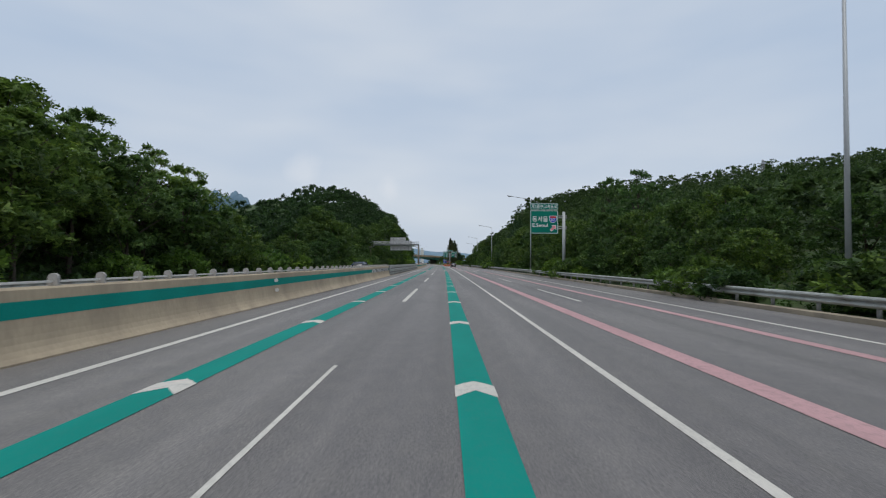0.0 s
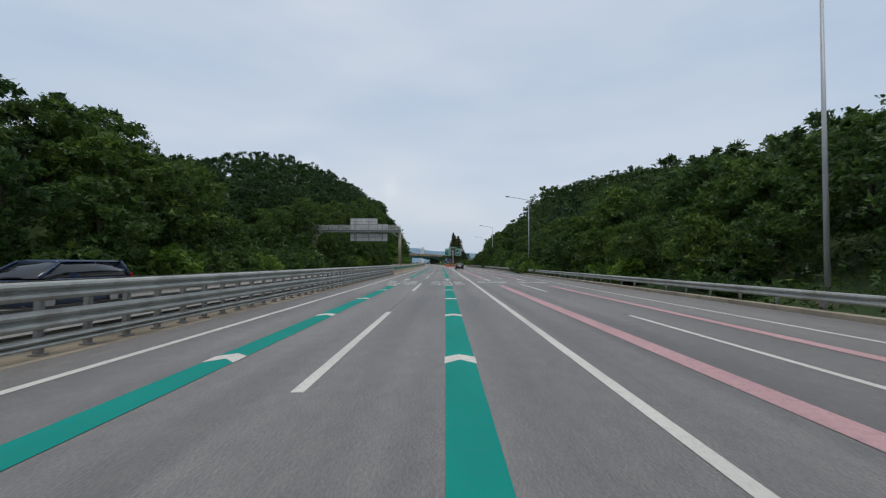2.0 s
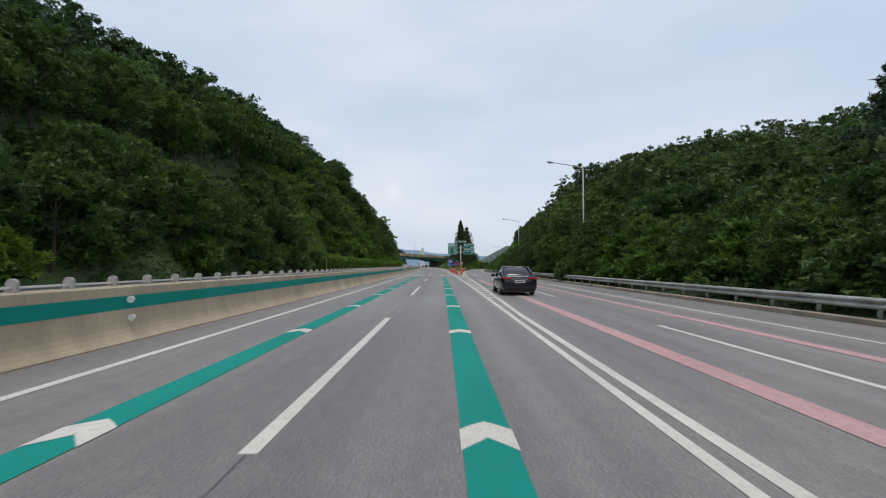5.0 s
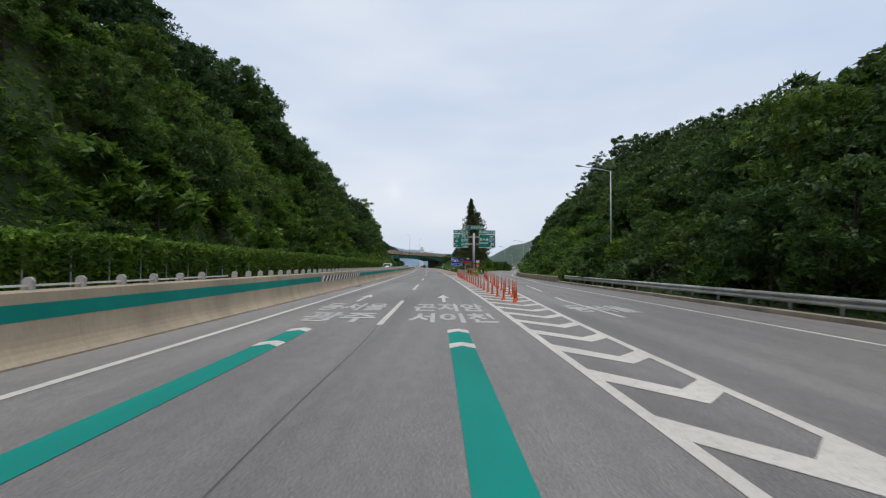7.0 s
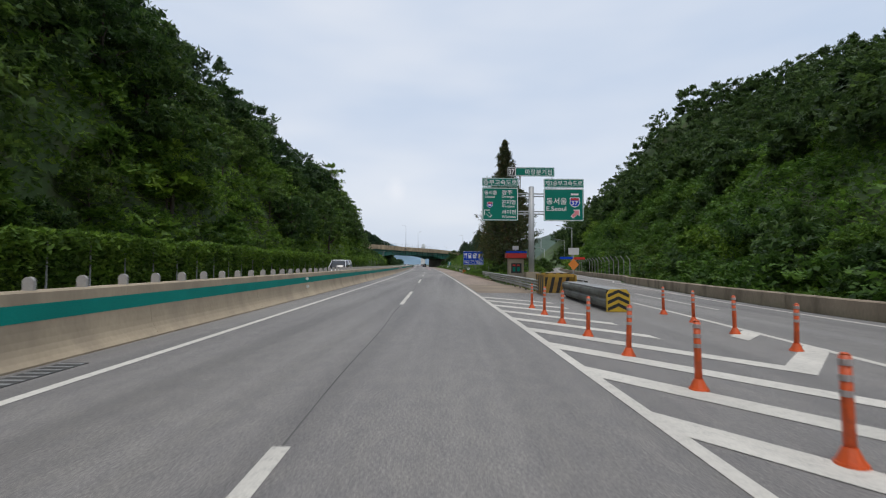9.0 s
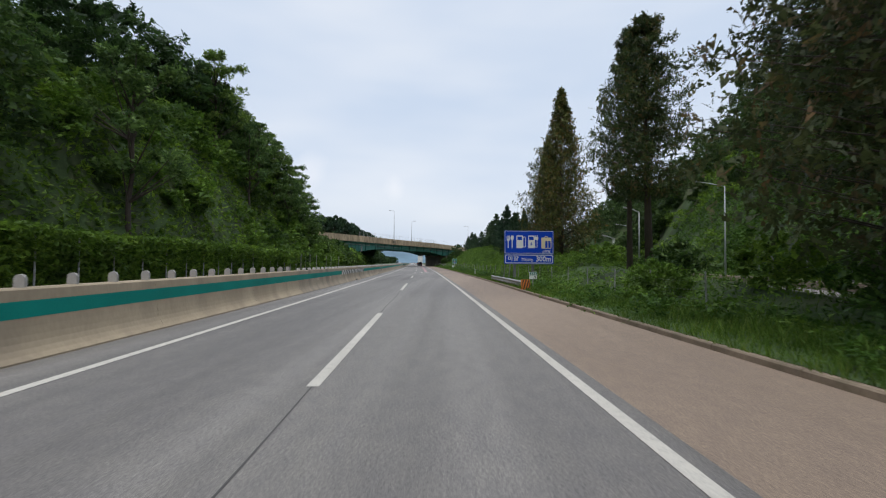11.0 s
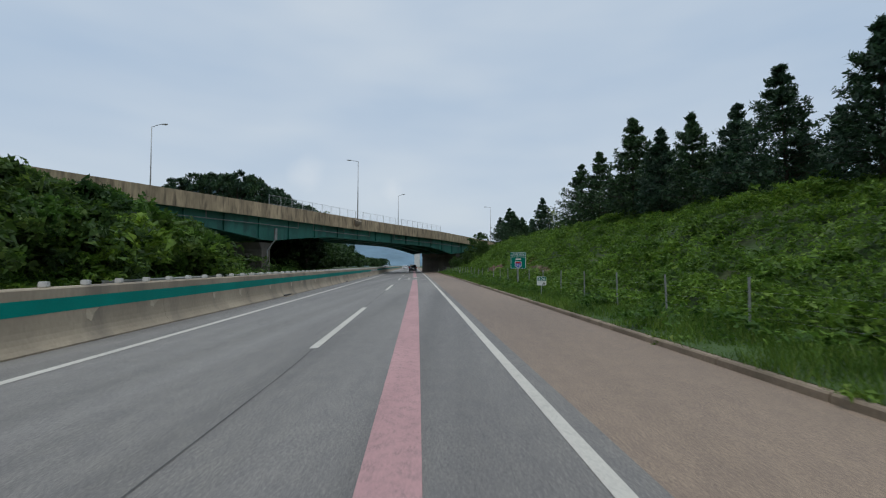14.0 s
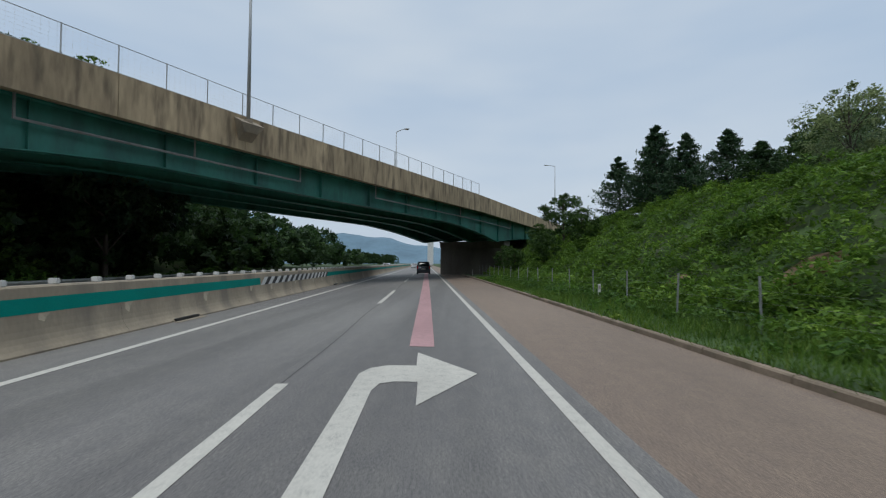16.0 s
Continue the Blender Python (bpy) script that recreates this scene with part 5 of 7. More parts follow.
icons(p)
p = panel(5.76, 9.55, 1.47, 2.22, s3, SIGN_BLUE, "distance_panel", 0.0)
ring_plate(rounded(5.82, 9.49, 1.52, 2.17, 0.1), rounded(5.87, 9.44, 1.57, 2.12, 0.07), p, SIGN_WHITE, "border")
sign_text("마장", 6.05, 1.70, 0.8, 0.36, p, SIGN_WHITE, bold=0.015)
sign_text("Majang", 7.1, 1.63, 0.86, 0.32, p, SIGN_WHITE, bold=0.0)
sign_text("300m", 8.2, 1.66, 1.14, 0.42, p, SIGN_WHITE, bold=0.015)
for x in (6.58, 7.98, 9.2):
    bm = boxed(x - 0.1, x + 0.1, 0.08, 0.16, -0.4, 3.9, 0.005)
    box(bm, x - 0.1, x - 0.085, 0.16, 0.26, -0.4, 3.9)
    part("post", bm, POST_STEEL, s3)
bm = bmesh.new()
for x in (5.85, 6.25):
    tube(bm, (x, 0.9, 0.0), (x + 0.05, 0.35, 1.45), 0.025, n=6)
    tube(bm, (x - 0.15, 0.3, 0.0), (x, 0.3, 1.45), 0.025, n=6)
for z in (0.35, 0.75, 1.15):
    tube(bm, (5.78 + z * 0.05, 0.6, z), (6.3, 0.6, z), 0.018, n=6)
part("rear_frame", bm, DULL_STEEL, s3)

s4 = thing("route_sign", "small green route sign on one thin post in tall weeds", "road sign", 0, 404.4)
p = panel(6.7, 7.79, 1.32, 2.18, s4, SIGN_GREEN, "route_panel", 0.02, 0.04)
shield(7.24, 1.62, 0.48, p, "35")
plate([(7.06, 1.94), (7.42, 1.94), (7.42, 2.03), (7.06, 2.03)], p, SIGN_WHITE, "caption_bar")
p = panel(6.7, 7.79, 2.19, 2.48, s4, SIGN_GREEN, "name_panel", 0.015, 0.03)
sign_text("고속국도", 6.78, 2.23, 0.92, 0.2, p, SIGN_WHITE)
bm = bmesh.new()
tube(bm, (7.24, 0.07, -0.1), (7.24, 0.07, 2.4), 0.04, n=10)
part("post", bm, POLE_GREY, s4)


def km_post(u, y, a, b):
    root = thing("distance_marker", "white and green distance marker on a thin verge post", "distance marker", u, y)
    p = panel(-0.22, 0.22, 0.62, 1.03, root, SIGN_WHITE, "plate", 0.0, 0.03)
    plate([(-0.2, 0.83), (0.2, 0.83), (0.2, 1.01), (-0.2, 1.01)], p, SIGN_GREEN, "green_field", y=-0.029)
    sign_text(a, -0.17, 0.85, 0.34, 0.14, p, SIGN_WHITE, y=-0.033)
    sign_text(b, 0.0, 0.65, 0.16, 0.14, p, BLACK_PAINT, y=-0.033)
    bm = bmesh.new()
    tube(bm, (0, 0.05, -0.1), (0, 0.05, 1.0), 0.025, n=8)
    part("post", bm, POLE_GREY, root)


km_post(6.12, 394.6, "326", ".6")
km_post(5.95, 322.6, "326", ".5")

hz = thing("hazard_marker", "orange and black striped hazard board at the end of the guardrail", "hazard marker", 5.02, 320.4)
part("board", boxed(-0.22, 0.26, -0.02, 0.02, 0.14, 0.66, 0.01), ORANGE_PAINT, hz)
for k in range(4):
    x = -0.26 + 0.14 * k
    plate([(max(-0.21, x), 0.15), (min(0.25, x + 0.065), 0.15), (min(0.25, x + 0.2), 0.65), (min(0.25, max(-0.21, x + 0.135)), 0.65)], hz, BLACK_PAINT, "stripe", y=-0.024)
part("bracket", boxed(-0.03, 0.03, 0.02, 0.06, 0, 0.6), STEEL, hz)


# ---- gantry over the opposite carriageway ----
def sign_gantry():
    root = thing("sign_gantry", "grey steel sign gantry over the opposite lanes, seen from behind", "gantry", 0, 124.6)
    for x, r in ((-19.35, 0.36), (-6.55, 0.24)):
        bm = bmesh.new()
        tube(bm, (x, 0.3, -0.1 if x < -10 else 1.06), (x, 0.3, 6.1), r, r * 0.92, n=20)
        q = part("column", bm, DIRTY_COLUMN, root, flat=False)
        bm = bmesh.new()
        tube(bm, (x, 0.3, 5.2), (x, 0.3, 5.34), r * 1.15, n=20)
        part("flange", bm, DULL_STEEL, q)
    bm = bmesh.new()
    box(bm, -19.5, -6.35, 0.1, 0.5, 6.08, 6.38, 0.03)
    part("beam", bm, POLE_GREY, root)
    bm = bmesh.new()
    for x0, x1 in ((-19.0, -18.2), (-6.9, -7.7)):
        tube(bm, (x0, 0.3, 5.5), (x1, 0.3, 6.1), 0.09, n=8)
    part("knee_brace", bm, POLE_GREY, root)
    for y in (-0.25, 0.85):
        bm = bmesh.new()
        for z in (6.5, 6.72, 6.94, 7.12):
            tube(bm, (-19.3, y, z), (-6.5, y, z), 0.022, n=6)
        for i in range(24):
            x = -19.3 + 12.8 * i / 23
            tube(bm, (x, y, 6.36), (x, y, 7.12), 0.022, n=6)
        part("walkway_railing", bm, POLE_GREY, root)
    part("walkway", boxed(-19.4, -6.4, -0.3, 0.9, 6.38, 6.43), DULL_STEEL, root)
    for name, x0, x1, z0, z1, n in (("upper_panel", -14.13, -10.03, 7.3, 8.25, 5), ("middle_panel", -14.13, -8.43, 6.2, 7.36, 7), ("lower_panel", -14.13, -8.48, 4.8, 5.95, 6)):
        p = part(name, boxed(x0, x1, 0.95, 1.0, z0, z1), SIGN_BACK, root, "bare metal back of a sign panel")
        for i in range(n + 1):
            x = x0 + (x1 - x0) * i / n
            part("rib", boxed(x - 0.025, x + 0.025, 0.89, 0.95, z0, z1), DULL_STEEL, p)
        for z in (z0, z1, 0.5 * (z0 + z1)):
            part("edge_bar", boxed(x0, x1, 0.90, 0.955, z - 0.025, z + 0.025), DULL_STEEL, p)
    for x in (-13.4, -11.3, -9.2):
        part("hanger", boxed(x - 0.05, x + 0.05, 0.5, 0.9, 4.9, 7.9 if x < -10.1 else 7.3), DULL_STEEL, root)
    bm = bmesh.new()
    for x in (-20.05, -19.7):
        tube(bm, (x, 0.1, 0.3), (x, 0.1, 7.2), 0.025, n=6)
    for i in range(20):
        z = 0.6 + 0.33 * i
        tube(bm, (-20.05, 0.1, z), (-19.7, 0.1, z), 0.015, n=5)
    part("ladder", bm, DULL_STEEL, root, "thin access ladder")
    return root


sign_gantry()


# ---- tip of the junction ----
def delineator_post():
    root = thing("lane_divider_post", "orange plastic lane divider post with reflective bands", "delineator", 3.14, 210.54, group="divider posts on the hatching")
    bm = bmesh.new()
    tube(bm, (0, 0, 0.05), (0, 0, 0.84), 0.045, 0.04, n=10)
    tube(bm, (0, 0, 0.84), (0, 0, 0.86), 0.04, 0.02, n=10)
    part("shaft", bm, POST_ORANGE, root, flat=False)
    bm = bmesh.new()
    tube(bm, (0, 0, 0.0), (0, 0, 0.03), 0.12, 0.11, n=12)
    tube(bm, (0, 0, 0.03), (0, 0, 0.14), 0.10, 0.05, n=12)
    part("base", bm, POST_ORANGE, root)
    for z in (0.52, 0.64, 0.76):
        bm = bmesh.new()
        tube(bm, (0, 0, z), (0, 0, z + 0.05), 0.0465, n=10)
        part("reflective_band", bm, POST_BAND, root)
    return root


dp = delineator_post()


def more_posts(n, y0, step, us):
    for i in range(n):
        y = y0 + step * i
        q = W(lerp(y, *us), y)
        copy_thing(dp, pose(q.x, q.y, 0, random.uniform(-2, 2), random.uniform(-2, 2), random.uniform(0, 90)))


more_posts(23, 211.87, 2.16, ((211.9, 246, 249, 256, 260), (2.86, 2.87, 2.93, 3.0, 3.12)))
more_posts(23, 211.8, 2.08, ((211.6, 215.8, 222.4, 226.2, 228.7, 237, 242.6, 251.2, 257.4), (3.41, 3.75, 3.98, 4.22, 4.48, 4.88, 5.37, 6.17, 6.83)))


def crash_cushion():
    root = thing("crash_cushion", "grey corrugated crash cushion with black and yellow chevron nose", "crash cushion", 5.63, 258.1, turn=-4)
    for side in (-1, 1):
        for k in range(4):
            bm = bmesh.new()
            x = side * (0.31 + 0.015 * k)
            a, b = 0.1 + 1.7 * k, 1.95 + 1.7 * k
            sec = [(x + side * w * 0.8, 0.12 + h * 1.9) for w, h in WAVE]
            rows = [[bm.verts.new((xx, yy, zz)) for xx, zz in sec] for yy in (a, b)]
            for j in range(len(sec) - 1):
                bm.faces.new((rows[0][j], rows[0][j + 1], rows[1][j + 1], rows[1][j]))
            e = bmesh.ops.solidify(bm, geom=list(bm.faces), thickness=0.012)
            part("side_panel", bm, STEEL, root)
    part("top_cover", boxed(-0.34, 0.34, 0.05, 6.9, 0.70, 0.745, 0.015), DULL_STEEL, root)
    part("core", boxed(-0.27, 0.27, 0.1, 6.8, 0.03, 0.69), DARK_STEEL, root)
    bm = bmesh.new()
    pts = [(-0.37, 0.02), (0.37, 0.02), (0.37, 0.58), (0.25, 0.74), (-0.25, 0.74), (-0.37, 0.58)]
    f = bm.faces.new([bm.verts.new((x, -0.03, z)) for x, z in pts])
    e = bmesh.ops.extrude_face_region(bm, geom=[f])
    bmesh.ops.translate(bm, verts=[g for g in e["geom"] if isinstance(g, bmesh.types.BMVert)], vec=(0, 0.1, 0))
    bmesh.ops.recalc_face_normals(bm, faces=bm.faces)
    nose = part("nose", bm, YELLOW_PAINT, root, "yellow nose with black chevrons")
    for k in range(3):
        z = 0.06 + 0.22 * k
        for s in (-1, 1):
            bm = bmesh.new()
            pts = [(0, z + 0.13), (s * 0.34, z - 0.03), (s * 0.34, z + 0.08), (0, z + 0.24)]
            pts = [(x, max(0.03, min(zz, 0.73))) for x, zz in pts]
            bm.faces.new([bm.verts.new((x, -0.034, zz)) for x, zz in pts])
            part("chevron", bm, BLACK_PAINT, nose)
    return root


crash_cushion()


def striped_guard():
    root = thing("striped_impact_guard", "faded yellow and black striped steel impact guard", "impact guard", 5.7, 265.7, turn=-4)
    part("side_panel", boxed(-0.75, -0.68, -0.3, 2.4, 0.05, 1.05, 0.02), RUSTY_YELLOW, root)
    part("side_panel", boxed(0.75, 0.82, -0.3, 2.4, 0.05, 1.05, 0.02), RUSTY_YELLOW, root)
    part("front_panel", boxed(-0.67, 0.74, 0.9, 0.97, 0.1, 1.12, 0.02), RUSTY_YELLOW, root)
    for k in range(4):
        plate([(-0.66 + 0.36 * k, 0.12), (-0.50 + 0.36 * k, 0.12), (-0.30 + 0.36 * k, 1.1), (-0.46 + 0.36 * k, 1.1)], root, BLACK_PAINT, "stripe", y=0.894)
        bm = bmesh.new()
        bm.faces.new([bm.verts.new(c) for c in ((-0.756, -0.2 + 0.62 * k, 0.08), (-0.756, 0.08 + 0.62 * k, 0.08), (-0.756, 0.38 + 0.62 * k, 1.02), (-0.756, 0.1 + 0.62 * k, 1.02))])
        part("stripe", bm, BLACK_PAINT, root)
    part("top_beam", boxed(-0.7, 0.78, -0.05, 0.1, 0.92, 1.08, 0.02), RUSTY_YELLOW, root)
    return root


striped_guard()


def enforcement_box(u, y):
    root = thing("roadside_control_box", "grey control box with red roof and green number display", "control box", u, y)
    part("cabinet", boxed(-0.62, 0.62, -0.35, 0.35, 0.3, 2.05, 0.03), GREY_CONCRETE, root)
    part("roof", boxed(-0.82, 0.82, -0.5, 0.5, 2.05, 2.45, 0.03), SIGN_RED, root)
    part("beacon_bar", boxed(-0.85, 0.85, -0.45, -0.2, 2.47, 2.62, 0.03), SIGN_BLUE, root)
    d = part("display", boxed(-0.42, 0.42, -0.37, -0.35, 0.85, 1.65), BLACK_PAINT, root)
    for x in (-0.3, 0.06):
        plate([(x, 0.98), (x + 0.22, 0.98), (x + 0.22, 1.32), (x, 1.32)], d, SIGN_GREEN, "digit_bar", y=-0.376)
        plate([(x, 1.42), (x + 0.22, 1.42), (x + 0.22, 1.54), (x, 1.54)], d, SIGN_RED, "digit_bar", y=-0.376)
    part("base", boxed(-0.7, 0.7, -0.45, 0.45, 0, 0.3, 0.03), GREY_CONCRETE, root)
    bm = boxed(-0.25, 0.25, -0.02, 0.02, 2.75, 3.05)
    box(bm, -0.02, 0.02, -0.02, 0.02, 2.45, 2.8)
    part("solar_panel", bm, SIGN_BACK, root)


enforcement_box(6.35, 281.2)
sb = thing("solar_beacon", "solar beacon with blue-red bar and diamond plate on thin post", "beacon", 6.75, 266.8)
bm = bmesh.new()
tube(bm, (0, 0, 0), (0, 0, 2.2), 0.03, n=8)
part("post", bm, POLE_GREY, sb)
part("solar_panel", boxed(-0.24, 0.3, -0.03, 0.02, 2.05, 2.4, 0.01), SIGN_BACK, sb)
part("blue_beacon", boxed(-0.68, -0.02, -0.06, 0.06, 1.82, 1.94, 0.02), SIGN_BLUE, sb)
part("red_beacon", boxed(0.02, 0.6, -0.06, 0.06, 1.80, 1.92, 0.02), SIGN_RED, sb)
plate([(0, 1.25), (0.28, 1.55), (0, 1.85), (-0.28, 1.55)], sb, ORANGE_PAINT, "diamond_plate", y=-0.07)

# narrow verge posts
for u, y in ((5.6, 350), (6.7, 441.6), (5.7, 480)):
    vp = thing("verge_marker_post", "slim white verge marker post with a reflector", "marker post", u, y)
    part("shaft", boxed(-0.05, 0.05, -0.03, 0.03, 0, 0.8, 0.01), WHITE_PAINT, vp)
    part("reflector", boxed(-0.035, 0.035, -0.036, -0.03, 0.6, 0.74), POST_BAND, vp)

# wire fence along the berm, and the fence behind the opposite carriageway
wf = group_root("wire_fence", "thin steel post-and-wire fence along the grassy slope", "fence", kind="")
bm = bmesh.new()
tube(bm, (0, 0, -0.1), (0, 0, 1.2), 0.026, n=7)
FENCE_POST = mesh_of("post", bm, DULL_STEEL)
fence_u = lambda y: lerp(y, (300, 330, 345, 366, 400, 436, 480), (7.6, 7.6, 7.0, 7.0, 7.2, 7.0, 7.1))
for i in range(56):
    y = 308.7 + 3.2 * i
    q = W(fence_u(y), y, land(fence_u(y), y))
    piece("post", FENCE_POST, wf, pose(q.x, q.y, q.z, random.uniform(-2, 2), random.uniform(-2, 2), 0))
for k in range(4):
    bm = bmesh.new()
    pts = [W(fence_u(308.7 + 3.2 * i), 308.7 + 3.2 * i, land(fence_u(308.7 + 3.2 * i), 308.7 + 3.2 * i) + 0.15 + 0.25 * k) for i in range(56)]
    for a, b in zip(pts, pts[1:]):
        tube(bm, a, b, 0.0014, n=3, caps=False)
    part("wire", bm, DULL_STEEL, wf)
bm = bmesh.new()
tube(bm, W(6.75, 428.9, 0.0), W(6.75, 428.9, 0.42), 0.024, n=7)
tube(bm, W(6.75, 428.9, 0.36), W(6.98, 427.0, 0.74), 0.024, n=7)
part("broken_brace", bm, DULL_STEEL, wf, "broken post leaning against the fence")
lf = group_root("vine_fence", "steel post-and-wire fence draped with vines beyond the opposite lanes", "fence", kind="")
bm = bmesh.new()
tube(bm, (0, 0, -0.1), (0, 0, 2.45), 0.035, n=7)
LEFT_POST = mesh_of("post", bm, DULL_STEEL)
for y in [196 + 2.2 * i for i in range(73)] + [358, 364.4, 368.1, 375]:
    q = W(-14.75, y)
    piece("post", LEFT_POST, lf, pose(q.x, q.y, 0, 0, 0, 0))
# slanted-top fence by the branch carriageway
bf = group_root("slanted_fence", "grey wire fence with slanted tops beside the branch carriageway", "fence", kind="")
bm = bmesh.new()
tube(bm, (0, 0, 0), (0, 0, 2.0), 0.05, n=6)
tube(bm, (0, 0, 2.0), (-0.35, 0, 2.45), 0.05, n=6)
SLANT = mesh_of("post", bm, DULL_STEEL)
for i in range(22):
    y = 288 + 2.2 * i
    q = W(right_right_edge(y) + 0.9, y)
    piece("post", SLANT, bf, pose(q.x, q.y, 0, 0, 0, heading(y)))

# ---- plants ----
rng = np.random.default_rng(7)


def leaf_cards(name, centres, size, material, spread=0.35, up=0.4, stretch=1.5):
    """Many small pointed leaves: each of its own, turned at random and facing mostly up."""
    n = len(centres)
    nrm = rng.normal(0, 1, (n, 3)) * (1 - up) + np.array([0, 0, up * 1.6])
    nrm /= np.linalg.norm(nrm, axis=1)[:, None]
    t = rng.normal(0, 1, (n, 3))
    t -= nrm * (t * nrm).sum(1)[:, None]
    t /= np.linalg.norm(t, axis=1)[:, None]
    b = np.cross(nrm, t)
    s = (size * (1 + spread * rng.uniform(-1, 1, n)))[:, None]
    k = rng.uniform(-0.3, 0.3, (n, 1))
    v = np.stack([centres - t * s * stretch * 0.6 - nrm * s * 0.08, centres + b * s * 0.5 + t * s * stretch * k, centres + t * s * stretch * 0.4 - b * s * 0.5 * (0.5 + k)], 1).reshape(-1, 3)
    me = bpy.data.meshes.new(name)
    me.vertices.add(3 * n)
    me.vertices.foreach_set("co", v.astype(np.float32).ravel())
    me.loops.add(3 * n)
    me.loops.foreach_set("vertex_index", np.arange(3 * n, dtype=np.int32))
    me.polygons.add(n)
    me.polygons.foreach_set("loop_start", np.arange(0, 3 * n, 3, dtype=np.int32))
    me.update(calc_edges=True)
    me.materials.append(material)
    return me


def crown_points(n, clusters, rx, h, base, shape, lump, fill=0.35):
    """Leaf places: clumps near the outside of a crown, with gaps between them."""
    a = rng.uniform(0, 2 * np.pi, clusters)
    f = rng.uniform(0.02, 1, clusters)
    r = shape(f) * rx * np.where(rng.uniform(0, 1, clusters) < fill, rng.uniform(0.15, 0.7, clusters), rng.uniform(0.72, 1.1, clusters))
    c = np.stack([r * np.cos(a), r * np.sin(a), base + f * h], 1)
    w = rng.uniform(0.5, 1.3, clusters) * lump * (0.3 + 0.8 * np.minimum(shape(f), 0.9))
    k = rng.integers(0, clusters, n)
    d = rng.normal(0, 1, (n, 3))
    d /= np.linalg.norm(d, axis=1)[:, None]
    d *= (rng.uniform(0, 1, n) ** 0.45)[:, None]
    return c[k] + d * w[k][:, None] * np.array([1, 1, 0.62]), c


ROUND = lambda f: np.sqrt(np.clip(1 - (2 * f - 0.9) ** 2 / 1.25, 0.05, 1))
EGG = lambda f: np.clip(np.minimum(0.55 + 3.2 * f, 1.0) * (1.03 - f) ** 0.75, 0.05, 1)


def stem(h, r, limbs, centres, lean=0.15):
    bm = bmesh.new()
    p, rad = Vector((0, 0, -0.4)), r
    knots = []
    for i in range(5):
        q = Vector((lean * math.sin(i * 1.7) * h * 0.06, lean * math.cos(i * 2.3) * h * 0.06, h * (i + 1) / 5))
        tube(bm, p, q, rad, rad * 0.78, n=7, caps=False)
        knots.append(q)
        p, rad = q, rad * 0.78
    for c in centres[:limbs]:
        q = knots[min(3, max(0, int(c[2] / h * 4) - 1))]
        tube(bm, q, Vector(c), r * 0.35, r * 0.08, n=5, caps=False)
    return bm


def plant(name, label, category, leaves, size, material, clusters, rx, h, base, shape, lump, trunk=None, limbs=8, fill=0.35, up=0.4, stretch=1.5):
    root = tagged(new(name), label, category)
    pts, cs = crown_points(leaves, clusters, rx, h, base, shape, lump, fill)
    if trunk:
        part("trunk", stem(trunk[0], trunk[1], limbs, cs), BARK, root, flat=False)
    ob = new("crown", leaf_cards("crown", pts, size, material, up=up, stretch=stretch))
    ob.parent = root
    return root


BROAD = [plant("broadleaf_tree", "dense dark green broadleaf tree on the wooded roadside slope", "tree", 3400, 0.36, LEAF_BROAD, 90, 2.9, 5.6, 1.6, ROUND, 0.8, (6.2, 0.17), 10) for _ in range(4)]
AIRY = [plant("feathery_tree", "tall feathery locust tree with open green crown", "tree", 3000, 0.32, LEAF_AIRY, 64, 2.7, 6.4, 2.4, ROUND, 0.6, (7.4, 0.15), 22, 0.5) for _ in range(3)]
SHRUB = [plant("roadside_shrub", "leafy green shrub crowding the roadside", "shrub", 1250, 0.29, LEAF_HEDGE if i == 1 else LEAF_BROAD, 44, 1.5, 1.9, 0.25, ROUND, 0.5, (1.4, 0.05), 8) for i in range(3)]


def conifer(h, r, leaves, label, name="conifer_tree", material=None, tiers=13, boughs=8, gap=0.1, size=0.2, bole=0.16, rise=0.34, taper=0.8, foot=0.7, inner=0.75):
    """A spire with tiers of uneven boughs that sag in the middle and lift at the tips."""
    root = tagged(new(name), label, "tree")
    bm = bmesh.new()
    tube(bm, (0, 0, -0.4), (0, 0, h * 0.97), bole, 0.02, n=7)
    pts, per = [], leaves // (tiers * boughs)
    lop = rng.uniform(0.68, 1.22, 5)
    for i in range(tiers):
        f = (i + rng.uniform(0.3, 0.7)) / tiers
        z = h * (gap + (0.985 - gap) * f)
        for k in range(boughs):
            a = k * 2 * math.pi / boughs + i * 0.8 + rng.uniform(-0.45, 0.45)
            ln = r * min(foot + 1.8 * f, 1.0) * (1.03 - f) ** taper * rng.uniform(0.62, 1.15) * lop[int(a * 0.8) % 5]
            zz = z + rng.uniform(-0.22, 0.22) * h / tiers
            tube(bm, (0, 0, zz), (ln * math.cos(a), ln * math.sin(a), zz + ln * rise), 0.03, 0.008, n=3, caps=False)
            d = rng.uniform(0.1, 1.05, per) ** inner
            w = (0.05 + 0.14 * (1 - d)) * ln + 0.04
            pts.append(np.stack([d * ln * math.cos(a) + rng.normal(0, 1, per) * w, d * ln * math.sin(a) + rng.normal(0, 1, per) * w, zz + d * ln * rise - 0.12 * ln * np.sin(d * 3.1) + rng.normal(0, 0.07 + 0.025 * ln, per)], 1))
    part("trunk", bm, BARK, root, flat=False)
    pts.append(np.stack([rng.normal(0, 0.1, 60), rng.normal(0, 0.1, 60), h * rng.uniform(0.9, 1.0, 60)], 1))
    ob = new("crown", leaf_cards("crown", np.concatenate(pts), size, material or LEAF_PINE, up=0.3, stretch=1.9))
    ob.parent = root
    return root


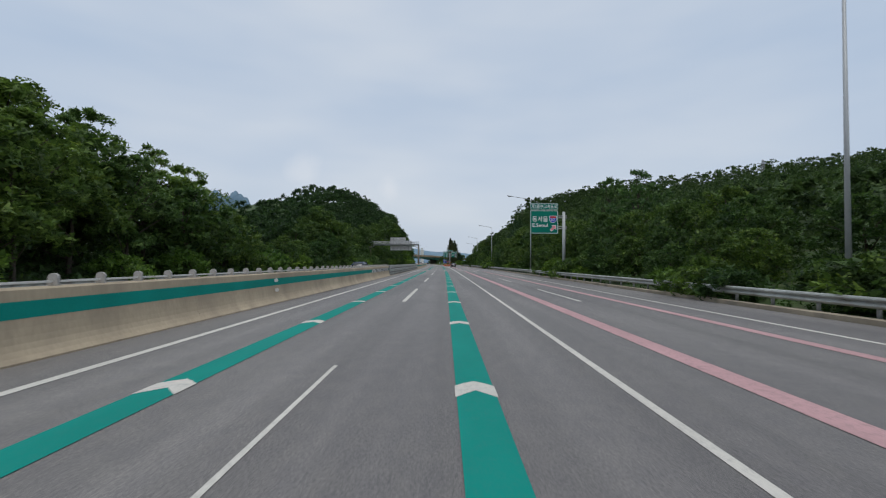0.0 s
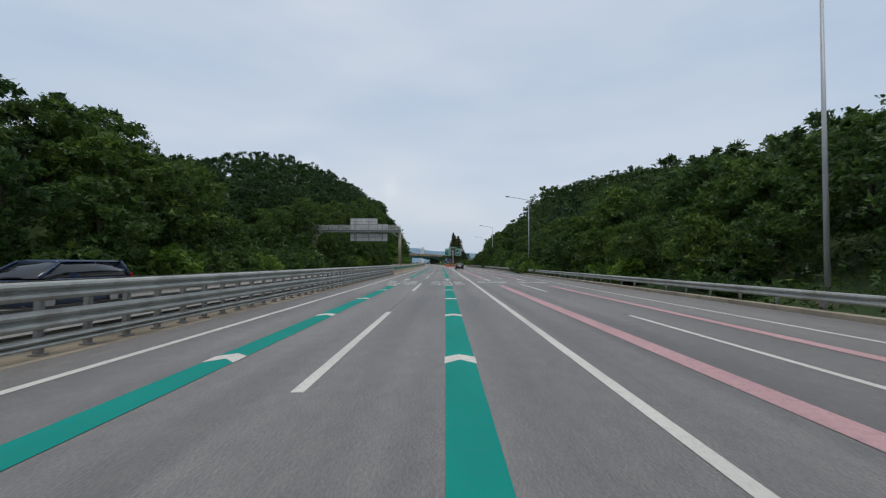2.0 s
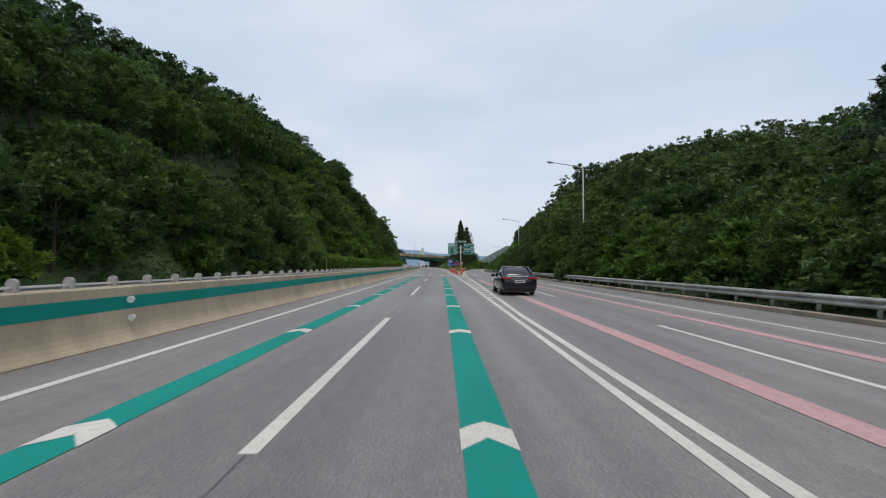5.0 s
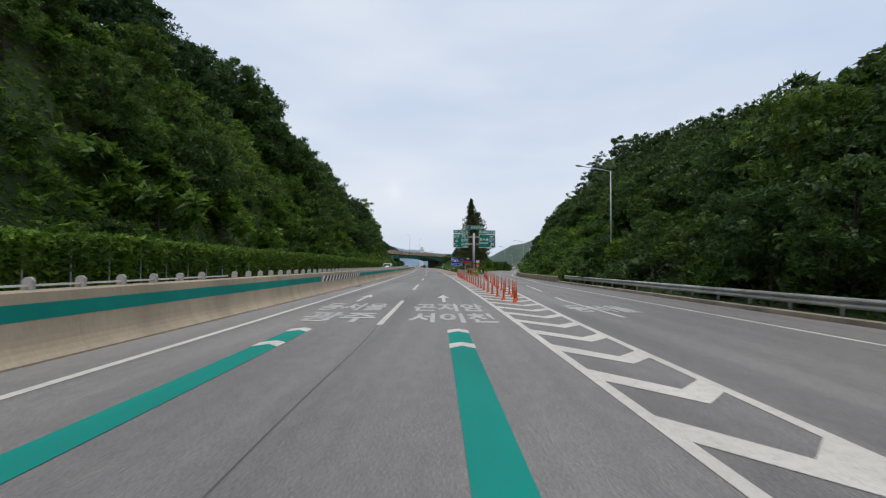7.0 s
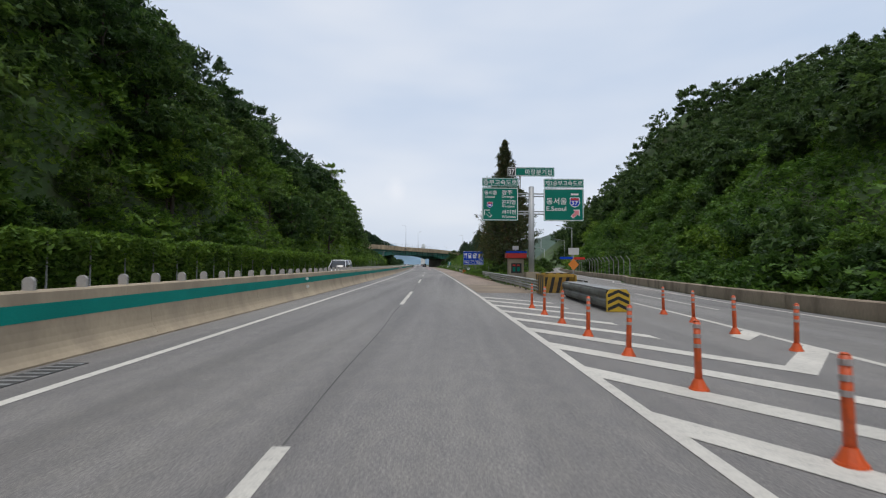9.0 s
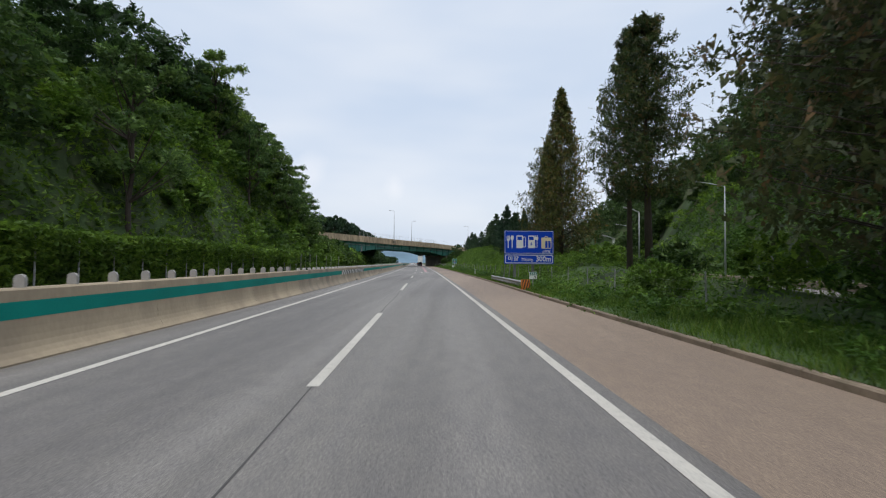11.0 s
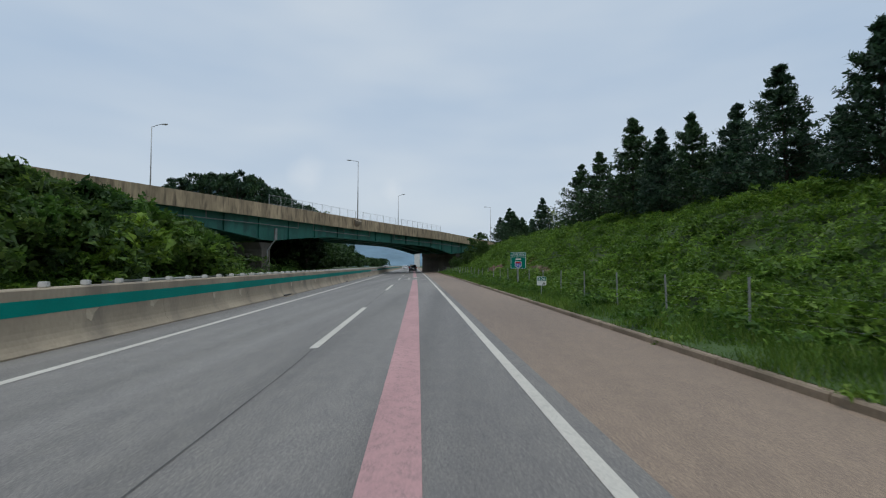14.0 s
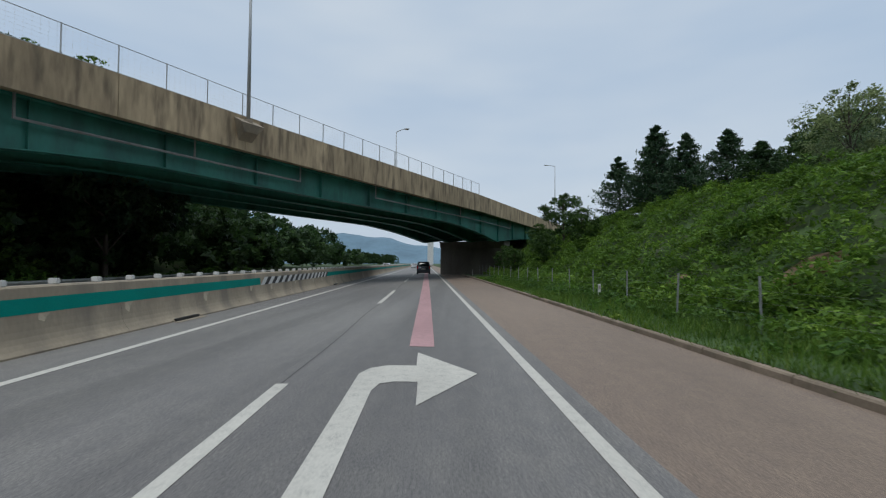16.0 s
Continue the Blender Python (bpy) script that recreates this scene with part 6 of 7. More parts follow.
CONIFER = [conifer(8.5, 3.3 + 0.3 * i, 6000, "dark green conifer standing on the crest of the berm", tiers=12, boughs=9, gap=0.13, size=0.235, rise=0.16, taper=0.95) for i in range(4)]
SPIRE = [conifer(17.0, 5.6 + 0.3 * i, 15000, "tall conical redwood tree with rust-tinged feathery foliage", "redwood_tree", LEAF_RUST, 36, 10, 0.06, 0.27, 0.3, 0.28, 0.9, 0.8, 0.5) for i in range(2)]
BIG_TREE = conifer(16.5, 5.2, 9000, "broad dark redwood tree with browning foliage on the berm", "redwood_tree", LEAF_DARK, 17, 8, 0.3, 0.3, 0.34, 0.12, 0.6, 0.6)
PINE = [plant("pine_tree", "dark green pine with layered rounded crown behind the bridge", "tree", 3000, 0.3, LEAF_PINE, 60, 2.5, 5.2, 2.0, ROUND, 0.75, (6.4, 0.16), 14) for _ in range(2)]
WILLOW = plant("pale_airy_tree", "pale airy tree with open wispy crown above the slope", "tree", 6000, 0.17, LEAF_PALE, 110, 2.2, 4.6, 1.0, ROUND, 0.5, (5.2, 0.1), 30, 0.5)
SUMAC = plant("sumac_bush", "spreading sumac bush with pale upright fronds behind the guardrail", "shrub", 1300, 0.28, LEAF_VINE, 26, 1.6, 2.2, 0.8, EGG, 0.35, (2.6, 0.05), 24, 0.2, 0.5, 2.6)
_used = set()


def stand(proto, u, y, z=None, scale=1.0, tall=1.0, lean=2.0):
    q = W(u, y, (land(u, y) if z is None else z) - 0.15)
    m = pose(q.x, q.y, q.z, random.uniform(-lean, lean), random.uniform(-lean, lean), random.uniform(0, 360)) @ Matrix.Diagonal((scale, scale, scale * tall, 1))
    if proto.name in _used:
        return copy_thing(proto, m @ Matrix.Diagonal([1 / k for k in proto.scale] + [1]))
    _used.add(proto.name)
    proto.matrix_basis = m
    return proto


random.seed(11)
_woods = []


def mass(u, y, scale, z=None):
    """Notes a tree of the far woods, which are built as one mass."""
    _woods.append((u, y, land(u, y) if z is None else z, scale))


def plant_woods(name, label, where=lambda u: True):
    pts, sizes = [], []
    for u, y, z, s in _woods:
        if where(u):
            k = 0 if abs(u) < 37 and y < 275 else 1 if abs(u) < 78 else 2
            p, _ = crown_points((1150, 460, 300)[k], (40, 26, 22)[k], 3.2 * s, 5.8 * s, 1.2 * s, ROUND, 0.9 * s, 0.25)
            pts.append(p + np.array([road_x(y) + u, y, z]))
            sizes.append(np.full(len(p), (0.46, 0.74, 0.95)[k]))
    ob = new(name, leaf_cards(name, np.concatenate(pts), np.concatenate(sizes), LEAF_FAR))
    tagged(ob, label, "woods", kind="stuff")


# left slope
CANOPY_Y = (-30, 0, 36, 46, 61, 66, 79, 90, 97, 104, 117, 135, 186, 230, 275, 318, 345, 362, 378, 392)
CANOPY_H = (7.4, 7.8, 7.2, 3.6, 3.4, 5.0, 6.5, 7.2, 6.0, 5.5, 6.0, 6.0, 6.6, 7.2, 8.2, 9.0, 8.6, 6.6, 5.2, 3.0)


def left_woods():
    for row, (u, step) in enumerate(((-18.6, 3.8), (-22.0, 4.2), (-25.6, 4.4), (-30, 5.4), (-36, 6.4), (-43, 7), (-50, 9))):
        y = -18.0 + row * 1.3
        while y < 400:
            uu, yy = u + random.uniform(-1.1, 1.1), y + random.uniform(-1.2, 1.2)
            s = lerp(yy, CANOPY_Y, CANOPY_H) / 7.8 * random.uniform(0.84, 1.12)
            if 52 < yy < 90 and row > 2:
                s *= 0.75
            if 97 < yy < 119:
                s *= 0.8
            if row == 0 and 92 < yy < 124.5:
                s = 0
            if 196 < yy < 354 and uu > -24.0 and random.random() < (0.8 if uu > -20.5 else 0.4 if yy < 285 else 0.9) * lerp(yy, (198, 225), (0.6, 1.0)):
                s = 0
            if s > 0.3 and yy < 377:
                if row <= 1:
                    stand(random.choice(BROAD * 2 + AIRY if yy < 40 else AIRY * 3 + BROAD if yy > 315 else BROAD * 8 + AIRY), uu, yy, scale=s, tall=random.uniform(0.92, 1.12))
                else:
                    mass(uu, yy, s * random.uniform(0.95, 1.1))
            y += step * random.uniform(0.85, 1.15)
    for i in range(60):
        y = random.uniform(-15, 205)
        if not 98 < y < 126:
            stand(random.choice(SHRUB), random.uniform(-18.0, -16.6), y, scale=random.uniform(0.8, 1.3))
    for i in range(30):
        y = random.uniform(205, 380)
        stand(random.choice(SHRUB), random.uniform(-20, -16.6), y, scale=random.uniform(0.7, 1.2))
    # young trees and tall bushes that break up the cut slope
    for i in range(64):
        y = random.uniform(200, 318)
        u = random.uniform(-24.5, -17.6)
        stand(random.choice(BROAD + AIRY + SHRUB), u, y, scale=random.uniform(0.45, 0.8))
    for i in range(10):
        y = 214 + 7.5 * i + random.uniform(-2, 2)
        stand(SUMAC, random.uniform(-19.5, -16.8), y, scale=random.uniform(1.2, 1.9))
    for i in range(70):
        y = random.uniform(378, 421)
        stand(random.choice(SHRUB), random.uniform(-26, -17.4), y, scale=random.uniform(1.3, 2.0) * lerp(y, (385, 400, 421), (0.7, 1.0, 1.05)))
    for u, y, s in ((-19.8, 347, 1.0), (-21, 353, 0.95), (-21, 359, 0.95), (-21, 366, 1.05), (-21.5, 372, 1.05), (-22, 378, 1.05), (-22.2, 384, 1.0)):
        stand(random.choice(AIRY), u, y, scale=s)


left_woods()
for i, (u, y, s) in enumerate(((-20.6, 21.3, 1.15), (-20.8, 26, 1.05), (-24.5, 343, 1.15), (-25.2, 349, 1.15), (-24.6, 355, 1.05), (-27.2, 346, 1.2), (-27.6, 352, 1.15), (-26, 359.5, 1.0), (-24.8, 337, 1.05), (-25.5, 249, 1.3), (-26.5, 254, 1.3), (-27.5, 260, 1.35), (-28.5, 266, 1.25))):
    stand(BROAD[i % 4], u, y, scale=s, tall=1.05)


# right woods
def right_woods():
    for row, (d, step) in enumerate(((3.0, 3.7), (6.4, 4.1), (10.4, 4.6), (15, 5.6), (21, 7), (29, 9), (39, 11), (51, 13), (62, 14))):
        y = -14.0 + row * 1.1
        while y < (440 if row > 1 else 250):
            u = right_right_edge(y) + d + random.uniform(-1.0, 1.0)
            yy = y + random.uniform(-1.2, 1.2)
            s = random.uniform(0.8, 1.12) * lerp(yy, (0, 25, 60, 110, 125, 165, 175, 250), (0.55, 0.66, 0.8, 0.9, 0.74, 0.72, 0.9, 0.85))
            if row == 0:
                s *= 0.72
            if yy > 240 and row < 4 and random.random() < (0.9, 0.9, 0.6, 0.2)[row] * (1.0 if yy < 285 else 0.6):
                s = 0
            if yy > 240:
                s *= 0.74
            near_lamp = row == 0 and (yy > 222 or min(abs(yy - k) for k in (15.5, 51.9, 70.7, 125.7, 181.6)) < 2.6) or row == 1 and 222 < yy < 242
            if s and not near_lamp:
                if row <= 1:
                    stand(random.choice(BROAD), u, yy, scale=s, tall=random.uniform(0.9, 1.12))
                else:
                    mass(u, yy, s)
            y += step * random.uniform(0.85, 1.15)
    # the long wooded spur above and behind them
    for i in range(26):
        for k in range(9):
            q = SPUR_A + SPUR_R * (-42 + 5.2 * i + random.uniform(-2, 2)) + Vector((-SPUR_R.y, SPUR_R.x)) * (8 - 6.2 * k + random.uniform(-2, 2))
            u = q.x - road_x(q.y)
            if u > right_right_edge(q.y) + 15 and plain_land(u, q.y) > 5:
                mass(u, q.y, random.uniform(0.75, 1.15))
    y = 40.0
    while y < 425:
        u = max(76.0, right_right_edge(y) + 50)
        while u < min(240.0, SPUR_A.x + (SPUR_A.y - y) * 0.978 - road_x(y) + 14):
            uu, yy = u + random.uniform(-2.4, 2.4), y + random.uniform(-2.4, 2.4)
            if y > 190 or u < 120:
                mass(uu, yy, random.uniform(0.85, 1.3))
            u += lerp(y, (40, 200), (11, 7.4)) * random.uniform(0.85, 1.15)
        y += lerp(y, (40, 200), (11, 7.4))
    for i in range(80):
        y = random.uniform(-10, 236)
        stand(random.choice(SHRUB), right_right_edge(y) + random.uniform(1.4, 2.8), y, scale=random.uniform(0.6, 1.1))
    for i in range(40):
        y = random.uniform(240, 320)
        stand(random.choice(SHRUB), right_right_edge(y) + random.uniform(1.8, 13), y, scale=random.uniform(0.7, 1.3))
    for y in (124, 127.5, 163.6, 166, 172, 176, 158):
        stand(SUMAC, right_right_edge(y) + 3.0, y, scale=random.uniform(1.0, 1.35))
    for u, y, top in ((22.1, 142.5, 14.6), (21.6, 131.5, 14.2), (26, 163, 13.5), (24, 152, 12.5)):
        stand(CONIFER[int(y) % 4], u, y, scale=1.0, tall=(top - land(u, y)) / 8.3, lean=1.0)
    for u, y, top in ((16.8, 98.5, 8.6), (18.6, 103.6, 9.8), (20.2, 109.2, 10.8), (22.5, 114.5, 11.4)):
        stand(BROAD[int(y) % 4], u, y, scale=0.9, tall=(top - land(u, y)) / 6.5)
    stand(AIRY[0], 19.0, 46.5, scale=1.0)
    stand(AIRY[1], 20.5, 57.5, scale=0.72, tall=1.5)


right_woods()
for i in range(11):
    y = 206 + 4.0 * i
    stand(BROAD[i % 4], 20.0 + random.uniform(0, 2.4), y, scale=random.uniform(0.68, 0.85))
    stand(BROAD[(i + 1) % 4], 24.4 + random.uniform(-1, 1.4), y + 2, scale=random.uniform(0.7, 0.9))
    stand(SHRUB[i % 3], 17.2 + random.uniform(0, 1.6), y + 1.2, scale=random.uniform(0.8, 1.2))
# shrubs that have grown over the guardrail
for y, s in ((19.5, 0.75), (21.5, 0.9), (23.5, 0.7), (46.5, 0.8), (48.5, 0.7), (117, 0.7), (119.5, 0.95), (121.5, 1.05), (123.5, 0.95), (126, 0.8), (128.5, 0.75), (112.5, 0.6)):
    stand(random.choice(SHRUB), right_right_edge(y) + 0.95, y, z=0.0, scale=s)
stand(SPIRE[0], 8.9, 303, scale=0.8, tall=1.28, lean=0)
stand(BIG_TREE, 11.6, 307.5, scale=0.8, tall=0.9, lean=0)
stand(SPIRE[1], 12.5, 339.5, scale=0.78, tall=1.24, lean=0)
stand(SPIRE[0], 14.2, 350.5, scale=0.72, tall=1.2, lean=0)
stand(BIG_TREE, 15.9, 356.7, scale=0.74, tall=1.22, lean=1)
stand(BIG_TREE, 11.6, 320.5, scale=0.72, tall=1.18, lean=1)
stand(BIG_TREE, 13.2, 326.5, scale=0.66, tall=1.5, lean=1)
for i in range(10):
    stand(random.choice(SHRUB), 8.3 + random.uniform(-0.7, 3.5), 290 + 3.2 * i, scale=random.uniform(0.5, 0.8))
FRONT_ROW = ((14, 375, 11.4), (14.1, 369.8, 9.6), (14.2, 363.8, 8.9), (15.8, 379.5, 9.6), (17.5, 385.5, 11.4), (18, 390.5, 11.2), (18, 395, 11.3), (18.2, 399, 10.8), (18, 402.5, 11.5), (18, 406.4, 11.6), (18, 411, 13.7), (18.1, 418.2, 12.7), (18, 423.6, 12.7), (18, 438.6, 11.2), (18, 460.3, 12.4), (18, 456.5, 10.7), (18.3, 452.6, 9.9), (18.2, 449.6, 8.4), (19.5, 463.5, 12.2), (17.3, 465.5, 11.2))
BACK_ROW = [(u + 3.4 + (k * 7 % 5) * 0.5, y + 1.9, top - 0.7 - (k * 3 % 4) * 0.3) for k, (u, y, top) in enumerate(FRONT_ROW) if not 430 < y < 462]
for u, y, top in (*FRONT_ROW, *BACK_ROW):
    base = land(u, y)
    k = random.choice(CONIFER)
    wide = max(0.66, (top - base) / (8.0 if y > 455 else 8.6))
    wide *= 0.8 if y < 383 else 1.0
    stand(k, u, y, scale=wide, tall=(top - base) / 8.4 / wide)
stand(WILLOW, 21.6, 448, scale=1.0)
stand(WILLOW, 25, 451, scale=0.95)
stand(WILLOW, 22, 470, scale=0.7)
for u, y, s in ((23.5, 445.5, 0.55), (26, 446, 0.7), (29.5, 449, 0.8), (32, 451, 0.85)):
    stand(BROAD[1], u, y, scale=s)
stand(BROAD[3], 13.6, 470, scale=0.7, tall=1.0)
for u, y, s in ((10.5, 465, 0.8), (8.8, 470, 0.7), (13, 463, 0.85), (9.2, 476, 0.8), (12, 473, 0.9)):
    stand(BROAD[2], u, y, scale=s * 0.55)
for i in range(16):
    stand(random.choice(SHRUB), random.uniform(18, 27), random.uniform(342, 380), scale=random.uniform(1.0, 1.6))
# trees behind and beyond the bridge
for i in range(26):
    u = -17.6 - 1.05 * i + random.uniform(-0.5, 0.5)
    y, wide = 449 + random.uniform(-2, 5), random.uniform(0.9, 1.15)
    top = lerp(-u, (17, 20, 23.5, 26, 34, 42, 45), (11.2, 12.4, 15.2, 16.0, 17.4, 14.5, 13)) * random.uniform(0.93, 1.02)
    stand(PINE[i % 2], u, y, scale=wide, tall=(top - land(u, y)) / 7.2 / wide)
for i in range(90):
    mass(random.uniform(-40, -18.0), random.uniform(440, 500), random.uniform(0.5, 0.75))
for i in range(22):
    mass(random.uniform(-22, -18.6), 452 + i * 3.4, random.uniform(0.85, 1.1))
for i in range(50):
    mass(random.uniform(-28, -19), 520 + i * 4.6, random.uniform(0.55, 0.85))
for i in range(26):
    mass(random.uniform(45, 57), random.uniform(390, 410), random.uniform(0.9, 1.2))
for i in range(150):
    mass(random.uniform(92, 172), random.uniform(528, 575), random.uniform(0.9, 1.4))
for i in range(40):
    mass(random.uniform(9.5, 14), 496 + i * 6.0, random.uniform(0.5, 0.75))
plant_woods("woods_left", "mass of green trees covering the hill beyond the opposite lanes", where=lambda u: u < 0)
plant_woods("woods_right", "mass of green trees covering the hill beside the branch", where=lambda u: u > 0)


LEDGES = ((9.6, 429.5, 1.1, 4.0), (9.3, 419.5, 0.8, 2.6), (9.9, 411.0, 1.0, 3.6), (11.6, 424.5, 0.5, 1.6))


def bared(u, y):
    """Whether rock or earth shows at the cut foot of the berm."""
    return any(((u - cu) / du) ** 2 + ((y - cy) / dy) ** 2 < 0.6 + 1.3 * noise.noise((u * 1.3, y * 0.9, 4)) for cu, cy, du, dy in LEDGES)


def scattered(name, n, u_of, y0, y1, size, material, label, depth=0.25, up=0.5, clump=0.0):
    """Loose leaves spread over the ground, as one mass."""
    ys = rng.uniform(y0, y1, n)
    us = np.array([u_of(y, f) for y, f in zip(ys, rng.uniform(0, 1, n))])
    lump = np.array([noise.noise((u * 0.5, y * 0.5, 5)) for u, y in zip(us, ys)])
    zs = np.array([land(u, y) for u, y in zip(us, ys)]) + rng.uniform(0.0, depth, n) + np.maximum(0, lump) * depth * 2.0
    xs = np.array([road_x(y) for y in ys]) + us
    if clump:
        # mounds about a metre across, with earth and dry stems showing between them
        a = np.array([noise.noise((u * 1.1, y * 0.85, 9)) for u, y in zip(us, ys)])
        b = np.array([noise.noise((u * 0.3, y * 0.22, 2)) for u, y in zip(us, ys)])
        zs += np.maximum(-0.1, a + 0.15) * clump
        keep = (a + 0.5 * b + rng.uniform(-0.16, 0.16, n) > -0.36) & ~np.array([bared(u, y) for u, y in zip(us, ys)])
        xs, ys, zs = xs[keep], ys[keep], zs[keep]
        size = size * (0.75 + 0.55 * rng.uniform(0, 1, len(xs)) ** 2.5)
    ob = new(name, leaf_cards(name, np.stack([xs, ys, zs], 1), size, material, up=up))
    return tagged(ob, label, "ground cover", kind="stuff")


scattered("berm_vines", 330000, lambda y, f: 7.4 + f ** 1.15 * 12.2, 330, 488, 0.16, LEAF_VINE, "thick bright green vines covering the berm slope", 0.26, 0.5, 0.75)
scattered("berm_vines_low", 34000, lambda y, f: 6.5 + f * 3.5, 290, 470, 0.13, LEAF_VINE, "leafy weeds at the foot of the berm", 0.35)
scattered("cut_slope_vines", 85000, lambda y, f: -15.9 - f * 9.5, 196, 400, 0.34, LEAF_VINE, "green vines hanging over the cut slope", 0.35)
scattered("branch_slope_vines", 80000, lambda y, f: right_right_edge(y) + 0.8 + f * 17.0, 236, 380, 0.32, LEAF_VINE, "green vines over the slope above the branch carriageway", 0.35)
scattered("woodland_floor_left", 30000, lambda y, f: -16.3 - f * 8, -20, 200, 0.30, LEAF_BROAD, "leafy undergrowth below the trees", 0.8)
scattered("woodland_floor_right", 30000, lambda y, f: right_right_edge(y) + 0.9 + f * 9, -15, 240, 0.28, LEAF_BROAD, "leafy undergrowth behind the guardrail", 0.8)
scattered("left_verge_weeds", 18000, lambda y, f: -16.0 - f * 1.6, 190, 470, 0.22, LEAF_HEDGE, "weeds along the far road edge", 0.6)


def bush_mass(name, n, u_of, y0, y1, material, label, lo=0.7, hi=1.7, per=220, size=0.34):
    """Low bushes that grow into one another over a slope, as one mass."""
    pts = []
    for i in range(n):
        y = random.uniform(y0, y1)
        u = u_of(y, random.random())
        r = random.uniform(lo, hi)
        p, _ = crown_points(per, 12, r, r * 1.25, -0.1, ROUND, 0.5 * r, 0.2)
        pts.append(p + np.array([road_x(y) + u, y, land(u, y)]))
    ob = new(name, leaf_cards(name, np.concatenate(pts), size, material, up=0.5))
    tagged(ob, label, "bushes", kind="stuff")


bush_mass("left_slope_bushes", 150, lambda y, f: -16.8 - f * 7.0, 60, 200, LEAF_BROAD, "dark undergrowth bushes below the trees on the slope", 0.8, 1.7)
bush_mass("gantry_foot_bushes", 90, lambda y, f: -17.0 - f * 8.0, 88, 128, LEAF_BROAD, "dark bushes and saplings on the slope round the gantry leg", 1.0, 2.2, 260, 0.36)
bush_mass("cut_slope_bushes", 300, lambda y, f: -16.6 - f * 8.0, 198, 395, LEAF_VINE, "bushes and creepers matted over the steep cut slope", 0.8, 2.3, 300, 0.36)
bush_mass("far_branch_slope_bushes", 170, lambda y, f: right_right_edge(y) + 2.0 + f * 20.0, 350, 445, LEAF_HEDGE, "bushes matted over the slope beyond the branch", 1.0, 2.2)
bush_mass("branch_slope_bushes", 300, lambda y, f: right_right_edge(y) + 1.6 + f * 15.0, 238, 350, LEAF_HEDGE, "bushes and creepers matted over the branch slope")
bush_mass("bridge_foot_bushes", 150, lambda y, f: -18.2 - f * 24.0, 424, 450, LEAF_BROAD, "dark bushes crowding the ground below the bridge", 0.9, 2.0)
bush_mass("berm_bushes", 330, lambda y, f: 8.4 + f * 10.5, 384, 482, LEAF_VINE, "low leafy mounds of vine on the berm", 0.4, 0.95, 210, 0.17)
bush_mass("verge_weeds", 420, lambda y, f: 5.5 + f * 2.3, 290, 468, LEAF_HEDGE, "clumps of tall weeds on the verge before the fence", 0.18, 0.55, 100, 0.13)
bush_mass("kerb_weeds", 230, lambda y, f: KERB_U(y) + 0.16 + f * 0.25, 300, 468, GRASS, "tufts of grass hanging over the kerb", 0.1, 0.28, 70, 0.08)
bush_mass("left_bank_bushes", 120, lambda y, f: -17.0 - f * 9.0, 362, 418, LEAF_VINE, "dense bushes on the bank before the bridge", 0.9, 1.9)


def hedge():
    n = 85000
    ys = rng.uniform(196, 352, n)
    keep = np.array([noise.noise((y * 0.13, 3, 0)) > -0.42 if y > 325 else True for y in ys])
    ys = ys[keep]
    zs = rng.uniform(0, 1, len(ys)) ** 0.6
    top = np.array([2.75 + 0.25 * noise.noise((y * 0.2, 0, 9)) for y in ys])
    us = -14.75 - rng.uniform(-0.3, 0.5, len(ys)) * (0.6 + 0.7 * zs) - 0.55 * np.clip(1 - zs * 1.25, 0, 1)
    xs = np.array([road_x(y) for y in ys]) + us
    ob = new("vine_hedge", leaf_cards("vine_hedge", np.stack([xs, ys, zs * top], 1), 0.27, LEAF_HEDGE, up=0.45))
    tagged(ob, "long hedge of vines trained over a roadside fence", "hedge", kind="stuff")


hedge()
# weeds rooted on the bridge parapet
TUFT = plant("parapet_weed", "small green weed growing on the bridge parapet", "weed", 160, 0.11, LEAF_HEDGE, 14, 0.3, 0.42, 0.02, ROUND, 0.16, (0.3, 0.012), 8)
for s, k in ((-6.7, 0.8), (-7.2, 0.6), (-8.8, 0.6), (-12.5, 0.6)):
    q = B(s, 0.3, bridge_z(s))
    if s == -6.7:
        TUFT.matrix_basis = pose(q.x, q.y, q.z)
    else:
        copy_thing(TUFT, pose(q.x, q.y, q.z, 0, 0, s * 40) @ Matrix.Scale(k, 4))


def grass_blades(name, n, u_of, y0, y1, h, label):
    ys = rng.uniform(y0, y1, n)
    us = np.array([u_of(y, f) for y, f in zip(ys, rng.uniform(0, 1, n))])
    zs = np.array([max(0.0, land(u, y)) for u, y in zip(us, ys)])
    xs = np.array([road_x(y) for y in ys]) + us
    c = np.stack([xs, ys, zs], 1)
    a = rng.uniform(0, 2 * np.pi, n)
    hh = h * rng.uniform(0.5, 1.3, n) * (0.7 + 0.6 * np.array([noise.noise((u * 0.7, y * 0.7, 1)) for u, y in zip(us, ys)]))
    w = 0.016
    side = np.stack([np.cos(a), np.sin(a), 0 * a], 1) * w
    lean = rng.normal(0, 0.35, (n, 2)) * hh[:, None]
    tip = c + np.concatenate([lean, hh[:, None]], 1)
    v = np.stack([c - side, c + side, tip], 1).reshape(-1, 3)
    me = bpy.data.meshes.new(name)
    me.from_pydata(v.tolist(), [], np.arange(3 * n).reshape(-1, 3).tolist())
    me.materials.append(GRASS)
    tagged(new(name, me), label, "grass", kind="stuff")


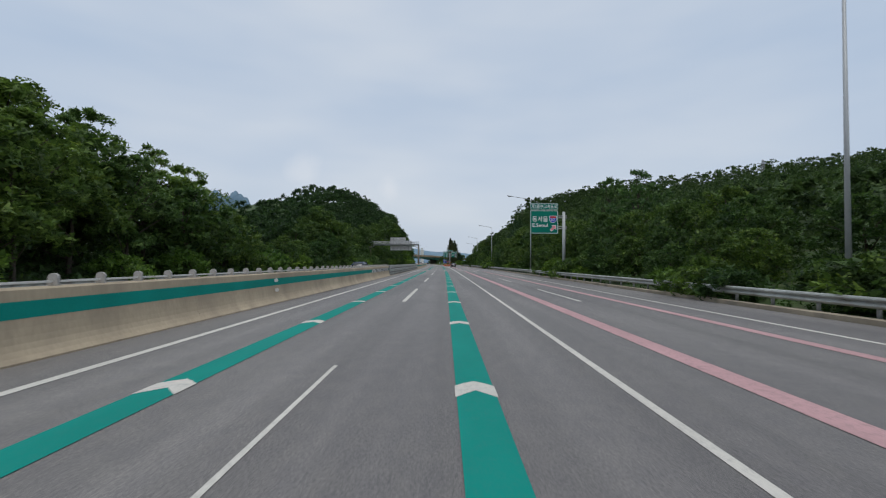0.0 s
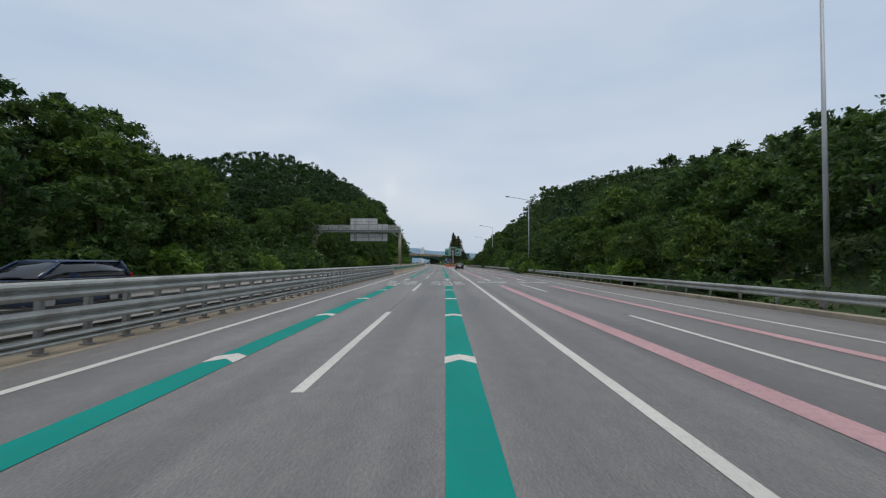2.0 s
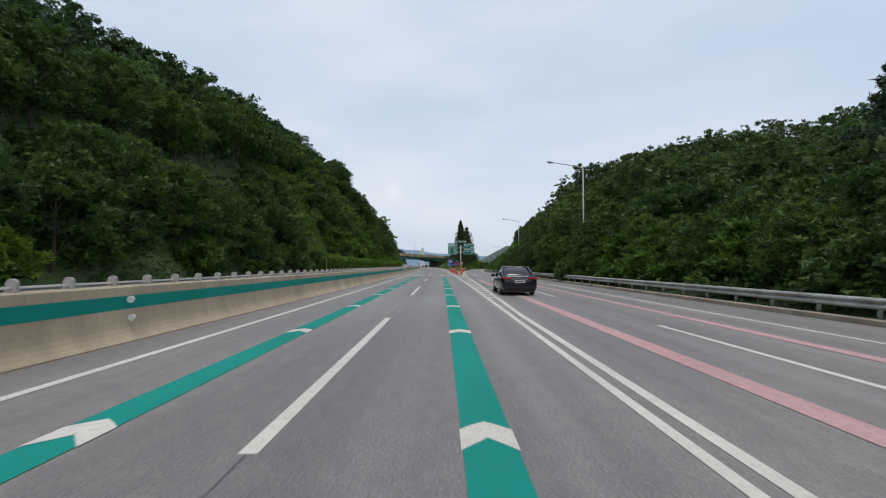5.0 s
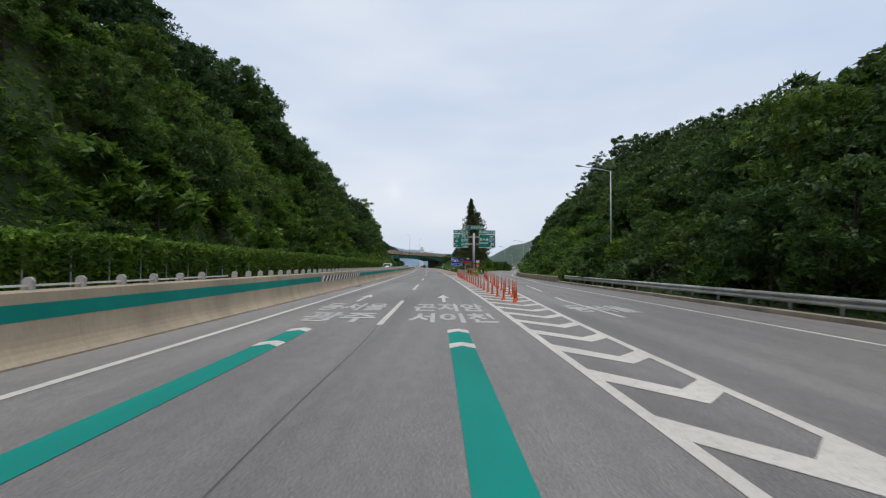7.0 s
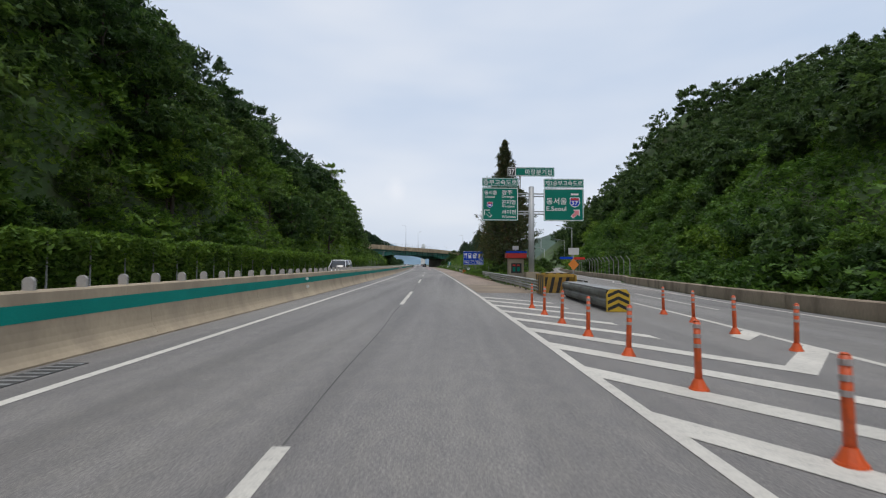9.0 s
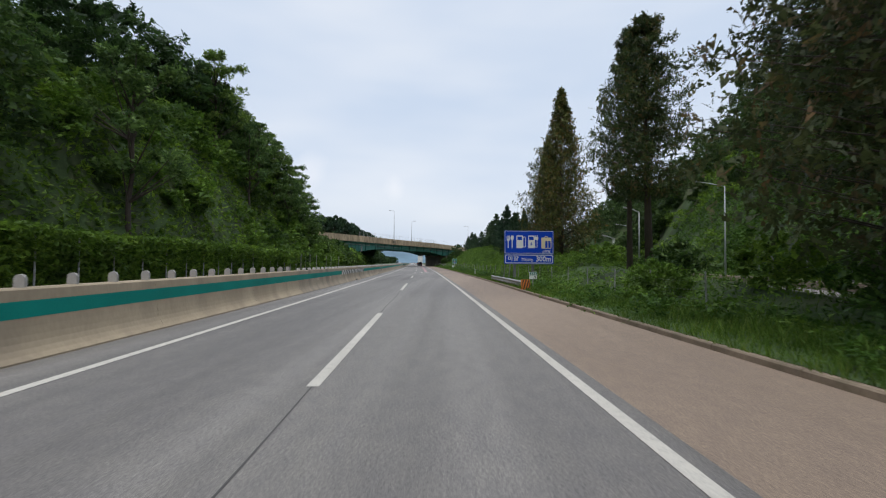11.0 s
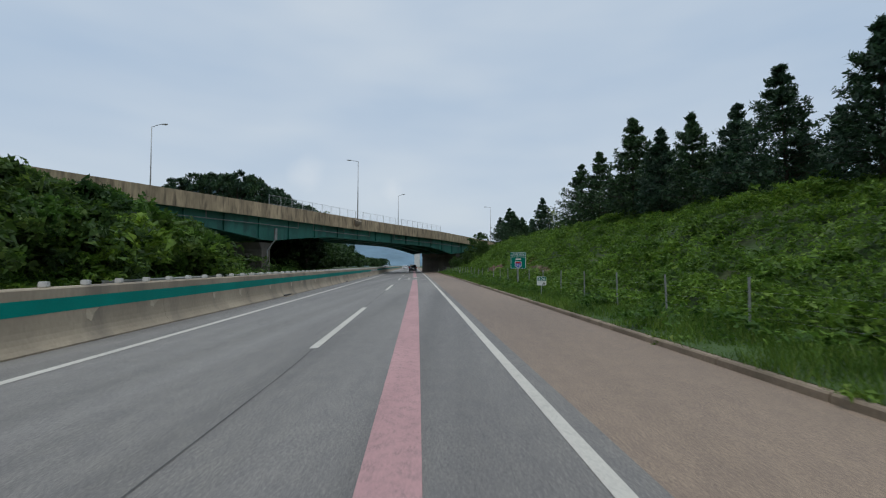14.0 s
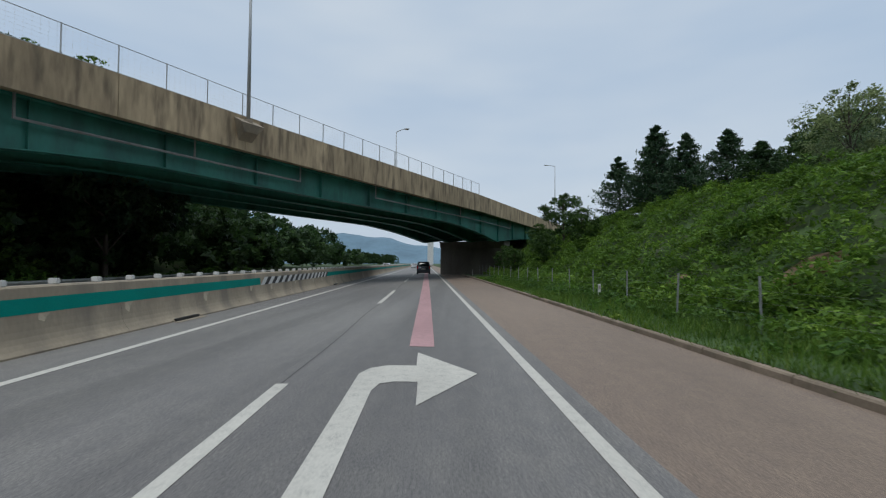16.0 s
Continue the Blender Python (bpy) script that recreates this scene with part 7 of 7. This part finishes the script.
structure("verge", band(lambda y: KERB_U(y) + 0.17, lambda y: KERB_U(y) + 2.9, 286, 520, 0.115, 4.0), TURF, "grassy verge behind the kerb", "verge")
grass_blades("verge_grass", 110000, lambda y, f: KERB_U(y) + 0.1 + f ** 1.3 * 3.2, 288, 470, 0.40, "unmown grass along the kerb")
grass_blades("tip_grass", 9000, lambda y, f: 5.4 + f * max(1.0, right_left_edge(y) - 6.6), 268, 318, 0.28, "patchy grass on the tip between the carriageways")


# ---- vehicles ----
def loft(bm, rings):
    vs = [[bm.verts.new(p) for p in r] for r in rings]
    m = len(vs[0])
    for a, b in zip(vs, vs[1:]):
        for i in range(m):
            k = (i + 1) % m
            bm.faces.new((a[i], a[k], b[k], b[i]))
    bm.faces.new(vs[0][::-1])
    bm.faces.new(vs[-1])
    bmesh.ops.recalc_face_normals(bm, faces=bm.faces)
    return bm


def wheel(parent, x, y, r, w=0.21):
    s = 1 if x > 0 else -1
    bm = bmesh.new()
    tube(bm, (x - s * w, y, r), (x, y, r), r, n=22)
    bmesh.ops.bevel(bm, geom=[e for e in bm.edges if len({round(v.co.x, 3) for v in e.verts}) == 1], offset=0.03, segments=2, affect="EDGES")
    t = part("wheel", bm, TYRE, parent, flat=False)
    bm = bmesh.new()
    tube(bm, (x - s * 0.03, y, r), (x + s * 0.006, y, r), r * 0.66, r * 0.62, n=18)
    rim = part("rim", bm, RIM, t)
    return t


def car(u, y, label, paint, L=4.88, Wd=1.84, H=1.49, facing=0.0, van=False, z=0.0, name="car", category="car"):
    """A car whose rear stands at y: body shell, glasshouse, wheels, lamps, bumper, mirrors."""
    root = thing(name, label, category, u, y, z, facing)
    hw, r = Wd / 2, 0.33
    belt = 0.93 if not van else 1.05
    body = bmesh.new()

    def ring(yy, half, low, top, crown):
        return [(-half * 0.90, yy, low), (-half * 0.98, yy, low + 0.14), (-half, yy, 0.58), (-half * 0.985, yy, top - 0.10), (-half * 0.90, yy, top), (-half * 0.45, yy, crown), (half * 0.45, yy, crown), (half * 0.90, yy, top), (half * 0.985, yy, top - 0.10), (half, yy, 0.58), (half * 0.98, yy, low + 0.14), (half * 0.90, yy, low)]

    if van:
        prof = ((0, 0.90, 0.34, belt, belt), (0.08, 0.97, 0.24, belt, belt + 0.01), (1.2, 1, 0.2, belt, belt + 0.01), (L * 0.72, 1, 0.2, belt, belt + 0.02), (L * 0.9, 0.97, 0.22, 0.92, 0.96), (L - 0.1, 0.9, 0.26, 0.75, 0.8), (L, 0.8, 0.34, 0.66, 0.68))
    else:
        prof = ((0, 0.86, 0.38, 0.90, 0.93), (0.07, 0.95, 0.26, 0.985, 1.02), (0.35, 0.985, 0.22, 1.0, 1.04), (1.0, 1, 0.2, 0.98, 1.0), (L * 0.5, 1, 0.19, 0.95, 0.96), (L * 0.70, 1, 0.2, 0.93, 0.97), (L * 0.86, 0.97, 0.22, 0.82, 0.88), (L - 0.12, 0.90, 0.26, 0.68, 0.74), (L, 0.78, 0.36, 0.58, 0.6))
    loft(body, [ring(yy, hw * f, lo, t, c) for yy, f, lo, t, c in prof])
    b = part("body", body, paint, root, flat=False)
    # glasshouse
    y_rear, y_roof0, y_roof1, y_front = (0.12, 0.4, L * 0.66, L * 0.86) if van else (0.5, 1.55, L * 0.5, L * 0.72)
    g = bmesh.new()
    base = belt + 0.02

    def gring(yy, half, top):
        return [(-half, yy, base - 0.05), (-half * 0.96, yy, base + (top - base) * 0.4), (-half * 0.78, yy, top - 0.05), (-half * 0.55, yy, top), (half * 0.55, yy, top), (half * 0.78, yy, top - 0.05), (half * 0.96, yy, base + (top - base) * 0.4), (half, yy, base - 0.05)]

    loft(g, [gring(y_rear, hw * 0.88, base + 0.02), gring(y_roof0, hw * 0.93, H - 0.03), gring(0.5 * (y_roof0 + y_roof1), hw * 0.94, H - 0.012), gring(y_roof1, hw * 0.93, H - 0.04), gring(y_front, hw * 0.90, base + 0.02)])
    part("window_glass", g, CAR_GLASS, root, "dark tinted glass", flat=False)
    rf = bmesh.new()
    xs = hw * 0.74
    pts = [(-xs, y_roof0 - 0.02), (xs, y_roof0 - 0.02), (xs, y_roof1 + 0.02), (-xs, y_roof1 + 0.02)]
    loft(rf, [[(-xs * f, yy, H - 0.055 - d), (-xs * 0.7 * f, yy, H - d), (xs * 0.7 * f, yy, H - d), (xs * f, yy, H - 0.055 - d), (xs * f, yy, H - 0.07 - d), (-xs * f, yy, H - 0.07 - d)] for yy, f, d in ((y_roof0 - 0.06, 1.0, 0.03), (y_roof0 + 0.2, 1.06, 0.0), (y_roof1 - 0.2, 1.06, 0.0), (y_roof1 + 0.05, 1.0, 0.035))])
    part("roof", rf, paint, root, flat=False)
    for s in (-1, 1):
        for (ya, za), (yb, zb), w in (((y_rear + 0.02, base), (y_roof0, H - 0.05), 0.07), ((y_front - 0.02, base), (y_roof1, H - 0.05), 0.045), ((0.5 * (y_roof0 + y_roof1), base - 0.04), (0.5 * (y_roof0 + y_roof1) - 0.05, H - 0.05), 0.04)):
            bm = bmesh.new()
            tube(bm, (s * hw * 0.90, ya, za), (s * hw * 0.74, yb, zb), w, w * 0.8, n=6)
            part("pillar", bm, paint, root, flat=False)
        m = part("mirror", boxed(min(s * hw, s * (hw + 0.2)), max(s * hw, s * (hw + 0.2)), L * 0.62, L * 0.62 + 0.14, belt - 0.02, belt + 0.13, 0.03), paint, root)
        lz = 0.80 if not van else 0.9
        part("tail_lamp", boxed(min(s * hw * 0.42, s * hw * 0.93), max(s * hw * 0.42, s * hw * 0.93), -0.025, 0.2, lz + 0.02, lz + 0.13, 0.03) if not van else boxed(min(s * hw * 0.74, s * hw * 0.96), max(s * hw * 0.74, s * hw * 0.96), -0.02, 0.1, 0.75, 1.15, 0.03), TAIL_RED, root, "red tail lamp")
        part("headlamp", boxed(min(s * hw * 0.5, s * hw * 0.84), max(s * hw * 0.5, s * hw * 0.84), L - 0.2, L + 0.005, 0.6, 0.74, 0.03), LAMP_GLASS, root, "clear headlamp")
        for yy in (L * 0.22, L * 0.80):
            wheel(root, s * (hw - 0.01), yy, r)
    pl = part("number_plate", boxed(-0.26, 0.26, -0.035, -0.015, 0.66, 0.79, 0.005), WHITE_PAINT, root)
    part("plate_bar", boxed(-0.2, 0.2, -0.039, -0.036, 0.70, 0.75), DARK_STEEL, pl)
    part("chrome_strip", boxed(-0.42, 0.42, -0.03, 0.0, 0.83, 0.86, 0.008), CHROME, root)
    part("bumper", boxed(-hw * 0.9, hw * 0.9, -0.05, 0.2, 0.36, 0.56, 0.05), paint, root)
    part("underside", boxed(-hw * 0.85, hw * 0.85, 0.1, L - 0.15, 0.18, 0.3), DARK_STEEL, root)
    part("windscreen_wiper", boxed(-0.3, 0.3, y_front + 0.01, y_front + 0.03, base - 0.02, base), DARK_STEEL, root)
    return root


car(3.9, 159.7, "black four-door saloon car with red tail lamps in the branching lane", CAR_BLACK)
car(-0.25, 487.2, "dark grey people carrier seen from behind on the through lane", CAR_GREY, 4.7, 1.9, 1.75, van=True)
car(-10.2, 294.5, "white van driving the opposite way beyond the median barrier", CAR_WHITE, 4.9, 1.9, 1.95, facing=180, van=True, name="van", category="van")
car(-12.6, 72.0, "silver-grey car on the opposite carriageway behind the guardrail", CAR_BLUE, 4.7, 1.85, 1.6, facing=180, van=True)
for u, y, c, f, v in ((-3.3, 560, CAR_WHITE, 0, False), (0.1, 610, CAR_GREY, 0, False), (-10, 545, CAR_WHITE, 180, False), (-12.8, 585, CAR_BLUE, 180, True), (-3.3, 660, CAR_BLACK, 0, False)):
    car(u, y, "distant car on the straight motorway beyond the bridge", c, facing=f, van=v)
for y, c in ((405, CAR_WHITE), (432, CAR_GREY)):
    car(right_left_edge(y) + 2.4, y, "distant car on the branch carriageway", c, facing=-12, van=True)

# truck on the bridge
tk = thing("flatbed_truck", "orange box truck crossing the bridge", "truck", 0, 430)
q = B(-64, 3.4, bridge_z(-64) - 1.0)
tk.matrix_basis = pose(q.x, q.y, q.z, 0, 0, -26.6)
part("box_body", boxed(-1.2, 1.2, -3.6, 2.2, 0.9, 3.1, 0.05), TRUCK_ORANGE, tk)
part("cab", boxed(-1.15, 1.15, 2.4, 4.2, 0.5, 2.6, 0.12), CAR_WHITE, tk)
part("cab_window", boxed(-1.16, 1.16, 3.0, 4.0, 1.6, 2.3, 0.04), CAR_GLASS, tk)
part("chassis", boxed(-0.9, 0.9, -3.5, 4.1, 0.45, 0.9), DARK_STEEL, tk)
for x in (-1.12, 1.12):
    for yy in (-2.4, 3.2):
        wheel(tk, x, yy, 0.46, 0.26)


# ---- distance ----
def ridge(name, y, x0, x1, heights, depth, label, seed, material=HILL):
    """A far wooded ridge with an uneven skyline."""
    bm = bmesh.new()
    n = 90
    rows = []
    for k in range(9):
        f = k / 8
        row = []
        for i in range(n + 1):
            x = x0 + (x1 - x0) * i / n
            h = lerp(i / n, np.linspace(0, 1, len(heights)), heights)
            h *= 1 + 0.12 * noise.noise((x * 0.012, seed, 0)) + 0.05 * noise.noise((x * 0.06, seed, 4))
            row.append(bm.verts.new((x, y + depth * f, -2 + h * smooth(min(1.0, 1.6 * f)) * (1 - smooth((f - 0.62) / 0.38)))))
        rows.append(row)
    for a, b in zip(rows, rows[1:]):
        for i in range(n):
            bm.faces.new((a[i], a[i + 1], b[i + 1], b[i]))
    return structure(name, bm, material, label, "hill", flat=False)


# the ridges in HAZE get their haze from base colour, not from air
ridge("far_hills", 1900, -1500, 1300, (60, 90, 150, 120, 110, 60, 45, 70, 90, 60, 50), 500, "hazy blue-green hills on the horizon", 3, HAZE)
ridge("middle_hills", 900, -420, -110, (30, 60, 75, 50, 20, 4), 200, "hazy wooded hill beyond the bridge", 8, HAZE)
ridge("blue_mountain", 2500, -1560, -900, (30, 130, 240, 330, 385, 372, 395, 340, 240, 120, 30), 160, "pale haze-blue mountain with two blunt peaks on the horizon", 12, HAZE)
ridge("side_hills", 640, 40, 270, (8, 30, 40, 46, 46, 40, 36), 250, "wooded hill behind the branch carriageway", 5)

# lattice mast on the back hill
mast = tagged(new("lattice_mast"), "thin steel lattice mast on the wooded hilltop", "mast")
mast.matrix_basis = pose(170, 250, 36)
bm = bmesh.new()
for sx, sy in ((-1, -1), (1, -1), (1, 1), (-1, 1)):
    tube(bm, (sx * 1.6, sy * 1.6, 0), (sx * 0.3, sy * 0.3, 22), 0.12, n=4)
for k in range(8):
    a, b = 1.6 - 0.16 * k, 1.6 - 0.16 * (k + 1)
    z = 2.75 * k
    for (sx, sy), (tx, ty) in (((-1, -1), (1, -1)), ((1, -1), (1, 1)), ((1, 1), (-1, 1)), ((-1, 1), (-1, -1))):
        tube(bm, (sx * a, sy * a, z), (tx * b, ty * b, z + 2.75), 0.06, n=3, caps=False)
for z in (14, 17, 20):
    tube(bm, (-3, 0, z), (3, 0, z), 0.12, n=4)
part("lattice", bm, DULL_STEEL, mast)

# white tower by the service area
tower = thing("service_tower", "slim white tower in the distance beside the motorway", "tower", 4.8, 900)
part("shaft", boxed(-3, 3, -2, 2, 0, 26, 0.2), WHITE_PAINT, tower)
part("head", boxed(-2, 2, -2.2, 2.2, 26, 30, 0.2), SIGN_WHITE, tower)


# bare earth and stones on the berm
def stone(u, y, r, material, label, name="rock", category="rock", z=None, flat=0.6):
    root = tagged(new(name), label, category)
    p = W(u, y, (land(u, y) if z is None else z) - r * flat * 0.15)
    root.matrix_basis = pose(p.x, p.y, p.z, random.uniform(-10, 10), random.uniform(-32, -18), 0)
    bm = bmesh.new()
    bmesh.ops.create_icosphere(bm, subdivisions=3, radius=r)
    o = random.uniform(0, 50)
    for v in bm.verts:
        k = 1 + 0.5 * noise.noise(v.co * (0.9 / r) + Vector((o, 0, 0))) + 0.2 * noise.noise(v.co * (2.7 / r) + Vector((0, o, 0)))
        v.co = Vector((v.co.x * 1.25, v.co.y, v.co.z * flat)) * k
    part("stone", bm, material, root)


def ledge(cu, cy, du, dy):
    """A low broken bank of weathered rock with earth above it, cut into the foot of the berm."""
    root = tagged(new("rock_ledge"), "low broken bank of reddish brown weathered rock among vines", "rock")
    na, nb = int(dy * 14), int(du * 22)
    bm = bmesh.new()
    grid = []
    for i in range(na + 1):
        y = cy - dy * 1.15 + 2.3 * dy * i / na
        row = []
        for k in range(nb + 1):
            u = cu - du * 1.15 + 2.3 * du * k / nb
            e = max(0.0, 1 - (((u - cu) / (1.15 * du)) ** 2 + ((y - cy) / (1.15 * dy)) ** 2))
            block = noise.cell((u * 2.1 + 0.6 * noise.noise((u, y, 7)), y * 1.5, 3)) * 0.22 * e
            step = 0.36 * smooth((u - cu + 0.35 * du + 0.4 * noise.noise((0, y * 0.8, 1))) / 0.3) * min(1.0, 2.5 * e)
            fine = 0.2 * noise.noise((u * 3.3, y * 3.3, 5)) + 0.09 * noise.noise((u * 9, y * 9, 6))
            row.append(bm.verts.new(W(u, y, land(u, y) - 0.16 + 0.24 * min(1.0, 3 * e) + 0.06 + block + step - 0.3 * (1 - e) + fine)))
        grid.append(row)
    for a, b in zip(grid, grid[1:]):
        for k in range(nb):
            bm.faces.new((a[k], a[k + 1], b[k + 1], b[k]))
    part("rock_face", bm, EARTH_ROCK, root)


for args in LEDGES:
    ledge(*args)
for u, y, r in ((9.2, 430.5, 0.34), (8.9, 427.4, 0.4), (9.0, 433.2, 0.3), (8.9, 419.5, 0.3), (9.0, 412.0, 0.26)):
    stone(u, y, r, ROCK, "weathered grey rock showing through the vines on the berm")
for u, y, r in ((10.8, 437, 0.75), (10.4, 433, 0.6), (11.2, 417.5, 0.6), (10.6, 400.5, 0.5), (11.4, 430, 0.6), (9.9, 442, 0.6), (11.9, 419.5, 0.5)):
    stone(u, y, r, EARTH, "patch of bare reddish earth among the vines", "bare_earth", "earth", None, 0.3)
